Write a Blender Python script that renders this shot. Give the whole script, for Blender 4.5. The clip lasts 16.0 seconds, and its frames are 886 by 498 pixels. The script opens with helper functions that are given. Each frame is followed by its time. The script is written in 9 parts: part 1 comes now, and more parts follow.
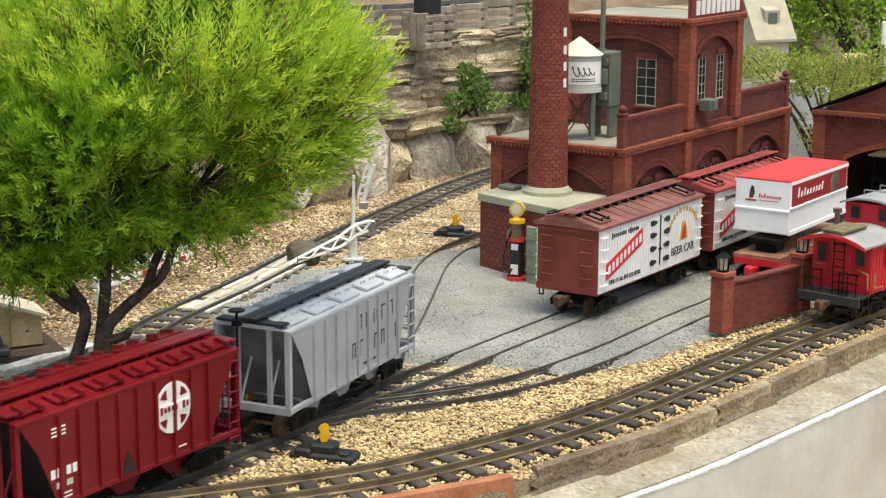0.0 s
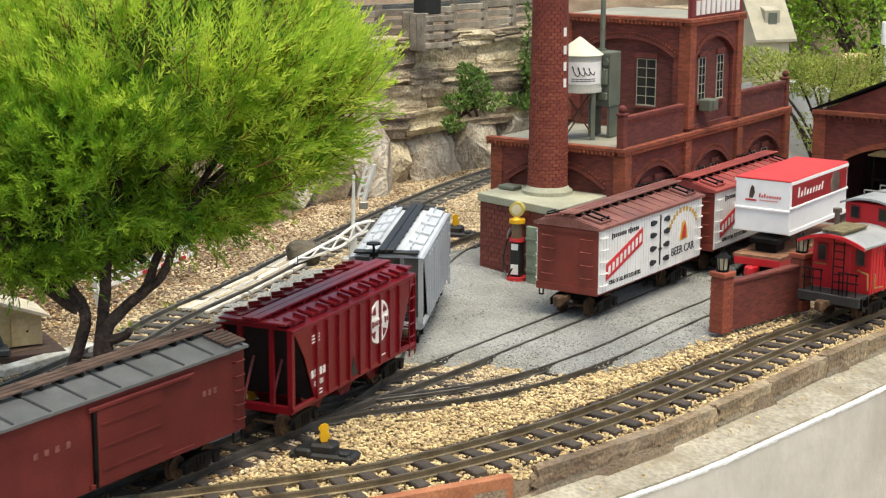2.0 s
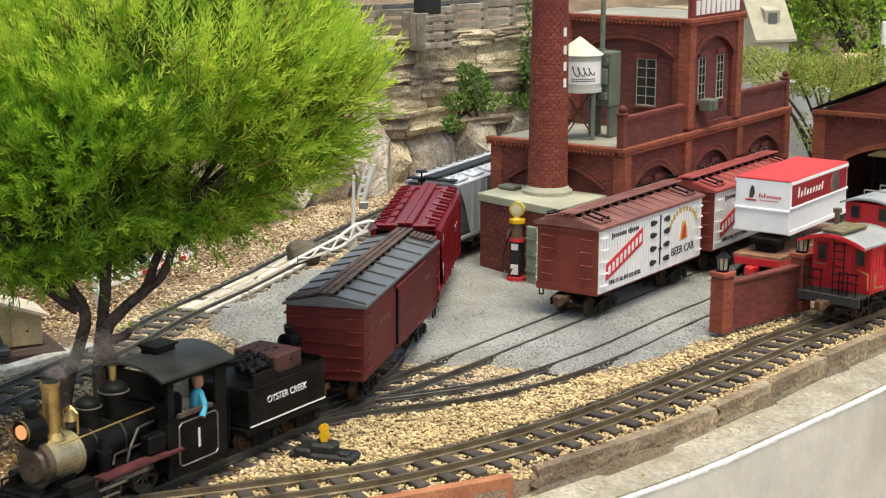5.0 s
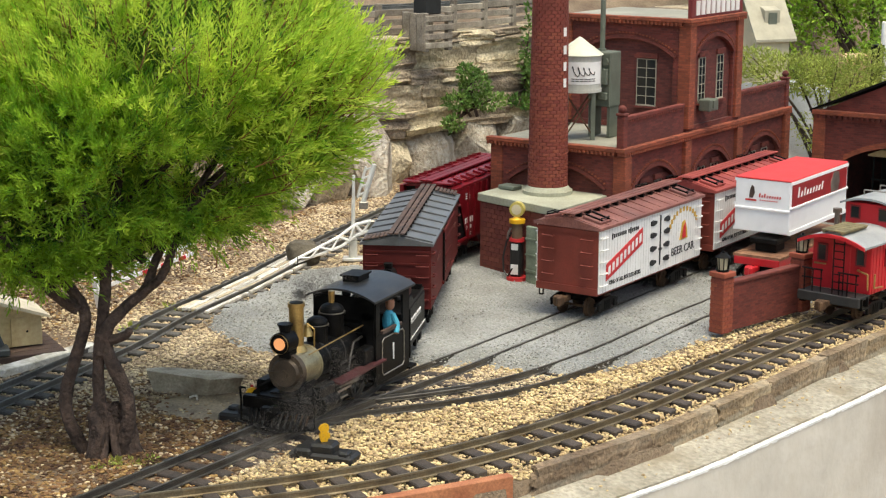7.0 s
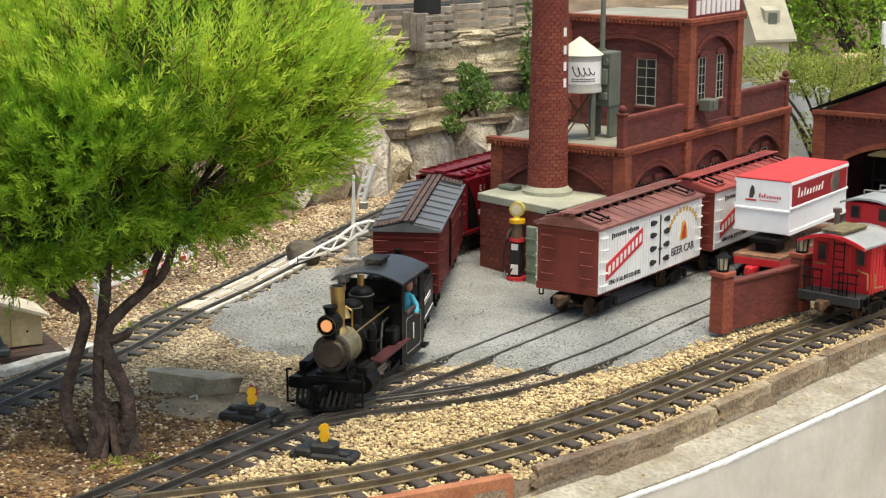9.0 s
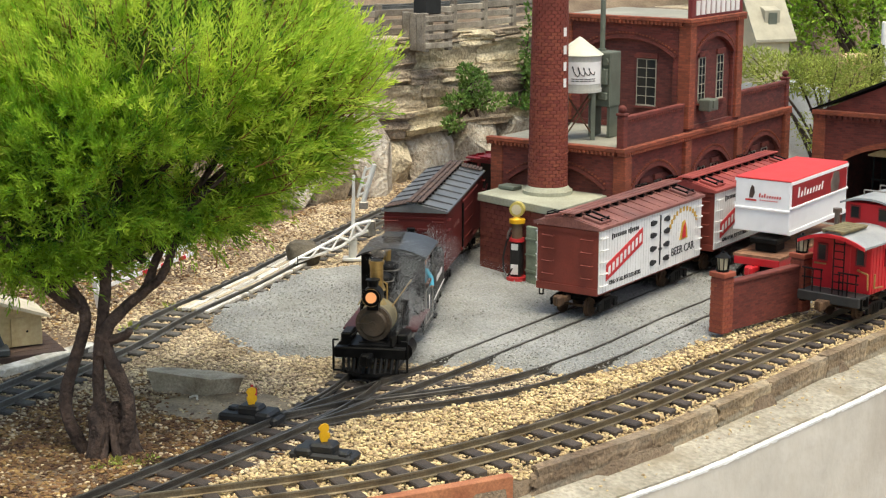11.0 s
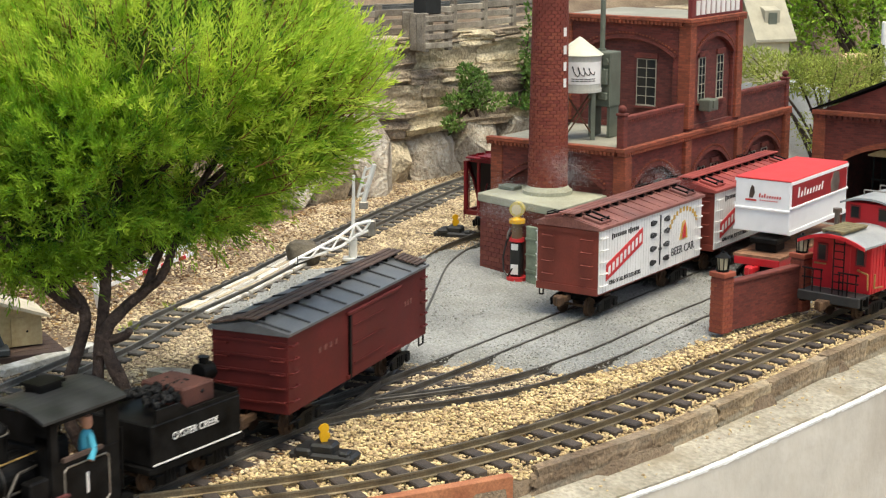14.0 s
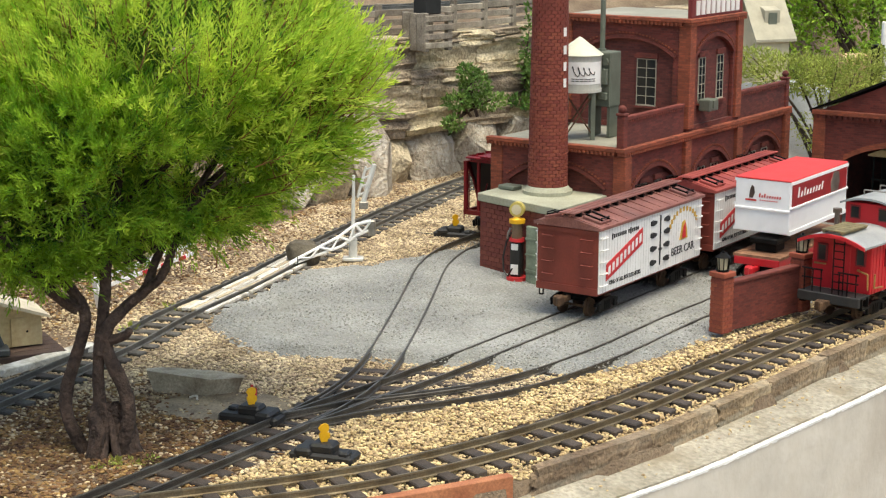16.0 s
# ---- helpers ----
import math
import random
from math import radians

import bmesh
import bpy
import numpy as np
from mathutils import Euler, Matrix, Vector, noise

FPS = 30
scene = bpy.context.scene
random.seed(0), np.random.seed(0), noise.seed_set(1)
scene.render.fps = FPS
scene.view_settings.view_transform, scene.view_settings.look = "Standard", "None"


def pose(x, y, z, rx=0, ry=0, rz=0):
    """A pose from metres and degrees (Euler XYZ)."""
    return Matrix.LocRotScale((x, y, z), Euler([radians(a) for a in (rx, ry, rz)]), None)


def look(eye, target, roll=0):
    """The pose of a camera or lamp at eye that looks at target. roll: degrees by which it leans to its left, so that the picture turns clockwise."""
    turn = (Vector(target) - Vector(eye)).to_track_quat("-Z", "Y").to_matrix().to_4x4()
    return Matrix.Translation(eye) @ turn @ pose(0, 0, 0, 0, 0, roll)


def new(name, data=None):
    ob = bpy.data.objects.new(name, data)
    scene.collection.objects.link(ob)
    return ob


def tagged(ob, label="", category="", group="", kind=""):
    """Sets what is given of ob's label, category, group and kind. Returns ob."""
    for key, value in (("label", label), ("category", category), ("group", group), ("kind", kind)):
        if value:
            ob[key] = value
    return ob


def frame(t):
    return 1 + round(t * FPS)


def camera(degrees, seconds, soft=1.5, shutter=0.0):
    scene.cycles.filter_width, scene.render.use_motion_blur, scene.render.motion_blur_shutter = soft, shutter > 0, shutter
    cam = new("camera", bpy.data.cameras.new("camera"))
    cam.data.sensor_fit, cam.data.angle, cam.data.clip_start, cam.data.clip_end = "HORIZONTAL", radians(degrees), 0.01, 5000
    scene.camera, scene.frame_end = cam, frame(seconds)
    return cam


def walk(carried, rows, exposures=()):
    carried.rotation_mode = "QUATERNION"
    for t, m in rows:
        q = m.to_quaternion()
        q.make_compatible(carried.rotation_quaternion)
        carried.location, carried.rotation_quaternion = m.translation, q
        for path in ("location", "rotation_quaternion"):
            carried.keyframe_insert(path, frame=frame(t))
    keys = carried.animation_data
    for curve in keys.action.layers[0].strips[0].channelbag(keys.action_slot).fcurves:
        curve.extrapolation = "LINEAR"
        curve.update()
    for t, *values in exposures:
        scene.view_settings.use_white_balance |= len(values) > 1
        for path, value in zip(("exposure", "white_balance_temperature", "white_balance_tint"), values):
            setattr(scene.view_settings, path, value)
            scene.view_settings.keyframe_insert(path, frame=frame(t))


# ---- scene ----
cam = camera(29.22, 16.0, soft=1.25, shutter=0.3)
STAND = Matrix.Translation((0, 0, 0.601)) @ pose(0, 0, 0, 90 - 12.065, 0, 0) @ pose(0, 0, 0, 0, 0, 0.217)
walk(cam, [(0.0, STAND), (16.0, STAND)], exposures=[(0.0, 0.74, 7000.0, 3.0), (16.0, 0.74, 7000.0, 3.0)])

# ---------- light ----------
SUN_EL, SUN_AZ = 74.0, 150.0          # azimuth clockwise from +y, where the light comes from
world = bpy.data.worlds.new("world")
scene.world = world
world.use_nodes = True
wn = world.node_tree
sky = wn.nodes.new("ShaderNodeTexSky")
sky.sky_type, sky.sun_disc = "NISHITA", False
sky.sun_elevation, sky.sun_rotation = radians(SUN_EL), radians(SUN_AZ)
sky.air_density, sky.dust_density, sky.ozone_density = 1.0, 4.0, 1.0
wn.nodes["Background"].inputs[1].default_value = 0.15
wn.links.new(sky.outputs[0], wn.nodes["Background"].inputs[0])
sun = new("sun", bpy.data.lights.new("sun", "SUN"))
sun.data.energy, sun.data.angle, sun.data.color = 1.6, radians(32), (1.0, 0.94, 0.83)
_a, _e = radians(SUN_AZ), radians(SUN_EL)
sun.matrix_world = look((math.sin(_a) * math.cos(_e) * 20, math.cos(_a) * math.cos(_e) * 20, math.sin(_e) * 20), (0, 0, 0))

# ---------- materials ----------
MATS = {}


def mat(name, col, rough=0.6, metal=0.0, var=0.18, scale=60.0, bump=0.25, fine=600.0, col2=None, spec=0.5, dist=0.001, island=0.0, stain=None, obrand=0.0):
    """A surface with colour variation at two scales and fine relief; sizes in 1/m."""
    m = bpy.data.materials.new(name)
    m.use_nodes = True
    nt = m.node_tree
    n, l = nt.nodes, nt.links
    b = n["Principled BSDF"]
    tc = n.new("ShaderNodeTexCoord")
    big = n.new("ShaderNodeTexNoise")
    big.inputs["Scale"].default_value, big.inputs["Detail"].default_value = scale, 6
    l.new(tc.outputs["Object"], big.inputs["Vector"])
    sm = n.new("ShaderNodeTexNoise")
    sm.inputs["Scale"].default_value, sm.inputs["Detail"].default_value = fine, 4
    l.new(tc.outputs["Object"], sm.inputs["Vector"])
    c2 = col2 or tuple(min(1, c * (1 + 1.6 * var) + 0.02 * var) for c in col)
    c1 = tuple(c * (1 - 1.4 * var) for c in col) if col2 is None else col
    r = n.new("ShaderNodeValToRGB")
    r.color_ramp.elements[0].position, r.color_ramp.elements[1].position = 0.32, 0.68
    r.color_ramp.elements[0].color, r.color_ramp.elements[1].color = (*c1, 1), (*c2, 1)
    l.new(big.outputs[0], r.inputs[0])
    mix = n.new("ShaderNodeMix")
    mix.data_type, mix.blend_type = "RGBA", "OVERLAY"
    mix.inputs["Factor"].default_value = min(0.9, var * 2.2)
    l.new(r.outputs[0], mix.inputs["A"])
    l.new(sm.outputs[0], mix.inputs["B"])
    out = mix.outputs["Result"]
    if stain:
        st = n.new("ShaderNodeTexNoise")
        st.inputs["Scale"].default_value, st.inputs["Detail"].default_value = stain[1], 8
        mp = n.new("ShaderNodeMapping")
        mp.inputs["Scale"].default_value = (1, 1, stain[3] if len(stain) > 3 else 0.35)
        l.new(tc.outputs["Object"], mp.inputs[0])
        l.new(mp.outputs[0], st.inputs["Vector"])
        sr = n.new("ShaderNodeValToRGB")
        sr.color_ramp.elements[0].position, sr.color_ramp.elements[1].position = 0.5, 0.72
        sr.color_ramp.elements[1].color = (stain[2],) * 3 + (1,)
        sr.color_ramp.elements[0].color = (0, 0, 0, 1)
        l.new(st.outputs[0], sr.inputs[0])
        m2 = n.new("ShaderNodeMix")
        m2.data_type = "RGBA"
        l.new(sr.outputs[0], m2.inputs["Factor"])
        l.new(out, m2.inputs["A"])
        m2.inputs["B"].default_value = (*stain[0], 1)
        out = m2.outputs["Result"]
    if island or obrand:
        hs = n.new("ShaderNodeHueSaturation")
        if island:
            g = n.new("ShaderNodeNewGeometry")
            src = g.outputs["Random Per Island"]
        else:
            g = n.new("ShaderNodeObjectInfo")
            src = g.outputs["Random"]
        amt = island or obrand
        mr = n.new("ShaderNodeMapRange")
        mr.inputs["To Min"].default_value, mr.inputs["To Max"].default_value = 1 - amt, 1 + amt
        l.new(src, mr.inputs["Value"])
        l.new(mr.outputs[0], hs.inputs["Value"])
        mr2 = n.new("ShaderNodeMapRange")
        mr2.inputs["To Min"].default_value, mr2.inputs["To Max"].default_value = 0.5 - 0.03 * amt, 0.5 + 0.03 * amt
        l.new(src, mr2.inputs["Value"])
        l.new(mr2.outputs[0], hs.inputs["Hue"])
        l.new(out, hs.inputs["Color"])
        out = hs.outputs[0]
    l.new(out, b.inputs["Base Color"])
    rr = n.new("ShaderNodeMapRange")
    rr.inputs["To Min"].default_value, rr.inputs["To Max"].default_value = max(0.03, rough - 0.12), min(1, rough + 0.12)
    l.new(big.outputs[0], rr.inputs["Value"])
    l.new(rr.outputs[0], b.inputs["Roughness"])
    b.inputs["Metallic"].default_value = metal
    b.inputs["Specular IOR Level"].default_value = spec
    if bump:
        bp = n.new("ShaderNodeBump")
        bp.inputs["Strength"].default_value, bp.inputs["Distance"].default_value = bump, dist
        l.new(sm.outputs[0], bp.inputs["Height"])
        l.new(bp.outputs[0], b.inputs["Normal"])
    MATS[name] = m
    return m


M_SOIL = mat("soil", (0.12, 0.08, 0.05), 0.95, var=0.3, scale=14, fine=260, bump=0.9, dist=0.004, col2=(0.24, 0.18, 0.12))
M_YARD = mat("grey grit", (0.215, 0.22, 0.212), 0.95, var=0.34, scale=7, fine=300, bump=1.0, dist=0.004, col2=(0.345, 0.35, 0.335), stain=((0.19, 0.19, 0.155), 10, 0.45, 1.0))
M_PEB = mat("tan pebble", (0.40, 0.285, 0.14), 0.75, var=0.15, scale=40, fine=900, bump=0.2, island=0.38, col2=(0.63, 0.49, 0.275))
M_PEBG = mat("pale mixed pebble", (0.33, 0.245, 0.145), 0.85, var=0.2, scale=16, fine=900, bump=0.2, island=0.45, col2=(0.62, 0.50, 0.335))
M_CHIP = mat("brown bark chip", (0.085, 0.042, 0.018), 0.9, var=0.25, scale=24, fine=900, bump=0.3, island=0.6, col2=(0.26, 0.145, 0.06))
M_GRIT = mat("loose grey grit", (0.25, 0.25, 0.23), 0.95, var=0.15, scale=40, fine=900, bump=0.1, island=0.3, col2=(0.36, 0.355, 0.32))
M_RAILB = mat("brown rail", (0.17, 0.13, 0.08), 0.45, 0.7, var=0.25, scale=30, fine=500, bump=0.15, col2=(0.30, 0.25, 0.17))
M_RAILD = mat("dull grey rail", (0.13, 0.13, 0.12), 0.5, 0.6, var=0.25, scale=30, fine=500, bump=0.15, col2=(0.24, 0.23, 0.21))
M_RAILK = mat("dark oily rail", (0.06, 0.055, 0.049), 0.38, 0.55, var=0.25, scale=30, fine=500, bump=0.15, col2=(0.14, 0.128, 0.112))
M_TIE = mat("dark sleeper", (0.042, 0.032, 0.026), 0.75, var=0.3, scale=90, fine=700, bump=0.5, obrand=0.35)
M_TIEG = mat("weathered sleeper", (0.066, 0.060, 0.052), 0.85, var=0.3, scale=90, fine=700, bump=0.5, obrand=0.35)
M_BLK = mat("black plastic", (0.012, 0.012, 0.012), 0.5, var=0.2, scale=80, bump=0.1)
M_YEL = mat("yellow plastic", (0.70, 0.38, 0.01), 0.5, var=0.08, bump=0.1)
M_BRICK = mat("red brick", (0.20, 0.044, 0.027), 0.8, var=0.16, scale=25, fine=500, bump=0.3, obrand=0.16, stain=((0.13, 0.035, 0.022), 12, 0.5))
M_BRICKD = mat("dark brick panel", (0.15, 0.036, 0.025), 0.8, var=0.2, scale=25, fine=500, bump=0.3, obrand=0.15)
M_BRICKO = mat("orange brick trim", (0.25, 0.057, 0.030), 0.75, var=0.16, scale=40, fine=500, bump=0.3, obrand=0.14)
M_MORTAR = mat("brick mortar", (0.155, 0.040, 0.027), 0.9, var=0.2, scale=60, bump=0.3)
M_SLAB = mat("pale grey roof", (0.28, 0.275, 0.225), 0.85, var=0.12, scale=14, fine=300, bump=0.2, stain=((0.20, 0.19, 0.15), 9, 0.5, 1.0))
M_SLABG = mat("greenish concrete slab", (0.36, 0.36, 0.27), 0.85, var=0.14, scale=14, fine=300, bump=0.3, stain=((0.2, 0.2, 0.15), 12, 0.5, 1.0))
M_ROCK = mat("layered rock", (0.24, 0.18, 0.115), 0.9, var=0.3, scale=13, fine=150, bump=1.0, dist=0.007, col2=(0.56, 0.47, 0.33), obrand=0.42, stain=((0.085, 0.06, 0.04), 14, 0.9, 3.0))
M_ROCKL = mat("pale split rock", (0.40, 0.33, 0.23), 0.9, var=0.35, scale=17, fine=150, bump=1.0, dist=0.007, col2=(0.80, 0.74, 0.62), obrand=0.30, stain=((0.15, 0.10, 0.055), 30, 0.9, 0.22))
M_KERB = mat("kerb stone", (0.13, 0.085, 0.048), 0.9, var=0.4, scale=26, fine=160, bump=1.0, dist=0.005, col2=(0.36, 0.27, 0.17), obrand=0.3, stain=((0.30, 0.28, 0.22), 7, 0.8, 9.0))
M_CONC = mat("sandy concrete", (0.26, 0.235, 0.18), 0.92, var=0.3, scale=14, fine=160, bump=1.0, dist=0.005, col2=(0.43, 0.395, 0.32), stain=((0.24, 0.20, 0.13), 16, 0.7, 1.0))
M_PLAST = mat("pale plaster", (0.60, 0.56, 0.49), 0.9, var=0.06, scale=9, fine=60, bump=0.5, dist=0.003, stain=((0.46, 0.41, 0.34), 7, 0.6, 0.8))
M_WLINE = mat("white paint", (0.82, 0.82, 0.80), 0.8, var=0.08, scale=60, bump=0.3)
M_RWOOD = mat("reddish board", (0.28, 0.09, 0.04), 0.7, var=0.25, scale=25, fine=400, bump=0.3, col2=(0.42, 0.17, 0.08))
M_REEFEND = mat("brown red car end", (0.205, 0.036, 0.022), 0.6, var=0.14, scale=18, fine=500, bump=0.12, stain=((0.10, 0.024, 0.017), 14, 0.5))
# Grey hopper's side paint again, lightened for the light falling on its roof.
M_HOPROOF = mat("lit grey roof paint", (0.52, 0.55, 0.59), 0.42, var=0.06, scale=20, bump=0.05, stain=((0.40, 0.41, 0.42), 16, 0.4, 1.0))
M_BOXRED = mat("oxide red paint", (0.105, 0.014, 0.012), 0.6, var=0.14, scale=18, fine=500, bump=0.12, spec=0.25, stain=((0.07, 0.012, 0.011), 14, 0.5))
M_ROOFG = mat("grey roof panel", (0.105, 0.110, 0.116), 0.40, var=0.15, scale=40, fine=500, bump=0.1)
M_WALKB = mat("brown walkway board", (0.075, 0.045, 0.034), 0.75, var=0.25, scale=60, bump=0.3)
M_HOPRED = mat("bright red paint", (0.150, 0.005, 0.010), 0.33, spec=0.35, var=0.10, scale=20, fine=500, bump=0.06)
M_HOPGR = mat("light grey paint", (0.34, 0.36, 0.39), 0.42, var=0.08, scale=20, fine=500, bump=0.06, stain=((0.26, 0.26, 0.26), 16, 0.4))
M_WHITE = mat("white paint car", (0.80, 0.79, 0.77), 0.45, var=0.04, scale=30, fine=500, bump=0.05, stain=((0.62, 0.59, 0.54), 12, 0.3))
M_CABRED = mat("caboose red", (0.50, 0.013, 0.022), 0.4, var=0.08, scale=30, bump=0.05)
M_SIGRED = mat("sign red", (0.55, 0.03, 0.035), 0.5, var=0.06, bump=0.05)
M_TRLRED = mat("red roof sheet", (0.60, 0.035, 0.035), 0.55, var=0.05, scale=20, bump=0.1)
M_IRON = mat("black iron", (0.004, 0.0038, 0.0038), 0.42, 0.0, var=0.3, scale=50, fine=500, bump=0.15, spec=0.10)
M_STEEL = mat("worn steel", (0.30, 0.28, 0.25), 0.4, 0.8, var=0.2, bump=0.1)
M_RUST = mat("rusty iron", (0.055, 0.030, 0.018), 0.7, 0.3, var=0.3, bump=0.3, col2=(0.15, 0.085, 0.045))
M_BRASS = mat("brass", (0.45, 0.31, 0.12), 0.35, 0.85, var=0.2, scale=40, bump=0.1)
M_SMOKEB = mat("grey smokebox metal", (0.42, 0.36, 0.22), 0.38, 0.7, var=0.25, scale=40, bump=0.15)
M_SMOKEF = mat("sooty smokebox front", (0.085, 0.062, 0.042), 0.5, 0.4, var=0.3, scale=50, bump=0.2)
M_COAL = mat("coal", (0.006, 0.006, 0.0065), 0.6, spec=0.15, var=0.4, scale=120, bump=0.6, island=0.4)
M_BLUE = mat("blue shirt", (0.06, 0.36, 0.50), 0.8, var=0.1)
M_SKIN = mat("tan figure paint", (0.42, 0.20, 0.12), 0.7, var=0.1)
M_CREAM = mat("cream siding", (0.60, 0.53, 0.36), 0.8, var=0.08, scale=30, bump=0.15)
M_GREEN = mat("grey green metal", (0.115, 0.13, 0.10), 0.6, var=0.15, scale=30, bump=0.1)
M_TANK = mat("off white tank", (0.46, 0.46, 0.41), 0.6, var=0.06, scale=30, bump=0.1, stain=((0.45, 0.43, 0.38), 18, 0.4))
M_INK = mat("dark ink", (0.02, 0.02, 0.022), 0.6, var=0.05, bump=0)
M_WOOD = mat("grey timber", (0.15, 0.125, 0.095), 0.9, var=0.3, scale=40, fine=300, bump=0.6, col2=(0.32, 0.28, 0.225), obrand=0.25)
M_PINE = mat("pale plywood", (0.55, 0.40, 0.20), 0.75, var=0.15, scale=30, fine=200, bump=0.2, col2=(0.68, 0.54, 0.32))
M_BARK = mat("dark bark", (0.034, 0.021, 0.016), 0.95, var=0.35, scale=60, fine=260, bump=1.0, dist=0.004, col2=(0.10, 0.066, 0.05))
M_GOLD = mat("gold print", (0.55, 0.33, 0.05), 0.6, var=0.1, bump=0)
M_GREYW = mat("weathered white timber", (0.40, 0.37, 0.31), 0.85, var=0.25, scale=50, fine=300, bump=0.5, col2=(0.74, 0.71, 0.65), obrand=0.25, stain=((0.20, 0.17, 0.12), 34, 0.7, 1.0))
M_STONE = mat("flat grey stone", (0.36, 0.31, 0.22), 0.9, var=0.2, scale=20, fine=260, bump=0.8, dist=0.003, col2=(0.58, 0.52, 0.40), stain=((0.12, 0.085, 0.05), 26, 0.8, 0.6))
M_BROWNR = mat("rusty brown roof", (0.15, 0.05, 0.04), 0.6, var=0.3, scale=30, fine=400, bump=0.2, col2=(0.26, 0.11, 0.09), stain=((0.07, 0.045, 0.045), 14, 0.6, 1.0))


def leafmat(name, dark, light, trans=0.35, rough=0.5, island=0.42, scale=22):
    m = mat(name, dark, rough, var=0.1, scale=scale, fine=300, bump=0, island=island, col2=light, spec=0.3)
    nt = m.node_tree
    b = nt.nodes["Principled BSDF"]
    tr = nt.nodes.new("ShaderNodeBsdfTranslucent")
    nt.links.new(b.inputs["Base Color"].links[0].from_socket, tr.inputs[0])
    mx = nt.nodes.new("ShaderNodeMixShader")
    mx.inputs[0].default_value = trans
    nt.links.new(b.outputs[0], mx.inputs[1])
    nt.links.new(tr.outputs[0], mx.inputs[2])
    nt.links.new(mx.outputs[0], nt.nodes["Material Output"].inputs[0])
    return m


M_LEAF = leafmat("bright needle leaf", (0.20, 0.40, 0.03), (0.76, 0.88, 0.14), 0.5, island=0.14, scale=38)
# The crown's lower leaves, same foliage with its underside shade in the colour.
M_LEAFM = leafmat("shaded lower needle leaf", (0.11, 0.27, 0.022), (0.44, 0.64, 0.06), 0.45, island=0.16, scale=38)
# Inner leaves: the dark of the crown's inside is put into their colour.
M_LEAFD = leafmat("shaded inner needle leaf", (0.04, 0.11, 0.012), (0.12, 0.24, 0.03), 0.3)
M_BUSH = leafmat("shrub leaf", (0.12, 0.24, 0.022), (0.40, 0.56, 0.07), 0.35)
M_BUSHL = leafmat("yellow green shrub leaf", (0.20, 0.26, 0.045), (0.50, 0.53, 0.13), 0.35)
M_IVY = leafmat("ivy leaf", (0.06, 0.14, 0.025), (0.22, 0.34, 0.08), 0.25)
M_GLASS = bpy.data.materials.new("dark window glass")
M_GLASS.use_nodes = True
_b = M_GLASS.node_tree.nodes["Principled BSDF"]
_b.inputs["Base Color"].default_value, _b.inputs["Roughness"].default_value = (0.02, 0.022, 0.022, 1), 0.12
M_LAMP = bpy.data.materials.new("lit lamp lens")
M_LAMP.use_nodes = True
_b = M_LAMP.node_tree.nodes["Principled BSDF"]
_b.inputs["Base Color"].default_value = (0.45, 0.22, 0.09, 1)
_b.inputs["Emission Color"].default_value, _b.inputs["Emission Strength"].default_value = (1.0, 0.40, 0.17, 1), 0.42


# ---------- mesh helpers ----------
def part(name, bm, material, parent=None, label="", m=None, smooth=False):
    me = bpy.data.meshes.new(name)
    bm.to_mesh(me)
    bm.free()
    me.materials.append(material)
    if smooth:
        me.polygons.foreach_set("use_smooth", [True] * len(me.polygons))
    ob = new(name, me)
    if parent is not None:
        ob.parent = parent
    if m is not None:
        ob.matrix_basis = m
    if label:
        ob["label"] = label
    return ob


def thing(name, m, label, category, group="", kind=""):
    ob = new(name)
    ob.empty_display_size = 0.02
    ob.matrix_basis = m
    return tagged(ob, label, category, group, kind)


def B():
    return bmesh.new()


def bx(bm, cx, cy, cz, sx, sy, sz, m=None, bev=0.0):
    """A box by its centre and size; bev rounds its edges."""
    mm = Matrix.LocRotScale((cx, cy, cz), None, (sx, sy, sz))
    if m is not None:
        mm = m @ mm
    vs = bmesh.ops.create_cube(bm, size=1.0, matrix=mm)["verts"]
    if bev:
        es = list({e for v in vs for e in v.link_edges})
        bmesh.ops.bevel(bm, geom=es, offset=bev, segments=1, affect="EDGES", profile=0.6)
    return bm


def cy(bm, p0, p1, r0, r1=None, seg=12, caps=True):
    """A round bar or cone from p0 to p1."""
    p0, p1 = Vector(p0), Vector(p1)
    d = p1 - p0
    m = Matrix.Translation((p0 + p1) / 2) @ d.to_track_quat("Z", "Y").to_matrix().to_4x4()
    bmesh.ops.create_cone(bm, cap_ends=caps, segments=seg, radius1=r0, radius2=r0 if r1 is None else r1, depth=d.length, matrix=m)
    return bm


def sph(bm, c, r, sz=1.0, seg=12, rings=8):
    bmesh.ops.create_uvsphere(bm, u_segments=seg, v_segments=rings, radius=r, matrix=Matrix.Translation(c) @ Matrix.Diagonal((1, 1, sz, 1)))
    return bm


def prism(bm, pts, a, b, axis="z", m=None):
    """A polygon swept from a to b along an axis; pts are the other two coordinates in order."""
    def co(p, h):
        v = {"z": (p[0], p[1], h), "x": (h, p[0], p[1]), "y": (p[0], h, p[1])}[axis]
        return m @ Vector(v) if m is not None else Vector(v)
    lo = [bm.verts.new(co(p, a)) for p in pts]
    hi = [bm.verts.new(co(p, b)) for p in pts]
    k = len(pts)
    bm.faces.new(lo)
    bm.faces.new(hi)
    for i in range(k):
        bm.faces.new((lo[i], lo[(i + 1) % k], hi[(i + 1) % k], hi[i]))
    bmesh.ops.recalc_face_normals(bm, faces=bm.faces[:])
    return bm


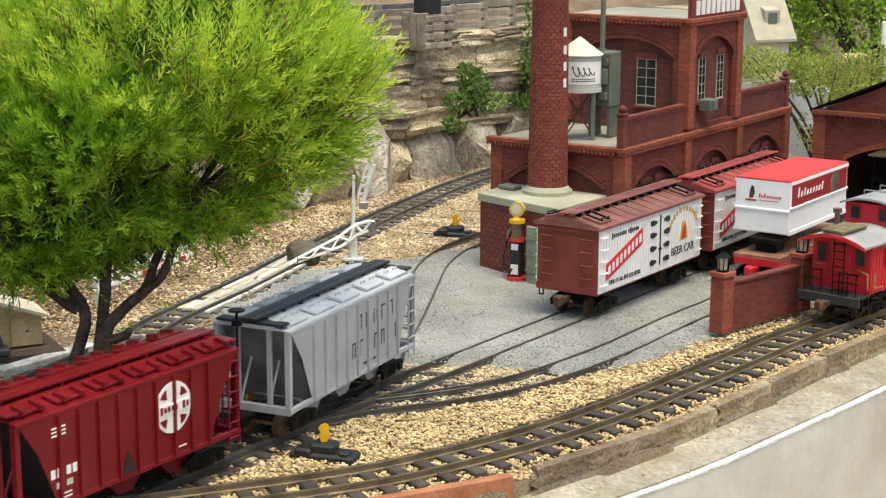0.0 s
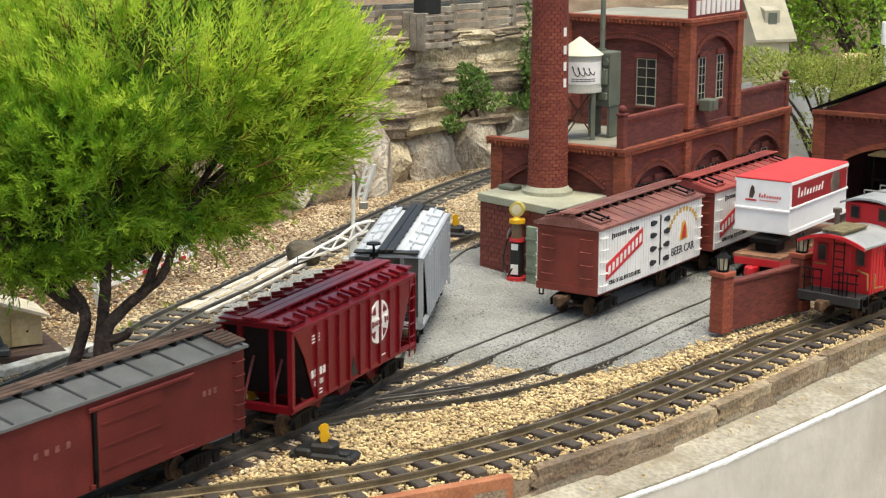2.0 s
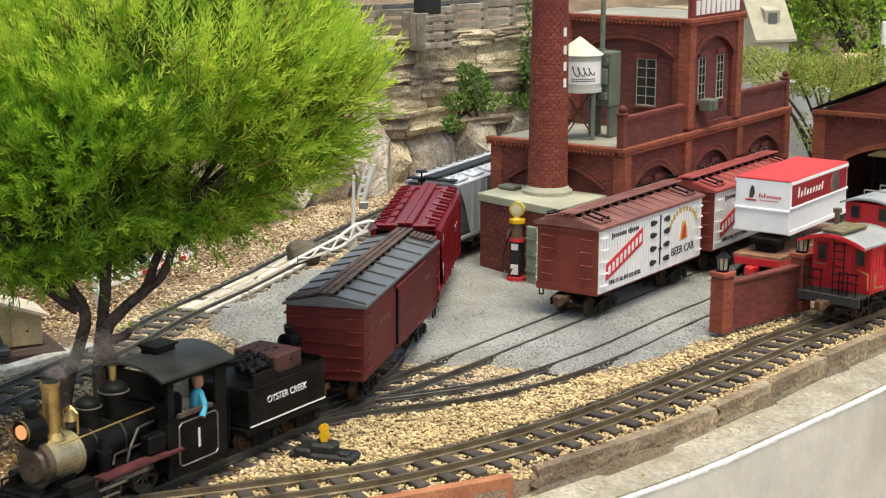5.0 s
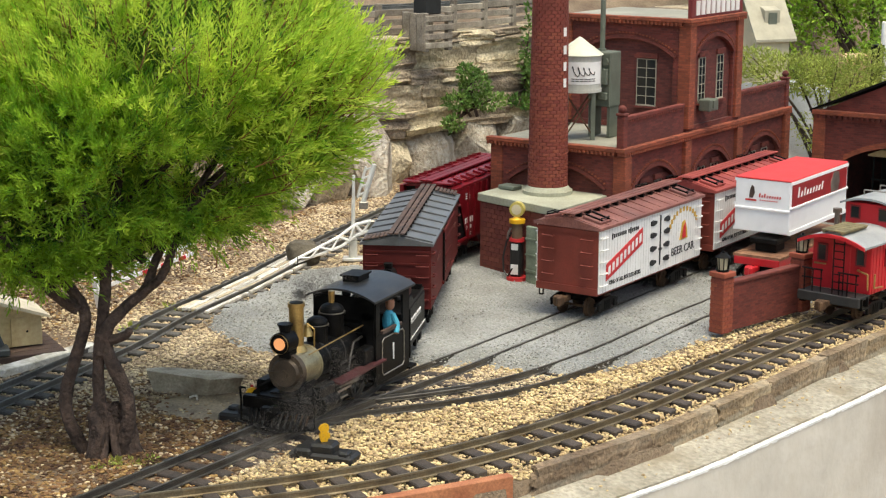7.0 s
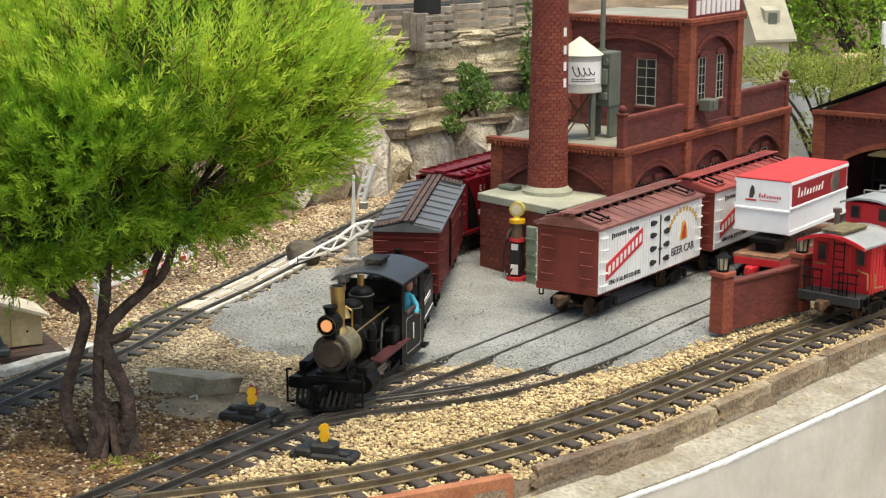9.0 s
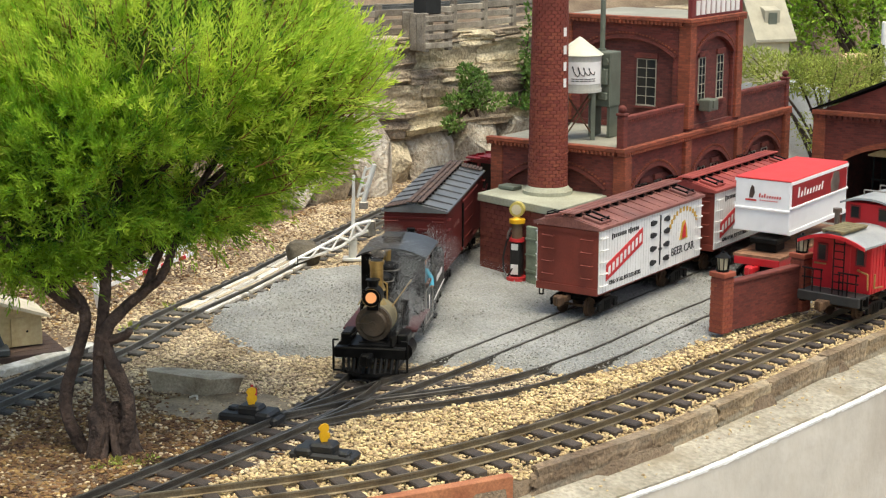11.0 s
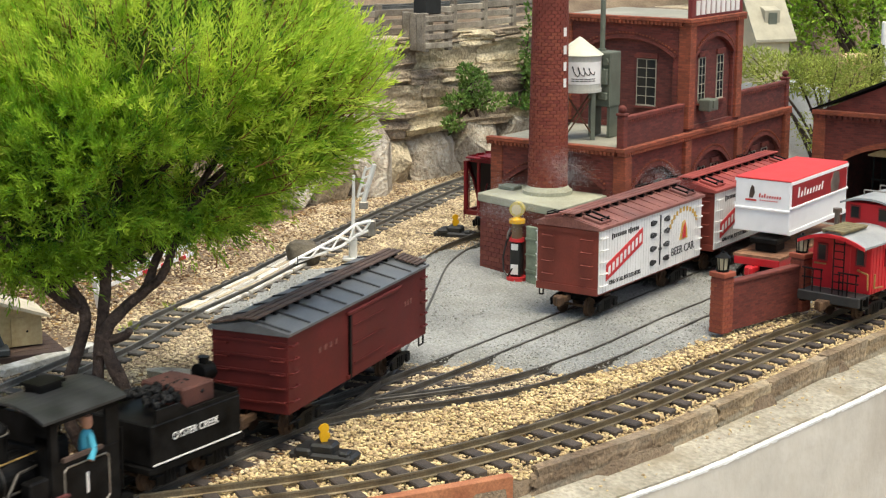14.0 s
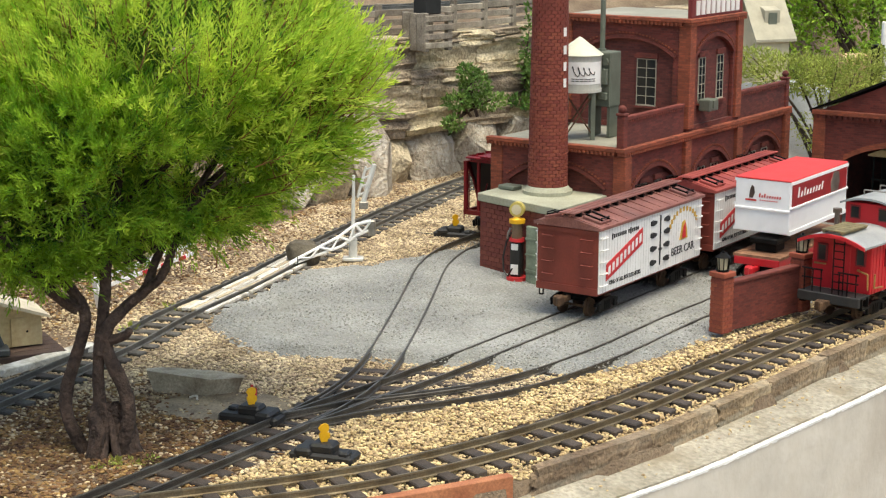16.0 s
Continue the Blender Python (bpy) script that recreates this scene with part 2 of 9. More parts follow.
def tube(bm, pts, r, seg=6):
    for a, b in zip(pts[:-1], pts[1:]):
        cy(bm, a, b, r, seg=seg)
    return bm


def text(name, body, size, m, material, parent, squeeze=1.0, thick=0.0004, shear=0.0):
    cu = bpy.data.curves.new(name, "FONT")
    cu.body, cu.size, cu.align_x, cu.align_y, cu.extrude, cu.shear = body, size, "CENTER", "CENTER", thick, shear
    tmp = bpy.data.objects.new(name, cu)
    me = bpy.data.meshes.new_from_object(tmp)
    me.transform(Matrix.Diagonal((squeeze, 1, 1, 1)))
    bpy.data.objects.remove(tmp)
    me.materials.clear()
    me.materials.append(material)
    ob = new(name, me)
    ob.parent = parent
    ob.matrix_basis = m
    return ob


# text that stands on a side facing -y, +y or -x of its thing
def side_r(x, y, z, tilt=0):
    return pose(x, y, z, 90, 0, 0) @ pose(0, 0, 0, 0, 0, tilt)


def end_b(x, y, z, tilt=0):
    return pose(x, y, z, 90, 0, -90) @ pose(0, 0, 0, 0, 0, tilt)


# ---------- track plans ----------
def spline(knots, step=0.01, smooth=30):
    k = np.array(knots, float)
    d = np.r_[0, np.cumsum(np.linalg.norm(np.diff(k, axis=0), axis=1))]
    s = np.arange(0, d[-1], step)
    p = np.stack([np.interp(s, d, k[:, 0]), np.interp(s, d, k[:, 1])], -1)
    for _ in range(smooth):
        p[1:-1] = (p[:-2] + 2 * p[1:-1] + p[2:]) / 4
    s = np.r_[0, np.cumsum(np.linalg.norm(np.diff(p, axis=0), axis=1))]
    return p, s


def on(line, s):
    p, d = line
    if s < 0:
        e = (p[1] - p[0]) / np.linalg.norm(p[1] - p[0])
        return p[0] + e * s
    if s > d[-1]:
        e = (p[-1] - p[-2]) / np.linalg.norm(p[-1] - p[-2])
        return p[-1] + e * (s - d[-1])
    return np.array((np.interp(s, d, p[:, 0]), np.interp(s, d, p[:, 1])))


def rail_pose(line, s, half=0.1, z=0.0):
    a, b = on(line, s - half), on(line, s + half)
    c = (a + b) / 2
    return pose(c[0], c[1], z, 0, 0, math.degrees(math.atan2(b[1] - a[1], b[0] - a[0])))


MAIN = spline([(-0.62, 1.16), (-0.47, 1.405), (-0.32, 1.646), (-0.2735, 1.715), (-0.2225, 1.793), (-0.1675, 1.879), (-0.131, 1.946), (-0.098, 2.04), (-0.077, 2.14), (-0.061, 2.27), (-0.039, 2.473), (-0.0175, 2.696), (0.012, 2.815), (0.065, 2.917), (0.13, 3.013), (0.24, 3.175), (0.40, 3.412), (0.60, 3.70)])
U = (0.561, 0.828)                     # the direction of the yard tracks and of the long facade
YARD_2 = spline([(-0.1675, 1.879), (-0.115, 1.95), (-0.045, 2.035), (0.03, 2.139), (0.1605, 2.328), (0.1605 + 0.7 * U[0], 2.328 + 0.7 * U[1]), (0.1605 + 1.1 * U[0], 2.328 + 1.1 * U[1])])
YARD_3 = spline([(-0.1675, 1.879), (-0.10, 1.932), (-0.03, 1.956), (0.066, 2.004), (0.11, 2.042), (0.155, 2.09), (0.204, 2.152), (0.2385, 2.197), (0.334, 2.343), (0.4245, 2.464), (0.4245 + 0.9 * U[0], 2.464 + 0.9 * U[1])])
FRONT = spline([(-0.80, 1.36), (-0.50, 1.525), (-0.222, 1.63), (-0.105, 1.677), (-0.048, 1.707), (0.0, 1.742), (0.072, 1.798), (0.122, 1.841), (0.156, 1.876), (0.193, 1.912), (0.231, 1.955), (0.271, 2.005), (0.335, 2.082), (0.38, 2.137), (0.427, 2.195), (0.478, 2.262), (0.545, 2.33), (0.70, 2.51), (0.9, 2.74), (1.3, 3.2)])
BACK = spline([(-0.80, 1.40), (-0.66, 1.69), (-0.535, 1.968), (-0.5125, 2.016), (-0.43, 2.215), (-0.392, 2.356), (-0.30, 2.585), (-0.262, 2.714), (-0.183, 2.933), (-0.09, 3.188), (0.019, 3.453), (0.12, 3.65), (0.26, 3.86), (0.6, 4.3)])


# ---------- ground ----------
def side_of(line, x, y):
    """Nearest distance from a line in plan, positive to the right of its direction."""
    p, d = line
    v = p - np.array((x, y))
    i = int(np.argmin((v * v).sum(1)))
    j = min(max(i, 1), len(p) - 2)
    e = p[j + 1] - p[j - 1]
    w = np.array((x, y)) - p[i]
    r = (w[0] * e[1] - w[1] * e[0]) / np.linalg.norm(e)
    return math.copysign(np.linalg.norm(w), r)


def offset(line, off, s0=None, s1=None, step=0.02):
    p, d = line
    s0, s1 = s0 or 0.0, s1 or d[-1]
    out = []
    for s in np.arange(s0, s1 + 1e-6, step):
        a, b = on(line, s - 0.02), on(line, s + 0.02)
        e = (b - a) / np.linalg.norm(b - a)
        c = on(line, s)
        out.append((c[0] + e[1] * off, c[1] - e[0] * off))
    return out


GZ = -0.012


def smooth(a, b, x):
    t = min(1.0, max(0.0, (x - a) / (b - a)))
    return t * t * (3 - 2 * t)


def height(x, y):
    df = side_of(FRONT, x, y)
    if df > 0.09:
        return GZ - 0.7 * smooth(0.09, 0.12, df)
    db = -side_of(BACK, x, y)
    z = GZ + 0.004 * noise.noise((x * 9, y * 9, 0.3)) * smooth(0.04, 0.09, abs(db)) * smooth(0.05, 0.1, abs(df))
    if -0.05 < df:
        z -= 0.004
    if db > 0.05:
        z += 0.10 * smooth(0.05, 0.35, db) * (1 - 0.9 * smooth(2.9, 3.1, y)) + 0.12 * smooth(0.3, 0.7, db)
        late = 0.16 * smooth(-0.12, -0.26, x)
        z += 0.25 * smooth(0.17 + late, 0.21 + late, db) * smooth(2.9, 3.2, y)
        z += 0.012 * noise.noise((x * 6, y * 6, 1.7)) * smooth(0.05, 0.12, db)
    return z


def ground_sheet():
    xs = np.r_[-300, -60, -12, -4, np.arange(-1.6, 2.0, 0.03), 4, 12, 60, 300]
    ys = np.r_[-300, -60, -12, -4, -1, np.arange(0.2, 5.2, 0.03), 8, 15, 60, 300]
    vs, fs = [], []
    for y in ys:
        for x in xs:
            vs.append((x, y, height(x, y) if -1.7 < x < 2.1 and 0.1 < y < 5.3 else (-0.71 if y < 1.6 else 0.42)))
    w = len(xs)
    for j in range(len(ys) - 1):
        for i in range(w - 1):
            a = j * w + i
            fs.append((a, a + 1, a + w + 1, a + w))
    me = bpy.data.meshes.new("ground")
    me.from_pydata(vs, [], fs)
    me.materials.append(M_SOIL)
    me.polygons.foreach_set("use_smooth", [True] * len(fs))
    return tagged(new("ground", me), "brown garden soil with bark chips and pebbles", "ground", kind="structure")


ground_sheet()


def bounce_floor():
    """Unseen pale floor where the camera stands, added to bounce light onto the garden wall."""
    bm = B()
    bx(bm, 0.4, -1.0, -0.695, 5.0, 4.6, 0.02)
    tagged(part("pavement_lower", bm, M_CONC), "unseen sandy concrete floor added to bounce light", "pavement", kind="structure")


bounce_floor()

YARD_POLY = [(-0.345, 2.33), (-0.262, 2.19), (-0.215, 2.165), (-0.10, 2.155), (-0.02, 2.115), (0.05, 2.125), (0.15, 2.07), (0.21, 2.095), (0.29, 2.155), (0.372, 2.265), (0.47, 2.365), (0.62, 2.56), (1.1, 3.1), (0.7, 3.5), (0.10, 2.95), (0.03, 2.86), (-0.02, 2.78), (-0.13, 2.70), (-0.22, 2.655)]


def inside(poly, x, y):
    c = False
    k = len(poly)
    for i in range(k):
        (x1, y1), (x2, y2) = poly[i], poly[(i + 1) % k]
        if (y1 > y) != (y2 > y) and x < (x2 - x1) * (y - y1) / (y2 - y1) + x1:
            c = not c
    return c


def yard():
    st = 0.008
    vs, fs, idx = [], [], {}

    def vid(i, j):
        if (i, j) not in idx:
            x, y = i * st, j * st
            idx[i, j] = len(vs)
            v = np.array((x, y))
            d = 9.0
            for q in range(len(YARD_POLY) - 4):
                a, b = np.array(YARD_POLY[q]), np.array(YARD_POLY[q + 1])
                d = min(d, np.linalg.norm(v - a - (b - a) * min(1, max(0, (v - a) @ (b - a) / ((b - a) @ (b - a))))))
            vs.append((x, y, GZ - 0.002 + (-0.0024 - GZ + 0.002) * smooth(0.0, 0.045, d) + 0.0012 * noise.noise((x * 30, y * 30, 0)) + 0.0012 * noise.noise((x * 7, y * 7, 5))))
        return idx[i, j]
    for i in range(-45, 140):
        for j in range(255, 440):
            x, y = (i + 0.5) * st, (j + 0.5) * st
            if inside(YARD_POLY, x + 0.02 * noise.noise((x * 22, y * 22, 3)), y + 0.02 * noise.noise((x * 22, y * 22, 9))):
                fs.append((vid(i, j), vid(i + 1, j), vid(i + 1, j + 1), vid(i, j + 1)))
    me = bpy.data.meshes.new("pavement")
    me.from_pydata(vs, [], fs)
    me.materials.append(M_YARD)
    return tagged(new("pavement", me), "grey fine grit yard surface round the sidings", "pavement", kind="structure")


yard()


def edge_line(extra):
    """The outer edge of the ledge, a little straighter than the track."""
    out = []
    for s in np.arange(0.3, FRONT[1][-1] + 1e-6, 0.03):
        out += offset(FRONT, 0.130 + 0.025 * smooth(0.9, 1.9, s) + extra, s, s, 1.0)
    return out


def retaining():
    """The edge of the bed: sandy ledge, plastered wall with a white painted edge."""
    inner = offset(FRONT, 0.082, 0.3, None, 0.03)
    outer = edge_line(0.0)
    bm = B()
    n = len(inner)
    rows = []
    for i in range(n):
        (a, b), (c, d) = inner[i], outer[i]
        rows.append([bm.verts.new((a, b, -0.030)), bm.verts.new(((a * 0.6 + c * 0.4), (b * 0.6 + d * 0.4), -0.033 + 0.003 * noise.noise((a * 20, b * 20, 1)))),
                     bm.verts.new((a * 0.3 + c * 0.7, b * 0.3 + d * 0.7, -0.036 + 0.003 * noise.noise((a * 20, b * 20, 4)))), bm.verts.new((c, d, -0.038)), bm.verts.new((c, d, -0.72)), bm.verts.new((a, b, -0.72))])
    for r, q in zip(rows[:-1], rows[1:]):
        for k in range(6):
            bm.faces.new((r[k], r[(k + 1) % 6], q[(k + 1) % 6], q[k]))
    bm.faces.new(rows[0])
    bm.faces.new(rows[-1][::-1])
    bmesh.ops.recalc_face_normals(bm, faces=bm.faces[:])
    ob = part("ledge", bm, M_CONC)
    tagged(ob, "sandy concrete ledge along the stone kerb", "ledge", kind="structure")
    bm = B()
    o2 = edge_line(-0.0005)
    o3 = edge_line(0.0095)
    rows = []
    for (a, b), (c, d) in zip(o2, o3):
        rows.append([bm.verts.new((a, b, -0.0405)), bm.verts.new((c, d, -0.0405)), bm.verts.new((c, d, -0.72)), bm.verts.new((a, b, -0.72))])
    for r, q in zip(rows[:-1], rows[1:]):
        for k in range(4):
            bm.faces.new((r[k], r[(k + 1) % 4], q[(k + 1) % 4], q[k]))
    bm.faces.new(rows[0])
    bm.faces.new(rows[-1][::-1])
    bmesh.ops.recalc_face_normals(bm, faces=bm.faces[:])
    tagged(part("wall_front", bm, M_PLAST), "pale plastered garden wall", "wall", kind="structure")
    bm = B()
    rows = []
    fine = []
    for (p, q), (p2, q2) in zip(zip(o2[:-1], o3[:-1]), zip(o2[1:], o3[1:])):
        for k in range(8):
            f = k / 8
            fine.append(((p[0] + (p2[0] - p[0]) * f, p[1] + (p2[1] - p[1]) * f), (q[0] + (q2[0] - q[0]) * f, q[1] + (q2[1] - q[1]) * f)))
    for (a, b), (c, d) in fine:
        t = 0.58 + 0.40 * noise.noise((a * 70, b * 70, 2)) + 0.35 * noise.noise((a * 190, b * 190, 7))
        u = 1.10 + 0.10 * noise.noise((a * 120, b * 120, 5))
        h = -0.0382 + 0.0008 * noise.noise((a * 150, b * 150, 3))
        low = -0.0412 + 0.0018 * noise.noise((a * 90, b * 90, 6)) + 0.0016 * noise.noise((a * 260, b * 260, 1))
        rows.append([bm.verts.new((a + (c - a) * t, b + (d - b) * t, h)), bm.verts.new((a + (c - a) * u, b + (d - b) * u, h)), bm.verts.new((a + (c - a) * u, b + (d - b) * u, low)), bm.verts.new((a + (c - a) * t, b + (d - b) * t, -0.0420))])
    for r, q in zip(rows[:-1], rows[1:]):
        for k in range(4):
            bm.faces.new((r[k], r[(k + 1) % 4], q[(k + 1) % 4], q[k]))
    bmesh.ops.recalc_face_normals(bm, faces=bm.faces[:])
    tagged(part("trim", bm, M_WLINE), "white painted edge along the wall top", "trim", kind="structure")


retaining()


def rock_bm(sx, sy, sz, seed, cuts=3, rough=0.16, layers=0):
    bm = B()
    bmesh.ops.create_cube(bm, size=1.0)
    bmesh.ops.subdivide_edges(bm, edges=bm.edges[:], cuts=cuts, use_grid_fill=True)
    o = Vector((seed * 3.17, seed * 1.73, seed * 0.91))
    for v in bm.verts:
        d = noise.noise(v.co * 1.6 + o) * rough + noise.noise(v.co * 4.1 + o) * rough * 0.5
        c = v.co.copy()
        if layers:
            d += 0.10 * math.copysign(1, noise.noise(Vector((0.3, 0.7, round(c.z * layers) * 1.9 + seed)))) * rough * 3
            c.x *= 1 + d
            c.y *= 1 + d
            c.z *= 1 + 0.35 * d
        else:
            c *= 1 + d
            c = c * (1 - 0.12 * max(0, c.length - 0.6))
        v.co = Vector((c.x * sx, c.y * sy, c.z * sz))
    return bm


def kerb():
    line = offset(FRONT, 0.080, 0.95, None, 0.004)
    top = thing("kerb", pose(0, 0, 0), "weathered brown stone kerb holding the gravel bed", "kerb", kind="structure")
    i, k = 0, 0
    rnd = random.Random(4)
    while i < len(line) - 20:
        n = rnd.randint(28, 70)
        a, b = line[i], line[min(i + n, len(line) - 1)]
        L = math.hypot(b[0] - a[0], b[1] - a[1])
        bm = rock_bm(L * 1.0, 0.015, 0.035 * rnd.uniform(0.95, 1.05), k + 3, cuts=12, rough=0.11, layers=6)
        ang = math.degrees(math.atan2(b[1] - a[1], b[0] - a[0]))
        part("stone", bm, M_KERB, top, m=pose((a[0] + b[0]) / 2, (a[1] + b[1]) / 2, -0.0205 + rnd.uniform(-0.001, 0.001), 0, 0, ang + rnd.uniform(-0.6, 0.6)))
        i += n
        k += 1


kerb()


def timber_edge():
    line = offset(FRONT, 0.081, 0.3, 0.93, 0.02)
    a, b = line[0], line[-1]
    mid = line[len(line) // 2]
    for p, q in ((a, mid), (mid, b)):
        L = math.hypot(q[0] - p[0], q[1] - p[1])
        bm = B()
        bx(bm, 0, 0, 0, L - 0.004, 0.012, 0.03, bev=0.001)
        ob = part("edging_board", bm, M_RWOOD, m=pose((p[0] + q[0]) / 2, (p[1] + q[1]) / 2, -0.018, 0, 0, math.degrees(math.atan2(q[1] - p[1], q[0] - p[0]))))
        tagged(ob, "reddish brown wooden edging board beside the track", "board")


timber_edge()


# ---------- tracks ----------
def rails(name, line, s0, s1, material, label, tiemat=None, spacing=0.0345, tie=(0.0165, 0.092, 0.010), tiez=-0.0125, z=0.0, skip=()):
    th = thing(name, pose(0, 0, 0), label, "railway track")
    for sg in (-1, 1):
        pts = offset(line, 0.0235 * sg, s0, s1, 0.012)
        bm = B()
        prof = [(-0.0029, -0.0085), (0.0029, -0.0085), (0.0029, -0.0077), (0.0007, -0.0068), (0.0007, -0.0028), (0.0014, -0.0018), (0.0012, 0), (-0.0012, 0), (-0.0014, -0.0018), (-0.0007, -0.0028), (-0.0007, -0.0068), (-0.0029, -0.0077)]
        prev = None
        for i in range(len(pts)):
            a, b = pts[max(i - 1, 0)], pts[min(i + 1, len(pts) - 1)]
            L = math.hypot(b[0] - a[0], b[1] - a[1])
            nx, ny = (b[1] - a[1]) / L, -(b[0] - a[0]) / L
            ring = [bm.verts.new((pts[i][0] + nx * q, pts[i][1] + ny * q, z + h)) for q, h in prof]
            if prev:
                for k in range(12):
                    bm.faces.new((prev[k], prev[(k + 1) % 12], ring[(k + 1) % 12], ring[k]))
            prev = ring
        bmesh.ops.recalc_face_normals(bm, faces=bm.faces[:])
        part("rail", bm, material, th)
    if tiemat:
        bm = B()
        bx(bm, 0, 0, 0, *tie, bev=0.0012)
        me = bpy.data.meshes.new("sleeper")
        bm.to_mesh(me)
        bm.free()
        me.materials.append(tiemat)
        rnd = random.Random(7)
        for s in np.arange(s0 + 0.01, s1, spacing):
            c = on(line, s)
            a, b = on(line, s - 0.02), on(line, s + 0.02)
            ob = new("sleeper", me)
            ob.parent = th
            ob.matrix_basis = pose(c[0], c[1], z + tiez + rnd.uniform(-0.0008, 0.0004), 0, 0, math.degrees(math.atan2(b[1] - a[1], b[0] - a[0])) + rnd.uniform(-1.5, 1.5))
    return th


rails("main_track", MAIN, 0.0, 2.6, M_RAILK, "dark siding track curving behind the brewery building", None)
rails("yard_track", YARD_2, 0.0, 1.5, M_RAILK, "siding rails sunk in grey grit under the beer cars", None)
rails("wagon_track", YARD_3, 0.0, 1.5, M_RAILK, "siding rails sunk in grit beside the low brick wall", None)
rails("front_track", FRONT, 0.0, 2.9, M_RAILB, "brown curved rails on dark sleepers at the bed's edge", M_TIE)
rails("back_track", BACK, 0.0, 3.2, M_RAILD, "grey weathered rails on grey sleepers below the bank", M_TIEG, tiez=-0.0120)


def sleepers_main():
    th = thing("turnout", pose(0, 0, 0), "dark turnout sleepers and guide rails where the sidings part", "railway turnout")
    bm = B()
    bx(bm, 0, 0, 0, 0.0165, 0.090, 0.009, bev=0.0012)
    me = bpy.data.meshes.new("sleeper")
    bm.to_mesh(me)
    bm.free()
    me.materials.append(M_TIE)
    rnd = random.Random(9)
    for s in np.arange(0.02, 1.12, 0.0345):
        wide = 1.0 if s < 0.74 else 1.0 + min(0.9, (s - 0.74) * 3.2)
        c = on(MAIN, s)
        m = rail_pose(MAIN, s, 0.02)
        ob = new("sleeper", me)
        ob.parent = th
        sh = -0.5 * 0.088 * (wide - 1)
        ob.matrix_basis = m @ pose(0, sh, -0.0125 + rnd.uniform(-0.0006, 0.0003), 0, 0, rnd.uniform(-1, 1)) @ Matrix.Diagonal((1, wide, 1, 1))
    for s in np.arange(1.0, 1.22, 0.0345):
        ob = new("sleeper", me)
        ob.parent = th
        ob.matrix_basis = rail_pose(YARD_3, s - 0.82, 0.02) @ pose(0, 0, -0.0138)
    # guide rails and frog plates
    for line, s0, s1, off in ((MAIN, 0.70, 0.90, 0.017), (MAIN, 0.93, 1.02, -0.018), (YARD_2, 0.07, 0.2, 0.017), (YARD_3, 0.10, 0.24, -0.017)):
        bm = B()
        pts = offset(line, off, s0, s1, 0.02)
        for a, b in zip(pts[:-1], pts[1:]):
            cy(bm, (*a, -0.0025), (*b, -0.0025), 0.0018, seg=6)
        part("guide_rail", bm, M_RAILK, th)["kind"] = "stuff"


sleepers_main()


def switch_stand(x, y, rz, name="switch_stand"):
    th = thing(name, pose(x, y, GZ, 0, 0, rz), "black plastic switch motor with a yellow target", "track switch", group="switch stands")
    bm = B()
    bx(bm, 0, 0, 0.006, 0.075, 0.03, 0.012, bev=0.003)
    bx(bm, 0.02, 0, 0.012, 0.02, 0.034, 0.01, bev=0.003)
    bx(bm, -0.026, 0.006, 0.012, 0.012, 0.014, 0.008, bev=0.002)
    part("housing", bm, M_BLK, th)
    bm = B()
    bx(bm, 0.0, 0.0, 0.016, 0.028, 0.024, 0.012, bev=0.003)
    part("motor_cover", bm, M_BLK, th)
    bm = B()
    prism(bm, [(-0.003, 0.02), (0.003, 0.02), (0.0035, 0.024), (0.006, 0.027), (0.006, 0.031), (0.003, 0.033), (0.005, 0.036), (0.0045, 0.041), (0.0, 0.0425), (-0.004, 0.041), (-0.0065, 0.037), (-0.004, 0.033), (-0.006, 0.030), (-0.005, 0.025)], -0.0015, 0.0015, "y", pose(0, 0, 0, 0, 0, 20 - rz))
    part("target", bm, M_YEL, th, "yellow arrow-like target")
    bm = B()
    bx(bm, 0.05, 0.0, 0.003, 0.05, 0.004, 0.002)
    part("throw_bar", bm, M_BLK, th)
    return th


switch_stand(-0.222, 1.897, -20)
switch_stand(-0.128, 1.762, 162)
switch_stand(0.022, 2.965, 160)


# ---------- rolling stock ----------
def wheelset(parent, x, z=0.0125, r=0.0125, mt=None, label=""):
    bm = B()
    for sg in (-1, 1):
        cy(bm, (0, sg * 0.0215, 0), (0, sg * 0.0255, 0), r, seg=18)
        cy(bm, (0, sg * 0.0195, 0), (0, sg * 0.0215, 0), r * 1.13, seg=18)
        for k in range(4):
            a = k * math.pi / 2
            bx(bm, math.cos(a) * r * 0.55, sg * 0.0262, math.sin(a) * r * 0.55, r * 0.25, 0.0012, r * 0.25)
    cy(bm, (0, -0.024, 0), (0, 0.024, 0), 0.002, seg=8)
    ob = part("wheelset", bm, mt or M_RUST, parent, label)
    ob.location = (x, 0, z)
    return ob


WHEELS = []


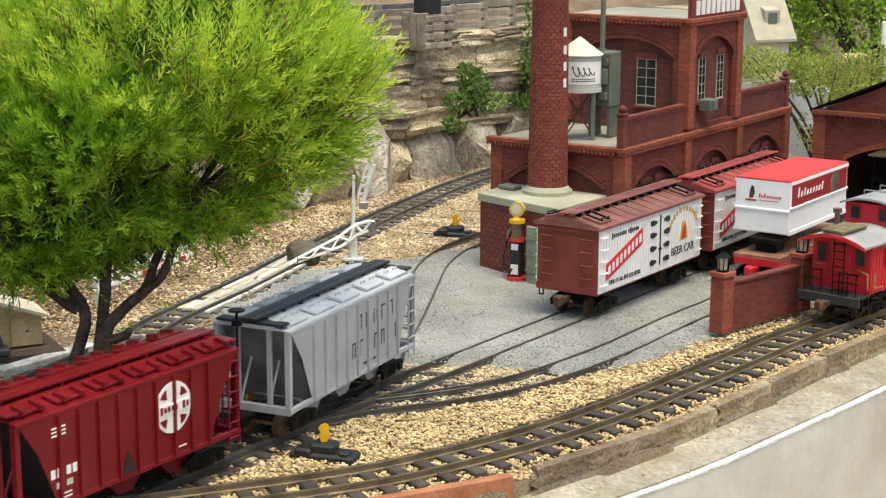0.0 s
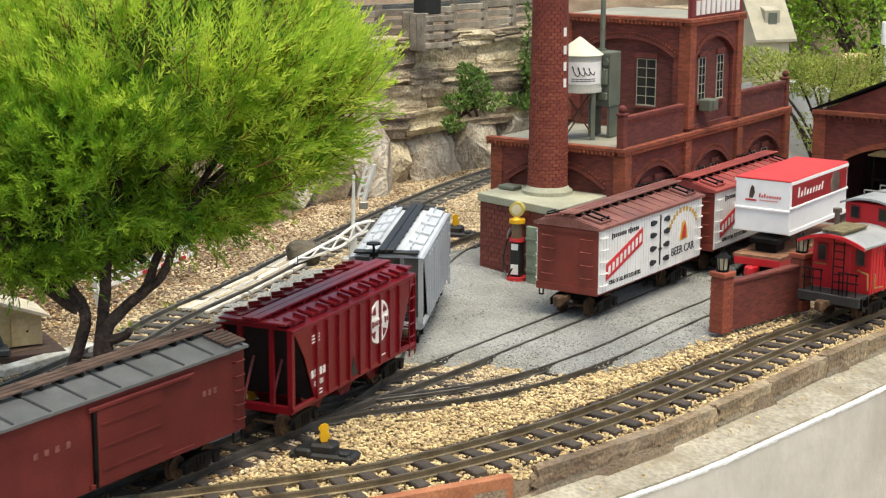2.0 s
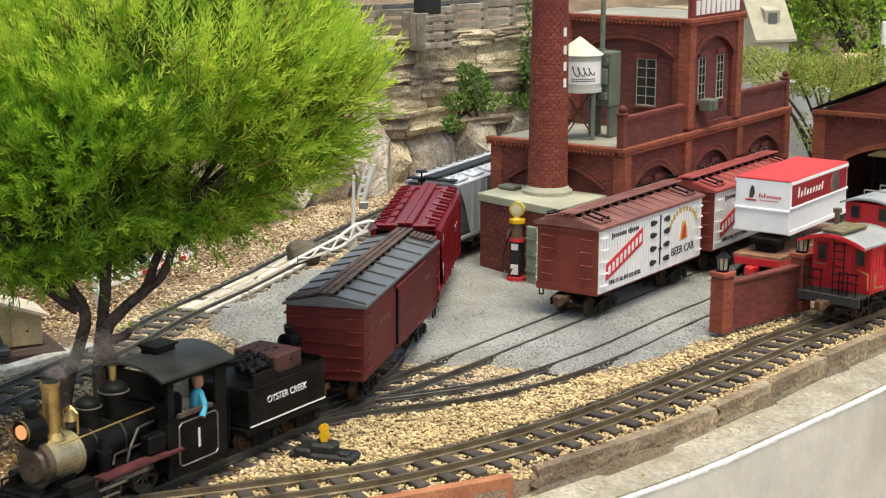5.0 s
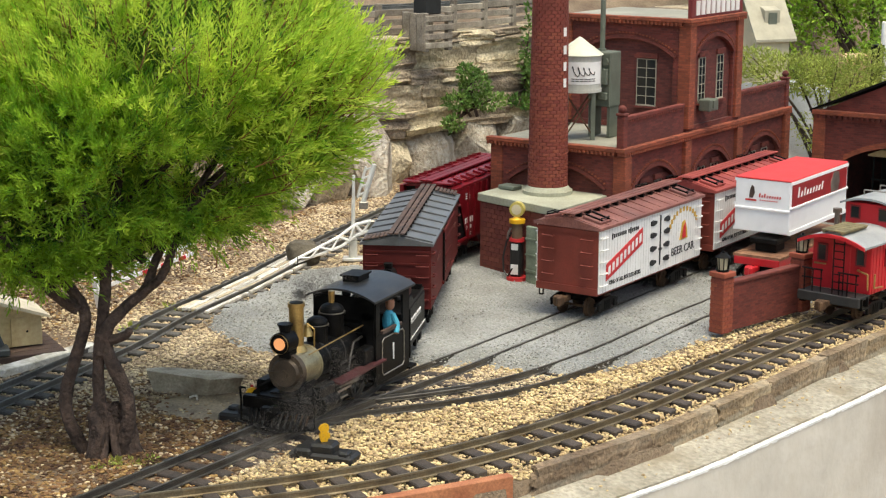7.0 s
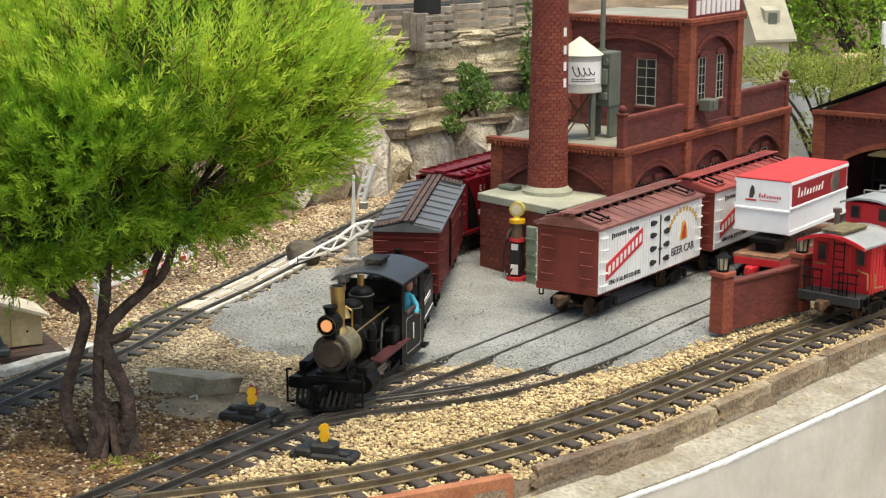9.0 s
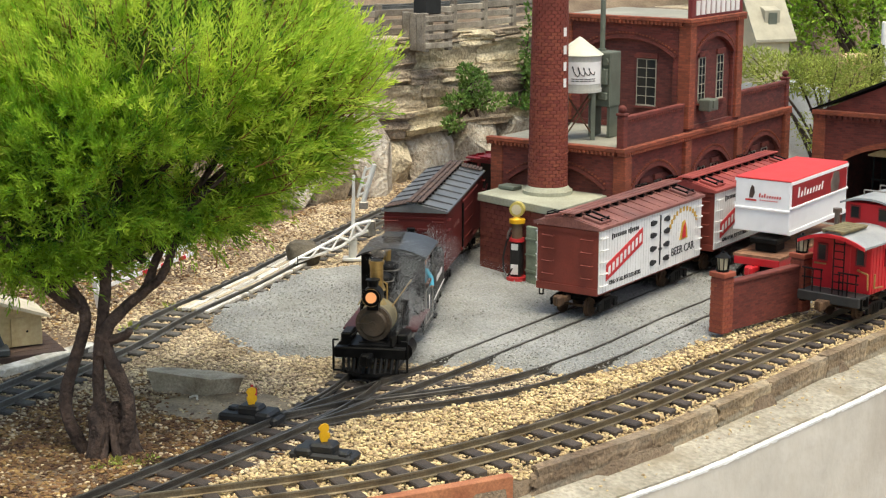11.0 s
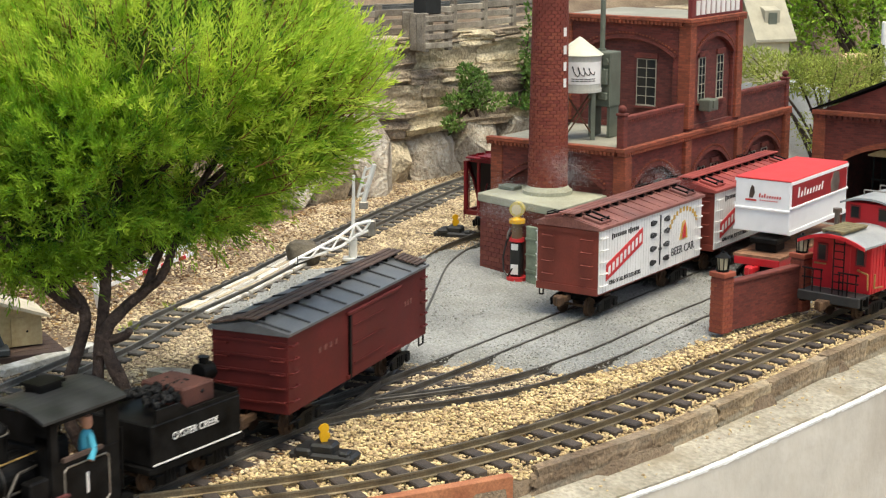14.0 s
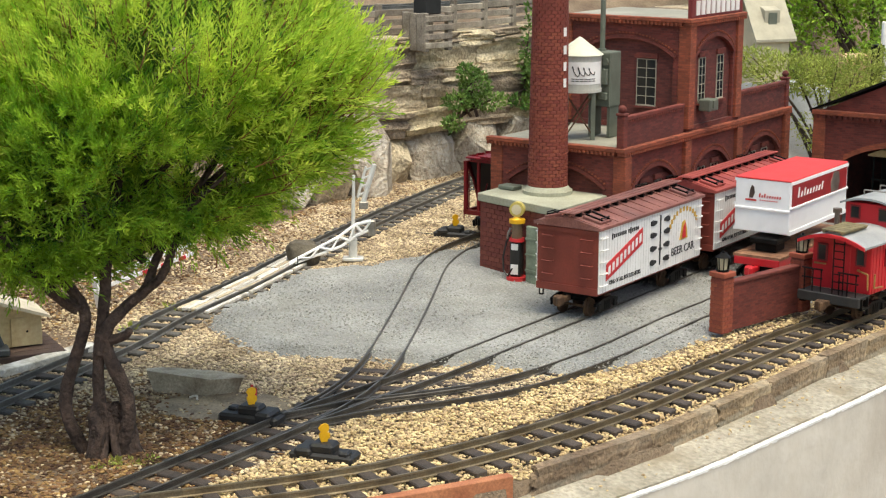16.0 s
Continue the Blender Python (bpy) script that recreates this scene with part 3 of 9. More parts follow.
def truck(car, x, mt=M_IRON, base=0.046, moving=False, sy=0.036):
    bm = B()
    for sg in (-1, 1):
        y = sg * sy
        prism(bm, [(-base / 2 - 0.010, 0.016), (-base / 2 - 0.008, 0.020), (-0.012, 0.024), (0.012, 0.024), (base / 2 + 0.008, 0.020), (base / 2 + 0.010, 0.016), (base / 2 - 0.006, 0.013), (0.010, 0.006), (-0.010, 0.006), (-base / 2 + 0.006, 0.013)], y - 0.002, y + 0.002, "y")
        for k in (-1, 1):
            bx(bm, k * base / 2, y + sg * 0.0025, 0.0135, 0.010, 0.004, 0.011, bev=0.001)
        for k in (-0.006, 0, 0.006):
            cy(bm, (k, y + sg * 0.001, 0.008), (k, y + sg * 0.001, 0.021), 0.002, seg=6)
    bx(bm, 0, 0, 0.019, 0.014, 2 * sy, 0.008)
    f = part("truck_frame", bm, mt, car, "dark cast truck frame")
    f.location = (x, 0, 0)
    for k in (-1, 1):
        w = wheelset(f, k * base / 2)
        if moving:
            WHEELS.append((w, 0.0125, k * base / 2, 0.0125, moving))
    return f


def coupler(car, x, sg, mt=M_RUST, z=0.028):
    bm = B()
    bx(bm, x + sg * 0.006, 0, z, 0.024, 0.008, 0.008, bev=0.001)
    bx(bm, x + sg * 0.020, 0.0015, z, 0.012, 0.014, 0.015, bev=0.002)
    bx(bm, x + sg * 0.027, -0.003, z, 0.008, 0.006, 0.014, bev=0.002)
    return part("coupler", bm, mt, car)


def ladder(car, x, y, z0, z1, w, axis, mt, n=5, r=0.0011, out=0.004, rails_too=True, name="ladder"):
    """axis 'x': lies on a side (rungs run along x); 'y': on an end."""
    bm = B()
    sg = math.copysign(1, y) if axis == "x" else math.copysign(1, x)
    for i in range(n):
        z = z0 + (z1 - z0) * (i + 0.5) / n
        if axis == "x":
            tube(bm, [(x - w / 2, y, z), (x - w / 2, y + sg * out, z), (x + w / 2, y + sg * out, z), (x + w / 2, y, z)], r, 5)
        else:
            tube(bm, [(x, y - w / 2, z), (x + sg * out, y - w / 2, z), (x + sg * out, y + w / 2, z), (x, y + w / 2, z)], r, 5)
    if rails_too:
        for k in (-1, 1):
            if axis == "x":
                cy(bm, (x + k * w / 2, y + sg * out, z0), (x + k * w / 2, y + sg * out, z1), r, seg=5)
            else:
                cy(bm, (x + sg * out, y + k * w / 2, z0), (x + sg * out, y + k * w / 2, z1), r, seg=5)
    return part(name, bm, mt, car)


def gable(bm, L, W, z, rise, thick, x0=None):
    prism(bm, [(-W / 2, z), (0, z + rise), (W / 2, z), (W / 2, z - thick), (-W / 2, z - thick)], -L / 2, L / 2, "x")
    return bm


def box_body(car, L, W, z0, H, mt, rise=0.008, plank=0):
    bm = B()
    prism(bm, [(-W / 2, z0), (W / 2, z0), (W / 2, z0 + H), (0, z0 + H + rise), (-W / 2, z0 + H)], -L / 2, L / 2, "x")
    b = part("body", bm, mt, car)
    bm = B()
    bx(bm, 0, 0, z0 - 0.005, L - 0.02, 0.02, 0.01)
    for k in (-0.22, 0.22):
        bx(bm, 0, k * W, z0 - 0.003, L * 0.5, 0.004, 0.006)
    bx(bm, 0.03, 0.0, z0 - 0.012, 0.03, 0.025, 0.014, bev=0.003)
    part("underframe", bm, M_IRON, car)
    return b


def boxcar():
    L, W, z0, H = 0.3766, 0.0938, 0.036, 0.0905
    car = thing("boxcar", pose(0, 0, 0), "oxide red wooden-style boxcar with grey panelled roof", "boxcar")
    box_body(car, L, W, z0, H, M_BOXRED)
    rise = 0.010
    bm = B()
    gable(bm, L + 0.008, W + 0.007, z0 + H + 0.001, rise, 0.003)
    part("roof", bm, M_ROOFG, car, "grey sheet roof with raised seams")
    sl = math.atan2(rise, W / 2)
    for i in range(9):
        x = -L / 2 + 0.004 + i * (L - 0.008) / 8
        for sg in (-1, 1):
            bm = B()
            m = Matrix.Translation((x, sg * (W / 4 + 0.002), z0 + H + 0.0015 + rise / 2)) @ Matrix.Rotation(-sg * sl, 4, "X")
            bx(bm, 0, 0, 0.0002, 0.0026, W / 2, 0.0026, m, bev=0.0005)
            part("roof_seam", bm, M_SEAM, car)
    for y in (-0.0085, 0, 0.0085):
        bm = B()
        bx(bm, 0, y, z0 + H + rise + 0.005, L + 0.016, 0.0065, 0.002, bev=0.0004)
        part("roofwalk_board", bm, M_WALKB, car)
    bm = B()
    for i in range(14):
        bx(bm, -L / 2 + (i + 0.5) * L / 14, 0, z0 + H + rise + 0.002, 0.004, 0.024, 0.0045)
    part("roofwalk_support", bm, M_IRON, car)["kind"] = "stuff"
    for sx in (-1, 1):                      # short lateral boards, one corner at each end
        for k in range(6):
            bm = B()
            m = Matrix.Translation((sx * (L / 2 - 0.010), -sx * (0.0155 + k * 0.0056), z0 + H + 0.0048 + rise * (1 - (0.0155 + k * 0.0056) / (W / 2)))) @ Matrix.Rotation(sx * sl, 4, "X")
            bx(bm, 0, 0, 0, 0.030, 0.0044, 0.002, m, bev=0.0003)
            part("roofwalk_board", bm, M_WALKB, car)
    for sg in (-1, 1):
        y = sg * (W / 2 + 0.0012)
        bm = B()
        bx(bm, 0.012, y, z0 + H * 0.45, 0.092, 0.0035, H * 0.82, bev=0.0008)
        door = part("door", bm, M_BOXRED, car)
        bm = B()
        for zz in (0.2, 0.45, 0.7):
            bx(bm, 0.012, y + sg * 0.0022, z0 + H * zz, 0.084, 0.0012, 0.0022)
        part("batten", bm, M_BOXRED, door)
        bm = B()
        bx(bm, 0.03, y + sg * 0.001, z0 + H * 0.885, 0.15, 0.004, 0.0045, bev=0.001)
        part("upper_door_rail", bm, M_BOXRED, car)
        bm = B()
        bx(bm, 0.03, y, z0 + 0.004, 0.15, 0.003, 0.004)
        part("door_rail", bm, M_BOXRED, car)
        bm = B()
        bx(bm, -0.0375, y, z0 + H * 0.44, 0.004, 0.004, H * 0.84)
        part("door_post", bm, M_IRON, car)
        for sx in (-1, 1):
            ladder(car, sx * (L / 2 - 0.011), sg * W / 2, z0 + 0.006, z0 + H - 0.006, 0.014, "x", M_BOXRED, n=5, rails_too=False, name="grab_iron")
            bm = B()
            x = sx * (L / 2 - 0.011)
            tube(bm, [(x - 0.007, sg * (W / 2 - 0.002), z0), (x - 0.007, sg * (W / 2 - 0.002), z0 - 0.012), (x + 0.007, sg * (W / 2 - 0.002), z0 - 0.012), (x + 0.007, sg * (W / 2 - 0.002), z0)], 0.0012, 5)
            part("step", bm, M_IRON, car)
    for sx in (-1, 1):
        x = sx * L / 2
        bm = B()
        for k in range(5):
            bx(bm, x + sx * 0.0005, 0, z0 + H * (0.12 + 0.19 * k), 0.0025, W * 0.96, 0.0025)
        part("end_rib", bm, M_BOXRED, car)["kind"] = "stuff"
        for y in (-1, 1):
            ladder(car, x, y * (W / 2 - 0.012), z0 + 0.006, z0 + H - 0.008, 0.016, "y", M_BOXRED, n=5, rails_too=False, name="grab_iron")
        if sx > 0:
            bm = B()
            cy(bm, (x + 0.006, 0.02, z0 + 0.02), (x + 0.006, 0.02, z0 + H - 0.008), 0.0012, seg=6)
            cy(bm, (x + 0.006, 0.02, z0 + H - 0.010), (x + 0.006, 0.02, z0 + H - 0.008), 0.009, seg=14)
            part("brake_wheel", bm, M_BOXRED, car)
        coupler(car, x, sx)
        truck(car, sx * (L / 2 - 0.062), moving="boxcar")
    # worn lettering, faded into dull bars
    for count, x, step, w in ((4, -0.112, 0.0135, 0.0055), (3, 0.123, 0.0085, 0.0048)):
        for i in range(count):
            bm = B()
            bx(bm, x + i * step, -W / 2 - 0.0003, z0 + H * 0.60, w, 0.0006, 0.006)
            bx(bm, x + i * step, -W / 2 - 0.0005, z0 + H * 0.60, w * 0.4, 0.0004, 0.0066)
            part("faded_letter", bm, M_LETT, car, "nearly worn-off letter")
    return car


# Red hopper's slope sheets, painted nearly black for the shade in the open ends.
M_SHADE = mat("shaded dark red", (0.008, 0.003, 0.003), 0.8, var=0.2)
# Grey hopper's slope sheets, their grey darkened to hold the end-bay shade.
M_TUBG = mat("shaded grey slope sheet", (0.15, 0.15, 0.155), 0.7, var=0.25, scale=30)
M_SEAM = mat("dark roof seam", (0.035, 0.036, 0.04), 0.5, var=0.2)
M_LETT = mat("faded lettering", (0.155, 0.05, 0.04), 0.7, var=0.3, scale=200, bump=0)


def hopper(name, label, mt, walk_mat, hatchmat, style):
    """A covered hopper: ribbed tub, sloped ends in an open end frame, roof with hatches and walkway."""
    L, W, z0, H = 0.315, 0.094, 0.034, 0.093
    car = thing(name, pose(0, 0, 0), label, "hopper car")
    zt = z0 + H
    bm = B()
    slope = 0.055
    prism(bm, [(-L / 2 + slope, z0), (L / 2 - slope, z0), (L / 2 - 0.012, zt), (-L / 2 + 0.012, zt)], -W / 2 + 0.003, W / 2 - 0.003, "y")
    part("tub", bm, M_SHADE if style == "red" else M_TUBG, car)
    for sg in (-1, 1):                      # side sheets with cut-away ends
        bm = B()
        y = sg * W / 2
        prism(bm, [(-L / 2 + 0.048, z0 + 0.006), (L / 2 - 0.048, z0 + 0.006), (L / 2 - 0.026, z0 + H * 0.62), (L / 2 - 0.002, zt), (-L / 2 + 0.002, zt), (-L / 2 + 0.026, z0 + H * 0.62)], y - 0.002, y + 0.001 * sg, "y")
        part("side_sheet", bm, mt, car)
        bm = B()
        bx(bm, 0, y, zt - 0.002, L, 0.005, 0.005, bev=0.0008)
        bx(bm, 0, y, z0 + 0.003, L, 0.005, 0.006, bev=0.0008)
        part("sill", bm, mt, car)
        bm = B()
        for i in range(9):
            x = -L / 2 + 0.052 + i * (L - 0.104) / 8
            bx(bm, x, y + sg * 0.0026, z0 + H / 2, 0.0032, 0.005, H - 0.008)
        part("side_rib", bm, mt, car)["kind"] = "stuff"
        for sx in (-1, 1):
            bm = B()
            bx(bm, sx * (L / 2 - 0.003), y - sg * 0.002, z0 + H / 2, 0.006, 0.006, H)
            part("corner_post", bm, mt, car)
            if sx != sg:
                ladder(car, sx * (L / 2 - 0.011), y - sg * 0.001, z0 - 0.010, zt - 0.004, 0.016, "x", mt, n=6, out=0.003)
    for sx in (-1, 1):
        bm = B()
        bx(bm, sx * (L / 2 - 0.004), 0, z0 + 0.002, 0.008, W, 0.008)
        for y in (-0.02, 0.02):
            bx(bm, sx * (L / 2 - 0.005), y, z0 + H / 2, 0.004, 0.005, H)
            tube(bm, [(sx * (L / 2 - 0.006), y * 0.9, z0 + 0.006), (sx * (L / 2 - 0.03), y * 0.9, z0 + H * 0.55)], 0.0016, 5)
        part("end_frame", bm, mt, car)
        if sx > 0:
            ladder(car, sx * (L / 2 - 0.002), -W / 2 + 0.014, z0, zt - 0.004, 0.018, "y", mt, n=6, out=0.003)
        if sx < 0 and style == "grey":
            bm = B()
            cy(bm, (sx * (L / 2 + 0.003), 0.016, z0 + 0.02), (sx * (L / 2 + 0.003), 0.016, zt + 0.020), 0.0016, seg=6)
            cy(bm, (sx * (L / 2 + 0.003), 0.016, zt + 0.018), (sx * (L / 2 + 0.003), 0.016, zt + 0.020), 0.0095, seg=14)
            cy(bm, (sx * (L / 2 + 0.003), 0.016, zt + 0.002), (sx * (L / 2 + 0.003), 0.016, zt + 0.008), 0.006, seg=12)
            part("brake_wheel", bm, M_IRON, car)
        coupler(car, sx * L / 2, sx, M_IRON)
        truck(car, sx * (L / 2 - 0.045), moving=name)
    bm = B()
    bmr = 0.007
    prism(bm, [(-W / 2 - 0.001, zt), (-W / 4, zt + bmr * 0.7), (0, zt + bmr), (W / 4, zt + bmr * 0.7), (W / 2 + 0.001, zt)], -L / 2, L / 2, "x")
    part("roof", bm, hatchmat, car)
    sl = math.atan2(0.0048, W / 4)
    n = 5 if style == "grey" else 6
    for i in range(n):
        x = -L / 2 + (i + 0.5) * L / n
        for sg in (-1, 1):
            m = Matrix.Translation((x, sg * W * 0.33, zt + 0.0055)) @ Matrix.Rotation(-sg * sl, 4, "X")
            bm = B()
            bx(bm, 0, 0, 0.0005, L / n * 0.72, W * 0.23, 0.004, m, bev=0.0008)
            h = part("hatch", bm, hatchmat, car)
            bm = B()
            if style == "grey":
                for k in (-0.012, 0.012):
                    tube(bm, [m @ Vector((k - 0.005, -sg * 0.002, 0.002)), m @ Vector((k - 0.005, -sg * 0.002, 0.006)), m @ Vector((k + 0.005, -sg * 0.002, 0.006)), m @ Vector((k + 0.005, -sg * 0.002, 0.002))], 0.0008, 5)
            else:
                for k in (-0.011, 0.011):
                    bx(bm, k, sg * 0.006, 0.004, 0.004, W * 0.17, 0.005, m)
            part("hatch_bar", bm, hatchmat, h)
    for y in (-0.0055, 0.0055):
        bm = B()
        bx(bm, 0, y, zt + bmr + 0.004, L + 0.014, 0.0102, 0.003, bev=0.0005)
        part("roofwalk_board", bm, walk_mat, car)
    bm = B()
    for i in range(8):
        bx(bm, -L / 2 + (i + 0.5) * L / 8, 0, zt + bmr, 0.004, 0.02, 0.006)
    part("roofwalk_support", bm, walk_mat, car)["kind"] = "stuff"
    for sx in (-1, 1):
        bm = B()
        bx(bm, sx * (L / 2 - 0.004), 0, zt + bmr, 0.016, W * 0.9, 0.003, bev=0.0005)
        part("end_walkway", bm, walk_mat, car)
    for x in (-0.075, 0.0, 0.075):          # discharge chutes
        bm = B()
        prism(bm, [(-0.034, 0.0), (0.034, 0.0), (0.010, -0.024), (-0.010, -0.024)], -0.03, 0.03, "y", Matrix.Translation((x, 0, z0 + 0.002)))
        part("chute", bm, mt, car)
    yy = -W / 2 - 0.0018
    if style == "grey":
        for word, zz, w, step in ((5, 0.71, 0.0105, 0.0205), (7, 0.38, 0.0090, 0.0188)):
            bm = B()                     # company name as plain open bars
            for i in range(word):
                x = 0.048 + (i - (word - 1) / 2) * step
                bx(bm, x - w / 2 + 0.0012, yy, z0 + H * zz, 0.0024, 0.0008, 0.0185)
                if i % 3 != 2:
                    bx(bm, x + 0.001, yy, z0 + H * zz + 0.008, w - 0.002, 0.0007, 0.0024)
                if i % 2 == 0:
                    bx(bm, x + w / 2 - 0.0012, yy, z0 + H * zz, 0.0024, 0.0008, 0.0185)
            part("lettering", bm, M_INK, car)["kind"] = "stuff"
        bm = B()
        for i in range(4):
            bx(bm, 0.02 + i * 0.012, yy, z0 + 0.014, 0.008, 0.0008, 0.003)
        part("small_lettering", bm, M_INK, car)
    else:
        # round emblem: white disc with a red cross
        cx, cz = 0.052, z0 + H * 0.60
        bm = B()
        cy(bm, (cx, yy + 0.0012, cz), (cx, yy - 0.0010, cz), 0.0265, seg=40)
        d = part("emblem", bm, M_WHITE, car, "round white emblem with a red cross")
        bm = B()
        for a0 in (0, 90, 180, 270):
            pts = [(cx + math.cos(radians(a)) * r, cz + math.sin(radians(a)) * r) for r, rng in ((0.0228, range(a0 + 28, a0 + 63, 5)), ) for a in rng]
            corner = (cx + math.copysign(0.0098, math.cos(radians(a0 + 45))), cz + math.copysign(0.0098, math.sin(radians(a0 + 45))))
            prism(bm, pts + [corner], yy - 0.0018, yy - 0.0008, "y")
        part("cross", bm, M_HOPRED, d)
        bm = B()
        bx(bm, cx, yy - 0.0014, cz, 0.046, 0.0016, 0.010)
        part("band", bm, M_WHITE, d)
        bm = B()
        for i in range(8):
            if i != 5:
                bx(bm, cx - 0.019 + i * 0.0055, yy - 0.0025, cz, 0.0032, 0.0008, 0.0075 if i in (0, 6) else 0.0055)
        part("band_lettering", bm, M_HOPRED, d)["kind"] = "stuff"
        bm = B()
        for x in (-0.114, -0.106, -0.094, -0.086):
            bx(bm, x, yy, z0 + H * 0.36, 0.0055, 0.0008, 0.009)
        for i in range(2):
            for k in range(2):
                bx(bm, -0.106 + k * 0.013, yy, z0 + H * 0.23 - i * 0.0, 0.008, 0.0008, 0.006)
        for i in range(3):
            bx(bm, -0.098, yy, z0 + H * 0.13 - i * 0.004, 0.014, 0.0008, 0.0016)
        bx(bm, 0.065, yy, z0 + 0.012, 0.012, 0.0008, 0.0016)
        bx(bm, -0.105, yy, z0 + H * 0.83, 0.018, 0.0008, 0.0018)
        bx(bm, -0.105, yy, z0 + H * 0.79, 0.018, 0.0008, 0.0018)
        bx(bm, -0.105, yy, z0 + H * 0.75, 0.018, 0.0008, 0.0018)
        part("small_lettering", bm, M_WHITE, car)["kind"] = "stuff"
        bm = B()
        prism(bm, [(-0.024, z0 + 0.007), (-0.004, z0 + 0.007), (-0.014, z0 + 0.029)], yy - 0.0012, yy + 0.0006, "y")
        part("chute_opening", bm, M_BLK, car)
    return car


def reefer(m, label, roofmat, name="beer_reefer"):
    L, W, z0, H = 0.3254, 0.099, 0.037, 0.0963
    rise = 0.012
    car = thing(name, m, label, "reefer car", group="beer cars on the siding")
    box_body(car, L, W, z0, H, M_REEFEND)
    for sg in (-1, 1):
        bm = B()
        bx(bm, 0, sg * (W / 2 + 0.0006), z0 + H / 2 + 0.001, L - 0.001, 0.0016, H - 0.003)
        part("side_panel", bm, M_WHITE, car, "white planked side")
        bm = B()
        for i in range(40):
            bx(bm, -L / 2 + (i + 0.5) * L / 40, sg * (W / 2 + 0.00145), z0 + H / 2, 0.0006, 0.0003, H - 0.004)
        part("plank_joint", bm, M_PLJ, car)["kind"] = "stuff"
        for sx in (-1, 1):
            ladder(car, sx * (L / 2 - 0.012), sg * (W / 2 + 0.001), z0 + 0.005, z0 + H - 0.006, 0.016, "x", M_WHITE if sg < 0 else M_WHITE, n=5, rails_too=False, name="grab_iron")
    bm = B()
    gable(bm, L + 0.008, W + 0.010, z0 + H + 0.0015, rise, 0.004)
    part("roof", bm, roofmat, car, "weathered brown roof")
    sl = math.atan2(rise, W / 2)
    bm = B()
    for i in range(13):
        x = -L / 2 + i * L / 12
        for sg in (-1, 1):
            mm = Matrix.Translation((x, sg * (W / 4 + 0.002), z0 + H + 0.0015 + rise / 2)) @ Matrix.Rotation(-sg * sl, 4, "X")
            bx(bm, 0, 0, 0.0004, 0.002, W / 2, 0.0016, mm)
    part("roof_seam", bm, roofmat, car)["kind"] = "stuff"
    for y in (-0.009, 0, 0.009):
        bm = B()
        bx(bm, 0, y, z0 + H + rise + 0.006, L + 0.012, 0.007, 0.0022, bev=0.0004)
        part("roofwalk_board", bm, roofmat, car)
    bm = B()
    for i in range(12):
        bx(bm, -L / 2 + (i + 0.5) * L / 12, 0, z0 + H + rise + 0.0025, 0.004, 0.026, 0.006)
    part("roofwalk_support", bm, M_IRON, car)["kind"] = "stuff"
    for sx in (-1, 1):
        for sg in (-1, 1):
            mm = Matrix.Translation((sx * (L / 2 - 0.028), sg * 0.031, z0 + H + 0.0035 + rise * 0.42)) @ Matrix.Rotation(-sg * sl, 4, "X")
            bm = B()
            bx(bm, 0, 0, 0, 0.034, 0.030, 0.005, mm, bev=0.001)
            h = part("ice_hatch", bm, roofmat, car)
            bm = B()
            for k in (-0.010, 0.010):
                bx(bm, k, 0, 0.0035, 0.003, 0.028, 0.0022, mm)
            cy(bm, mm @ Vector((-0.012, sg * 0.012, 0.006)), mm @ Vector((0.012, sg * 0.012, 0.006)), 0.001, seg=6)
            part("latch", bm, M_IRON, h)
        x = sx * L / 2
        bm = B()
        bx(bm, x + sx * 0.001, 0, z0 + 0.005, 0.003, W, 0.010)
        part("end_sill", bm, M_REEFEND, car)
        bm = B()
        bx(bm, x + sx * 0.001, 0, z0 + H * 0.93, 0.002, W, 0.006)
        part("end_beam", bm, M_REEFEND, car)
        for y in (-1, 1):
            ladder(car, x, y * (W / 2 - 0.018), z0 + 0.014, z0 + H - 0.008, 0.018, "y", M_REEFEND, n=4, rails_too=False, name="grab_iron")
        coupler(car, x, sx)
        truck(car, sx * (L / 2 - 0.05))
        bm = B()
        tube(bm, [(x - sx * 0.004, W / 2 - 0.008, z0), (x - sx * 0.004, W / 2 - 0.008, z0 - 0.010), (x - sx * 0.004, W / 2 - 0.002, z0 - 0.010), (x - sx * 0.004, W / 2 - 0.002, z0)], 0.0012, 5)
        part("step", bm, M_IRON, car)
    yy = -W / 2 - 0.0018
    # hinged double doors
    for k in (-1, 1):
        bm = B()
        bx(bm, 0.022 + k * 0.014, yy + 0.0006, z0 + H * 0.5, 0.0272, 0.0014, H * 0.80, bev=0.0005)
        d = part("door", bm, M_WHITE, car)
        for z in (0.2, 0.42, 0.63, 0.82):
            bm = B()
            prism(bm, [(0.0, -0.0018), (k * 0.012, -0.0045), (k * 0.018, -0.003), (k * 0.018, 0.003), (k * 0.012, 0.0045), (0.0, 0.0018)], -0.0009, 0.0009, "y", Matrix.Translation((0.022 + k * 0.012, yy - 0.0006, z0 + H * z)))
            part("hinge", bm, M_INK, d)
    bm = B()
    bx(bm, 0.022, yy - 0.0006, z0 + H * 0.52, 0.0018, 0.002, H * 0.78)
    bx(bm, 0.022, yy - 0.0012, z0 + H * 0.38, 0.008, 0.002, 0.003)
    part("door_bar", bm, M_INK, car)
    # slanted red sign, script line, crest and lower words
    bm = B()
    mm = Matrix.Translation((-0.088, yy - 0.0002, z0 + H * 0.50))
    prism(bm, [(-0.054, -0.030), (0.054, 0.006), (0.054, 0.030), (-0.054, -0.006)], -0.0005, 0.0005, "y", mm)
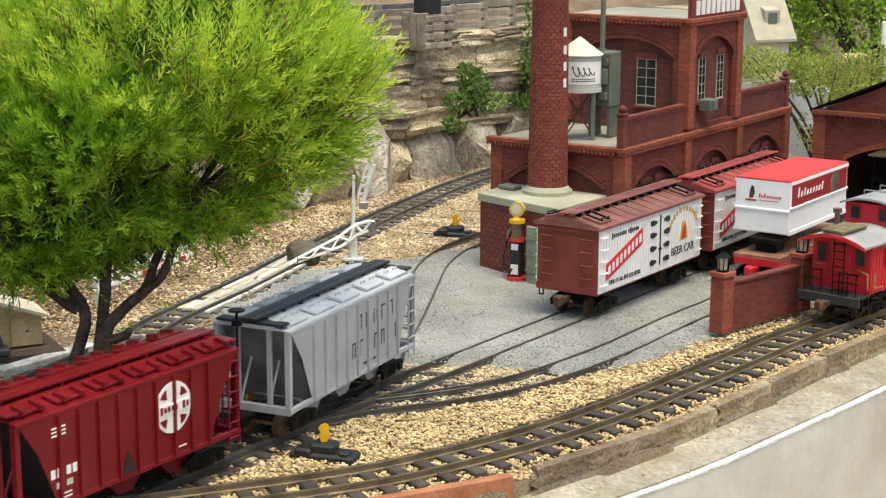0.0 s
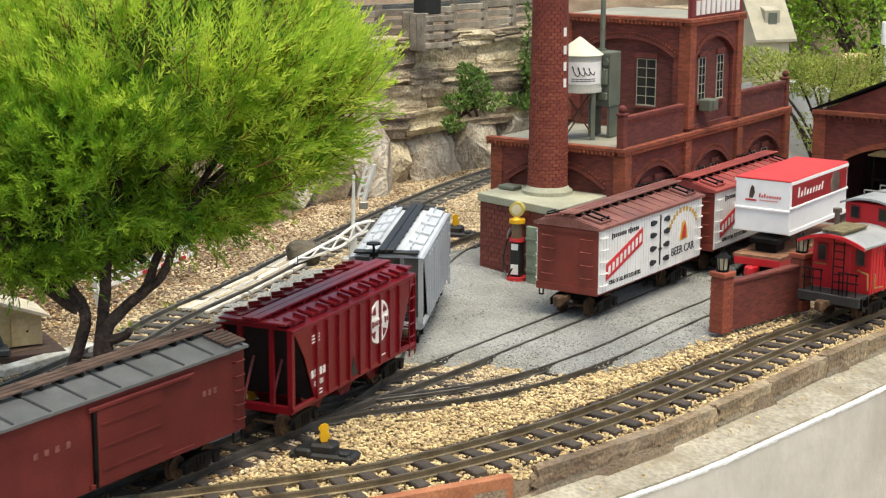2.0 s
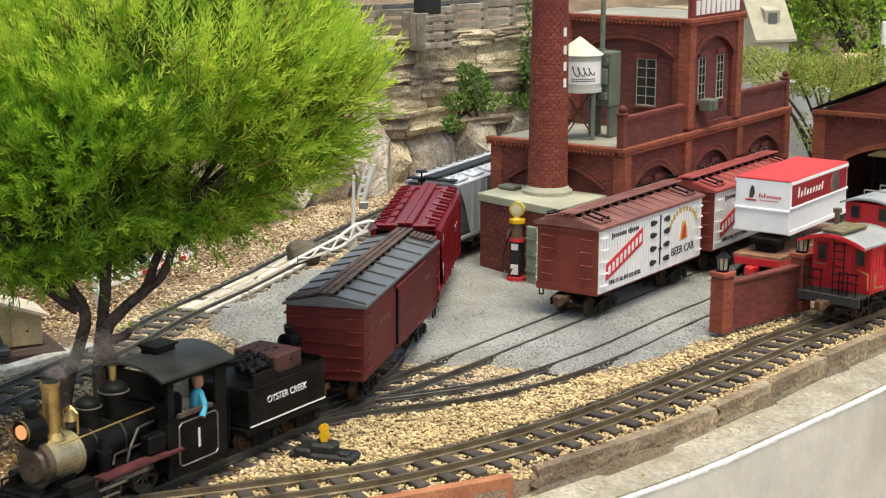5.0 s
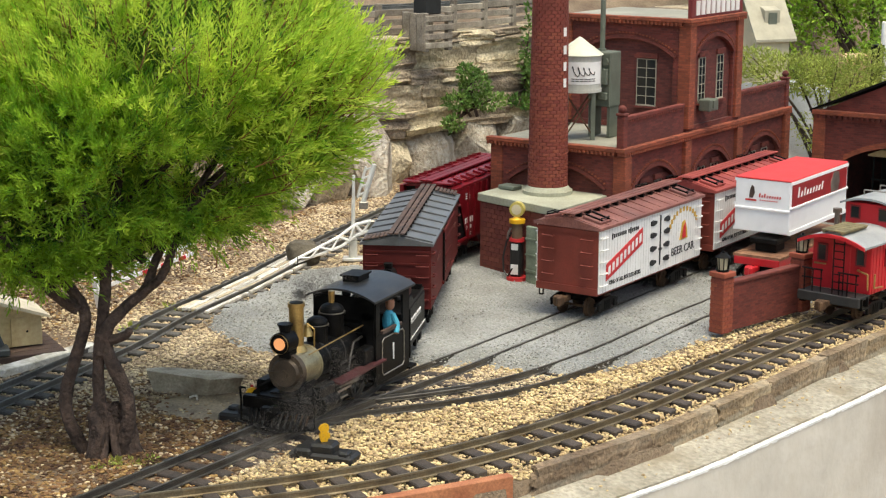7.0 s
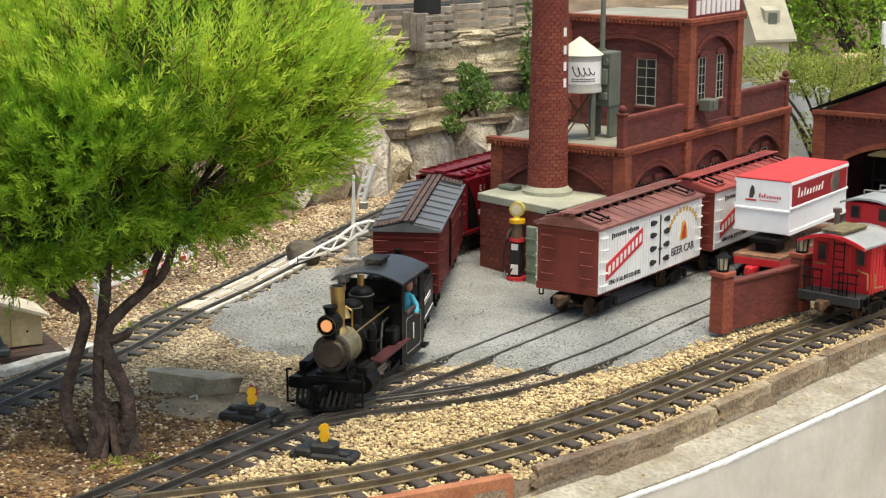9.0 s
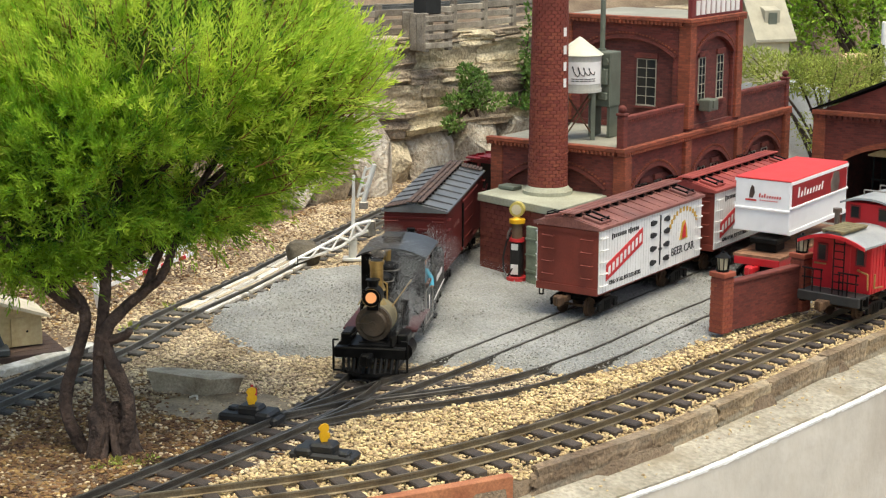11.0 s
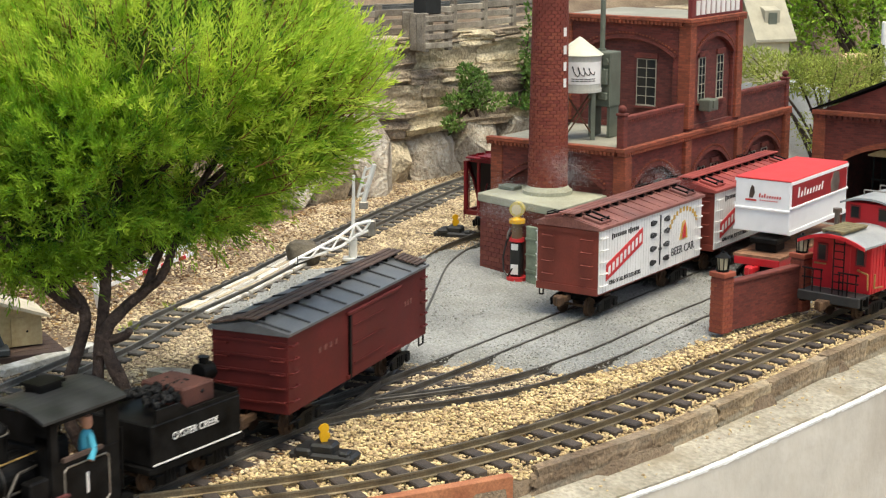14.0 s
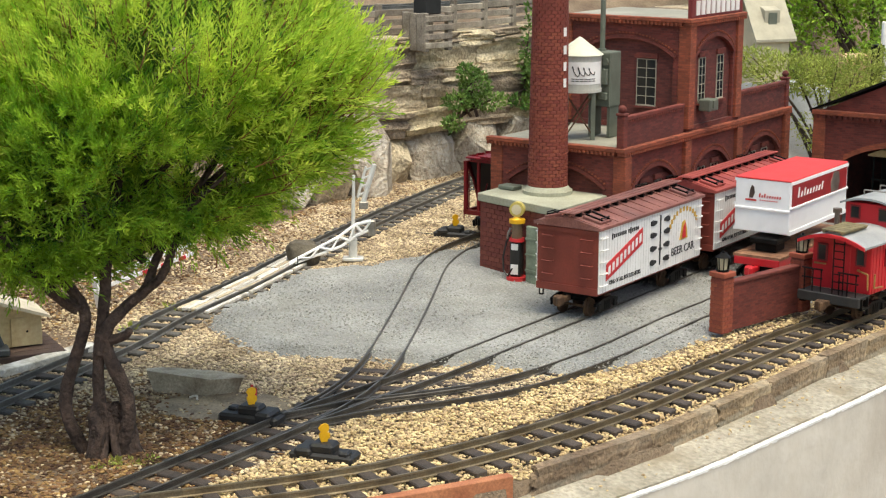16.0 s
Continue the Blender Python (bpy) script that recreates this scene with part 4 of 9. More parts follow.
    s = part("sign", bm, M_SIGRED, car, "slanted red sign with white frame")
    bm = B()
    for i in range(9):
        x = -0.046 + i * 0.0115
        zc = (x / 0.054) * 0.018
        prism(bm, [(x - 0.0030, zc - 0.0060 - 0.001), (x + 0.0030, zc - 0.0060 + 0.001), (x + 0.0030, zc + 0.0060 + 0.001), (x - 0.0030, zc + 0.0060 - 0.001)], -0.001, -0.0004, "y", mm)
    part("sign_lettering", bm, M_WHITE, s)
    bm = B()
    for i in range(14):
        bx(bm, -0.125 + i * 0.0056 + (0.004 if i > 7 else 0), yy, z0 + H * 0.83, 0.0034, 0.0006, 0.009 if i in (0, 9) else 0.0055)
    part("script_line", bm, M_INK, car)
    text("lettering", "KING OF ALL BOTTLED BEERS.", 0.0088, side_r(-0.084, yy, z0 + H * 0.14), M_INK, car, 0.80)
    text("lettering", "BEER CAR", 0.0175, side_r(0.1, yy, z0 + H * 0.24), M_INK, car, 1.0)
    bm = B()
    for i in range(11):
        a = radians(160 - i * 14)
        bx(bm, 0.1 + math.cos(a) * 0.047, yy, z0 + H * 0.56 + math.sin(a) * 0.031, 0.006, 0.0006, 0.007)
    part("gold_lettering", bm, M_GOLD, car)
    bm = B()
    prism(bm, [(0.088, z0 + H * 0.40), (0.115, z0 + H * 0.40), (0.112, z0 + H * 0.56), (0.105, z0 + H * 0.70), (0.097, z0 + H * 0.68), (0.093, z0 + H * 0.55)], yy - 0.0004, yy + 0.0004, "y")
    part("crest", bm, M_GOLD, car)
    bm = B()
    prism(bm, [(0.095, z0 + H * 0.42), (0.108, z0 + H * 0.42), (0.106, z0 + H * 0.66), (0.099, z0 + H * 0.60)], yy - 0.0009, yy - 0.0004, "y")
    part("crest_red", bm, M_SIGRED, car)
    return car


M_PLJ = mat("plank joint", (0.55, 0.53, 0.50), 0.7, var=0.2, bump=0)
M_REDR = mat("faded red car roof", (0.22, 0.035, 0.03), 0.6, var=0.2, scale=30, col2=(0.34, 0.07, 0.055))
REEF = math.degrees(math.atan2(U[1], U[0]))
reefer(pose(0.2676, 2.486, 0, 0, 0, REEF), "white beer reefer car with brown roof and red end", M_BROWNR)
reefer(pose(0.4767, 2.790, 0, 0, 0, REEF), "white beer reefer car with brighter red roof, coupled behind", M_REDR)


def locomotive():
    """Small tank-like steam engine; it faces -x. Origin at the front of the pilot."""
    th = thing("steam_locomotive", pose(0, 0, 0), "black narrow-gauge steam locomotive with brass stack and glowing headlamp", "locomotive")
    bm = B()                                  # pilot
    prism(bm, [(0.008, -0.010), (0.026, -0.037), (0.032, -0.037), (0.032, 0.037), (0.026, 0.037), (0.008, 0.010)], 0.0015, 0.0055, "z")
    pl = part("pilot", bm, M_IRON, th)
    for i in range(11):
        y = -0.035 + i * 0.007
        bm = B()
        tube(bm, [(0.024 - 0.014 * (1 - abs(y) / 0.04), y * 0.95, 0.003), (0.03, y, 0.023)], 0.0022, 6)
        part("bar", bm, M_IRON, pl)
    bm = B()
    bx(bm, 0.032, 0, 0.027, 0.012, 0.092, 0.014, bev=0.0015)
    part("buffer_beam", bm, M_IRON, th)
    coupler(th, 0.026, -1, M_IRON, 0.024)
    bm = B()
    bx(bm, 0.055, 0, 0.034, 0.05, 0.058, 0.004)
    for y in (-0.026, 0.026):
        tube(bm, [(0.03, y, 0.036), (0.03, y, 0.046), (0.062, y * 0.7, 0.05)], 0.0014, 5)
    part("pilot_deck", bm, M_IRON, th)
    bm = B()
    cy(bm, (0.053, 0, 0.060), (0.094, 0, 0.060), 0.0222, seg=32)
    cy(bm, (0.090, 0, 0.060), (0.094, 0, 0.060), 0.0230, seg=32)
    part("smokebox", bm, M_SMOKEB, th, "bare greyish smokebox")
    bm = B()
    cy(bm, (0.047, 0, 0.060), (0.055, 0, 0.060), 0.0228, seg=32)
    cy(bm, (0.0435, 0, 0.060), (0.048, 0, 0.060), 0.0155, 0.0185, seg=28)
    cy(bm, (0.040, 0, 0.060), (0.044, 0, 0.060), 0.0045, seg=12)
    for k in range(12):
        a = k * math.pi / 6
        cy(bm, (0.0455, math.cos(a) * 0.0205, 0.060 + math.sin(a) * 0.0205), (0.048, math.cos(a) * 0.0205, 0.060 + math.sin(a) * 0.0205), 0.0013, seg=6)
    bx(bm, 0.0432, 0.009, 0.060, 0.003, 0.022, 0.0026)
    part("smokebox_door", bm, M_SMOKEF, th, "sooty round smokebox door")
    bm = B()
    cy(bm, (0.094, 0, 0.060), (0.205, 0, 0.060), 0.0215, seg=32)
    part("boiler", bm, M_IRON, th)
    for x in (0.112, 0.150):
        bm = B()
        cy(bm, (x, 0, 0.060), (x + 0.0025, 0, 0.060), 0.0222, seg=32)
        part("boiler_band", bm, M_WHEEL, th)
    bm = B()                                  # saddle, air pump, pipes along the boiler
    bx(bm, 0.072, 0, 0.038, 0.032, 0.034, 0.022, bev=0.003)
    part("saddle", bm, M_IRON, th)
    bm = B()
    cy(bm, (0.112, -0.029, 0.044), (0.112, -0.029, 0.060), 0.0065, seg=14)
    cy(bm, (0.112, -0.029, 0.062), (0.112, -0.029, 0.076), 0.0055, seg=14)
    cy(bm, (0.112, -0.029, 0.059), (0.112, -0.029, 0.063), 0.0078, seg=14)
    part("air_pump", bm, M_IRON, th)
    for sg in (-1, 1):
        bm = B()
        tube(bm, [(0.20, sg * 0.024, 0.072), (0.165, sg * 0.025, 0.070), (0.150, sg * 0.028, 0.055), (0.142, sg * 0.030, 0.042)], 0.0016, 6)
        tube(bm, [(0.20, sg * 0.0245, 0.053), (0.13, sg * 0.0255, 0.052), (0.122, sg * 0.030, 0.044)], 0.0014, 6)
        part("pipe", bm, M_WHEEL, th)
        bm = B()
        bx(bm, 0.180, sg * 0.033, 0.052, 0.030, 0.014, 0.020, bev=0.002)
        part("tool_box", bm, M_IRON, th)
        bm = B()                              # corner steps on the buffer beam
        tube(bm, [(0.026, sg * 0.047, 0.034), (0.026, sg * 0.047, 0.004), (0.026, sg * 0.038, 0.004)], 0.0015, 6)
        tube(bm, [(0.026, sg * 0.047, 0.030), (0.024, sg * 0.047, 0.044), (0.024, sg * 0.040, 0.044)], 0.0013, 6)
        part("corner_step", bm, M_IRON, th)
    bm = B()                                  # stack
    cy(bm, (0.073, 0, 0.078), (0.073, 0, 0.134), 0.0080, 0.0086, seg=24)
    cy(bm, (0.073, 0, 0.132), (0.073, 0, 0.1365), 0.0098, seg=24)
    cy(bm, (0.073, 0, 0.080), (0.073, 0, 0.087), 0.0125, 0.0086, seg=24)
    st = part("smokestack", bm, M_BRASS, th, "straight brass-coloured stack")
    bm = B()
    cy(bm, (0.073, 0, 0.1364), (0.073, 0, 0.1372), 0.0078, seg=20)
    part("stack_mouth", bm, M_BLK, st)
    bm = B()                                  # headlamp
    cy(bm, (0.034, 0, 0.097), (0.056, 0, 0.097), 0.0125, seg=24)
    cy(bm, (0.047, 0, 0.108), (0.047, 0, 0.116), 0.006, 0.008, seg=12)
    cy(bm, (0.047, 0, 0.116), (0.047, 0, 0.118), 0.009, seg=12)
    bx(bm, 0.052, 0, 0.085, 0.016, 0.014, 0.014)
    lamp = part("headlamp", bm, M_IRON, th)
    bm = B()
    cy(bm, (0.0325, 0, 0.097), (0.0345, 0, 0.097), 0.0070, seg=20)
    part("lens", bm, M_LAMP, lamp, "glowing warm lens")
    bm = B()
    cy(bm, (0.0315, 0, 0.097), (0.034, 0, 0.097), 0.0115, 0.0115, seg=20, caps=False)
    part("lamp_rim", bm, M_BRASS, lamp)
    bm = B()                                  # bell and domes
    cy(bm, (0.098, 0, 0.092), (0.098, 0, 0.102), 0.0075, 0.0035, seg=16)
    sph(bm, (0.098, 0, 0.102), 0.0037)
    tube(bm, [(0.098, -0.009, 0.078), (0.098, -0.009, 0.100), (0.098, 0, 0.106), (0.098, 0.009, 0.100), (0.098, 0.009, 0.078)], 0.0011, 6)
    part("bell", bm, M_BRASS, th, "small brass bell")
    for x, r, h in ((0.122, 0.0125, 0.109), (0.158, 0.0145, 0.116)):
        bm = B()
        cy(bm, (x, 0, 0.076), (x, 0, h - 0.006), r, seg=24)
        sph(bm, (x, 0, h - 0.007), r * 1.02, 0.6, 24, 10)
        cy(bm, (x, 0, h - 0.012), (x, 0, h - 0.0095), r * 1.12, seg=24)
        d = part("dome", bm, M_IRON, th)
        bm = B()
        cy(bm, (x, 0, h - 0.0095), (x, 0, h - 0.0085), r * 1.1, seg=24)
        part("dome_ring", bm, M_STEEL, d)
    bm = B()
    cy(bm, (0.158, 0, 0.112), (0.158, 0, 0.132), 0.003, 0.004, seg=10)
    cy(bm, (0.166, 0.006, 0.11), (0.166, 0.006, 0.125), 0.002, seg=8)
    part("whistle", bm, M_BRASS, th)
    for sg in (-1, 1):
        bm = B()
        tube(bm, [(0.062, sg * 0.022, 0.0805), (0.205, sg * 0.026, 0.086)], 0.0009, 6)
        part("handrail", bm, M_BRASS, th)
        bm = B()
        bx(bm, 0.15, sg * 0.040, 0.0405, 0.115, 0.016, 0.0025)
        part("running_board", bm, M_RBRD, th, "dark red running board")
        bm = B()
        cy(bm, (0.052, sg * 0.038, 0.024), (0.086, sg * 0.038, 0.024), 0.0115, seg=18)
        bx(bm, 0.069, sg * 0.036, 0.039, 0.034, 0.014, 0.014, bev=0.002)
        part("cylinder", bm, M_IRON, th)
        bm = B()
        cy(bm, (0.086, sg * 0.041, 0.021), (0.118, sg * 0.041, 0.0205), 0.0013, seg=6)
        bx(bm, 0.108, sg * 0.0385, 0.0285, 0.045, 0.003, 0.003)
        part("piston_rod", bm, M_STEEL, th)
    bm = B()
    bx(bm, 0.145, 0, 0.03, 0.21, 0.034, 0.016)
    bx(bm, 0.19, 0, 0.036, 0.12, 0.05, 0.012)
    part("frame", bm, M_IRON, th)
    # cab
    x0, x1, w, ze = 0.190, 0.282, 0.041, 0.118
    for sg in (-1, 1):
        bm = B()
        y = sg * w
        bx(bm, (x0 + x1) / 2, y, 0.0415, x1 - x0, 0.003, 0.063, bev=0.0006)
        bx(bm, x0 + 0.005, y, 0.096, 0.010, 0.003, 0.046)
        bx(bm, x1 - 0.009, y, 0.096, 0.018, 0.003, 0.046)
        bx(bm, (x0 + x1) / 2, y, ze - 0.004, x1 - x0, 0.003, 0.008)
        part("cab_side", bm, M_IRON, th)
        bm = B()
        bx(bm, x0 + 0.040, y + sg * 0.0022, 0.0745, 0.052, 0.004, 0.004)
        part("arm_rest", bm, M_WALKB, th)
        bm = B()
        t = 0.0009
        cx0, cx1, cz0, cz1 = x0 + 0.016, x1 - 0.016, 0.020, 0.066
        yy = y + sg * 0.0018
        for a, b in (((cx0, cz0 + 0.004), (cx0, cz1 - 0.004)), ((cx1, cz0 + 0.004), (cx1, cz1 - 0.004)), ((cx0 + 0.004, cz0), (cx1 - 0.004, cz0)), ((cx0 + 0.004, cz1), (cx1 - 0.004, cz1)), ((cx0, cz0 + 0.004), (cx0 + 0.004, cz0)), ((cx1, cz0 + 0.004), (cx1 - 0.004, cz0)), ((cx0, cz1 - 0.004), (cx0 + 0.004, cz1)), ((cx1, cz1 - 0.004), (cx1 - 0.004, cz1))):
            cy(bm, (a[0], yy, a[1]), (b[0], yy, b[1]), t, seg=5)
        part("panel_line", bm, M_STEEL, th)
    text("cab_number", "1", 0.03, side_r(0.236, -w - 0.0022, 0.043), M_WHITE, th, 0.9)
    bm = B()
    bx(bm, x0, 0, 0.105, 0.003, 2 * w, 0.028)
    bx(bm, x0, 0.032, 0.06, 0.003, 0.016, 0.08)
    bx(bm, x0, -0.032, 0.06, 0.003, 0.016, 0.08)
    bx(bm, x0, 0, 0.045, 0.003, 0.06, 0.06)
    part("cab_front", bm, M_IRON, th)
    bm = B()
    pts = [(y, ze + 0.012 * (1 - (y / 0.047) ** 2)) for y in np.linspace(-0.047, 0.047, 13)]
    prism(bm, pts + [(y, z - 0.0025) for y, z in pts[::-1]], x0 - 0.012, x1 + 0.008, "x")
    part("cab_roof", bm, M_CROOF, th, "dull grey-black arched cab roof")
    bm = B()
    bx(bm, (x0 + x1) / 2 - 0.004, 0.006, ze + 0.014, 0.030, 0.022, 0.009, bev=0.001)
    bx(bm, (x0 + x1) / 2 - 0.004, 0.006, ze + 0.019, 0.034, 0.026, 0.0025)
    part("roof_vent", bm, M_IRON, th)
    bm = B()
    bx(bm, 0.236, 0, 0.022, 0.088, 0.078, 0.004)
    bx(bm, 0.213, 0, 0.06, 0.045, 0.05, 0.06, bev=0.004)
    part("cab_floor", bm, M_IRON, th)
    for sg in (-1, 1):
        bm = B()
        tube(bm, [(x1 + 0.004, sg * 0.041, 0.022), (x1 + 0.004, sg * 0.041, 0.085)], 0.0013, 6)
        bx(bm, x1 + 0.004, sg * 0.040, 0.012, 0.02, 0.012, 0.003)
        part("cab_step", bm, M_IRON, th)
    # drivers and rods
    for i, x in enumerate((0.118, 0.172)):
        bm = B()
        r = 0.0195
        for sg in (-1, 1):
            y = sg * 0.0245
            for k in range(8):
                a = k * math.pi / 4
                cy(bm, (0, y, 0), (math.cos(a) * r * 0.85, y, math.sin(a) * r * 0.85), 0.0014, seg=5)
            cy(bm, (0, y - 0.0025, 0), (0, y + 0.0025, 0), 0.005, seg=12)
            bmesh.ops.create_cone(bm, cap_ends=False, segments=28, radius1=r, radius2=r, depth=0.005, matrix=Matrix.Translation((0, y, 0)) @ Matrix.Rotation(radians(90), 4, "X"))
            bmesh.ops.create_cone(bm, cap_ends=False, segments=28, radius1=r * 0.84, radius2=r * 0.84, depth=0.005, matrix=Matrix.Translation((0, y, 0)) @ Matrix.Rotation(radians(90), 4, "X"))
            for k in (-1, 1):
                v1, v2 = [], []
                for q in range(28):
                    a = q * math.tau / 28
                    v1.append(bm.verts.new((math.cos(a) * r, y + k * 0.0025, math.sin(a) * r)))
                    v2.append(bm.verts.new((math.cos(a) * r * 0.84, y + k * 0.0025, math.sin(a) * r * 0.84)))
                for q in range(28):
                    bm.faces.new((v1[q], v1[(q + 1) % 28], v2[(q + 1) % 28], v2[q]))
            prism(bm, [(math.cos(a) * r * 0.84, math.sin(a) * r * 0.84) for a in np.linspace(2.2, 4.1, 7)], y - 0.002, y + 0.002, "y")
            cy(bm, (0.008, y, 0), (0.008, y + sg * 0.009, 0), 0.0022, seg=8)
        cy(bm, (0, -0.0245, 0), (0, 0.0245, 0), 0.0024, seg=10)
        w_ = part("driving_wheel", bm, M_WHEEL, th, "spoked driving wheels with worn rims")
        w_.location = (x, 0, r)
        WHEELS.append((w_, r, x, r, "loco"))
    bm = B()
    for sg in (-1, 1):
        bx(bm, 0.027, sg * 0.031, 0, 0.062, 0.002, 0.005, bev=0.0006)
    rod = part("side_rod", bm, M_STEEL, th)
    rod.location = (0.126, 0, 0.0195)
    global ROD
    ROD = rod
    wl = wheelset(th, 0.043, 0.010, 0.010)
    WHEELS.append((wl, 0.010, 0.043, 0.010, "loco"))
    # driver figure: a plain doll leaning out of the cab
    bm = B()
    sph(bm, (0, 0, 0), 0.0085, 1.9, 14, 10)
    tube(bm, [(-0.002, -0.006, 0.011), (-0.005, -0.014, 0.0), (-0.012, -0.016, -0.010)], 0.0034, 8)
    dl = part("driver_doll", bm, M_BLUE, None, m=pose(0, 0, 0))
    me = dl.data
    me.materials.append(M_SKIN)
    b2 = bmesh.new()
    b2.from_mesh(me)
    sph(b2, (-0.001, -0.002, 0.0215), 0.0058, 1.1, 12, 8)
    cy(b2, (-0.001, -0.002, 0.0245), (-0.001, -0.002, 0.029), 0.006, 0.005, seg=12)
    b2.to_mesh(me)
    b2.free()
    for f in me.polygons:
        if f.center.z > 0.0158 or f.center.z < -0.006 and f.center.y < -0.010:
            f.material_index = 1
    tagged(dl, "painted toy driver in a blue shirt leaning out", "figurine")
    return th, dl


M_RBRD = mat("dark red board", (0.065, 0.013, 0.015), 0.6, var=0.2)
M_CROOF = mat("grey cab roof", (0.022, 0.023, 0.025), 0.36, var=0.2, scale=30)
M_WHEEL = mat("dark wheel iron", (0.05, 0.045, 0.04), 0.45, 0.5, var=0.3)


def tender():
    """Origin at its front; loco side is -x."""
    L, w = 0.140, 0.043
    th = thing("tender", pose(0, 0, 0), "black coal tender with white stripe, coupled to the locomotive", "tender")
    bm = B()
    bx(bm, L / 2, 0, 0.052, L - 0.004, 2 * w, 0.044, bev=0.0015)
    part("tank", bm, M_IRON, th)
    bm = B()
    for sg in (-1, 1):
        prism(bm, [(0.01, 0.074), (L - 0.004, 0.074), (L - 0.004, 0.078), (0.06, 0.078), (0.045, 0.088), (0.01, 0.088)], sg * (w - 0.002) - 0.001, sg * (w - 0.002) + 0.001, "y")
    bx(bm, L - 0.004, 0, 0.077, 0.002, 2 * w - 0.006, 0.008)
    part("coping", bm, M_IRON, th)
    bm = B()
    bx(bm, 0.088, 0, 0.084, 0.048, 0.060, 0.022, bev=0.002)
    part("coal_bunker", bm, M_BUNK, th, "reddish brown bunker boards")
    rnd = random.Random(2)
    bm = B()
    for i in range(120):
        c = (rnd.uniform(0.02, 0.095), rnd.uniform(-0.028, 0.028), 0)
        z = 0.086 + 0.006 * (1 - (c[1] / 0.03) ** 2) + rnd.uniform(-0.002, 0.002)
        bmesh.ops.create_icosphere(bm, subdivisions=1, radius=rnd.uniform(0.003, 0.0055), matrix=Matrix.Translation((c[0], c[1], z)) @ Euler((rnd.random() * 6, rnd.random() * 6, 0)).to_matrix().to_4x4() @ Matrix.Diagonal((1, rnd.uniform(0.6, 1), rnd.uniform(0.6, 1), 1)))
    part("coal", bm, M_COAL, th, "heap of black coal")
    for sg in (-1, 1):
        bm = B()
        bx(bm, L / 2, sg * (w + 0.0004), 0.0325, L - 0.006, 0.0008, 0.0016)
        part("stripe", bm, M_WHITE, th)
    text("lettering", "OYSTER CREEK", 0.0108, side_r(0.066, -w - 0.0012, 0.056), M_WHITE, th, 0.95)
    bm = B()
    bx(bm, L / 2, 0, 0.0265, L + 0.006, 0.086, 0.006)
    part("frame", bm, M_IRON, th)
    for x in (0.032, 0.108):
        truck(th, x, moving="tender", base=0.034)
    coupler(th, L, 1, M_IRON)
    bm = B()
    cy(bm, (L - 0.004, 0.006, 0.074), (L - 0.004, 0.006, 0.084), 0.006, seg=12)
    cy(bm, (L - 0.013, 0.006, 0.091), (L + 0.006, 0.006, 0.091), 0.0105, seg=20)
    cy(bm, (L - 0.004, 0.006, 0.100), (L - 0.004, 0.006, 0.108), 0.005, 0.0065, seg=10)
    lamp = part("rear_lamp", bm, M_IRON, th)
    bm = B()
    cy(bm, (L + 0.005, 0.006, 0.091), (L + 0.008, 0.006, 0.091), 0.0085, seg=18)
    part("lens", bm, M_GLASS, lamp)
    return th


M_BUNK = mat("reddish bunker board", (0.065, 0.020, 0.013), 0.75, var=0.25, scale=40)

M_HAZE = mat("pale blue-grey smoke grain", (0.46, 0.475, 0.49), 1.0, var=0.05, bump=0, spec=0.0)
M_SOOT = mat("dark smoke grain", (0.19, 0.175, 0.165), 1.0, var=0.05, bump=0, spec=0.0)


def grains(name, count, sigma, seed, squash=0.8):
    """A loose puff: very many tiny smoke grains, thinning outwards."""
    rng = np.random.default_rng(seed)
    c = rng.normal(0, 1, (count, 3))
    c = c[np.linalg.norm(c, axis=1) < 2.3] * sigma * np.array((1, 1, squash))
    c += 0.35 * sigma * np.stack([np.sin(c[:, 1] / sigma * 2.1 + seed), np.sin(c[:, 2] / sigma * 2.4), np.sin(c[:, 0] / sigma * 1.9 + 2)], -1)
    v = (c[:, None, :] + rng.normal(0, 0.00027, (len(c), 3, 3))).reshape(-1, 3)
    me = bpy.data.meshes.new(name)
    me.from_pydata(v.tolist(), [], [(3 * k, 3 * k + 1, 3 * k + 2) for k in range(len(c))])
    return me


def smoke():
    """The sooty wisp that rides behind the stack."""
    th = thing("smoke_wisp", pose(0, 0, 0), "thin dark smoke trailing from the stack", "smoke")
    for k, (x, y, z, r) in enumerate(((0.082, 0.0, 0.143, 0.005), (0.100, 0.003, 0.148, 0.0085), (0.124, 0.0, 0.152, 0.011), (0.150, -0.004, 0.155, 0.012))):
        me = grains("wisp", 5200, r, 70 + k, 0.6)
        me.materials.append(M_SOOT)
        ob = tagged(new("wisp", me), kind="stuff")
        ob.parent = th
        ob.matrix_basis = pose(x, y, z)
    return th


def drifting():
    """Steam and smoke that the engine leaves behind it: puffs that are blown across the yard."""
    out = []
    for name, label, mt, count, dense in (("smoke_cloud", "thin pale blue-grey smoke blown across the yard", M_HAZE, 30, 9000), ("soot_cloud", "thin dark smoke low beside the engine", M_SOOT, 7, 5600)):
        th = thing(name, pose(0, 0, 0), label, "smoke")
        shapes = [grains("puff", dense, 0.0215, 80 + k, 0.75) for k in range(4)]
        for me in shapes:
            me.materials.append(mt)
        puffs = []
        for k in range(count):
            ob = tagged(new("puff", shapes[k % 4]), kind="stuff")
            ob.parent = th
            puffs.append(ob)
        out.append(puffs)
    return out


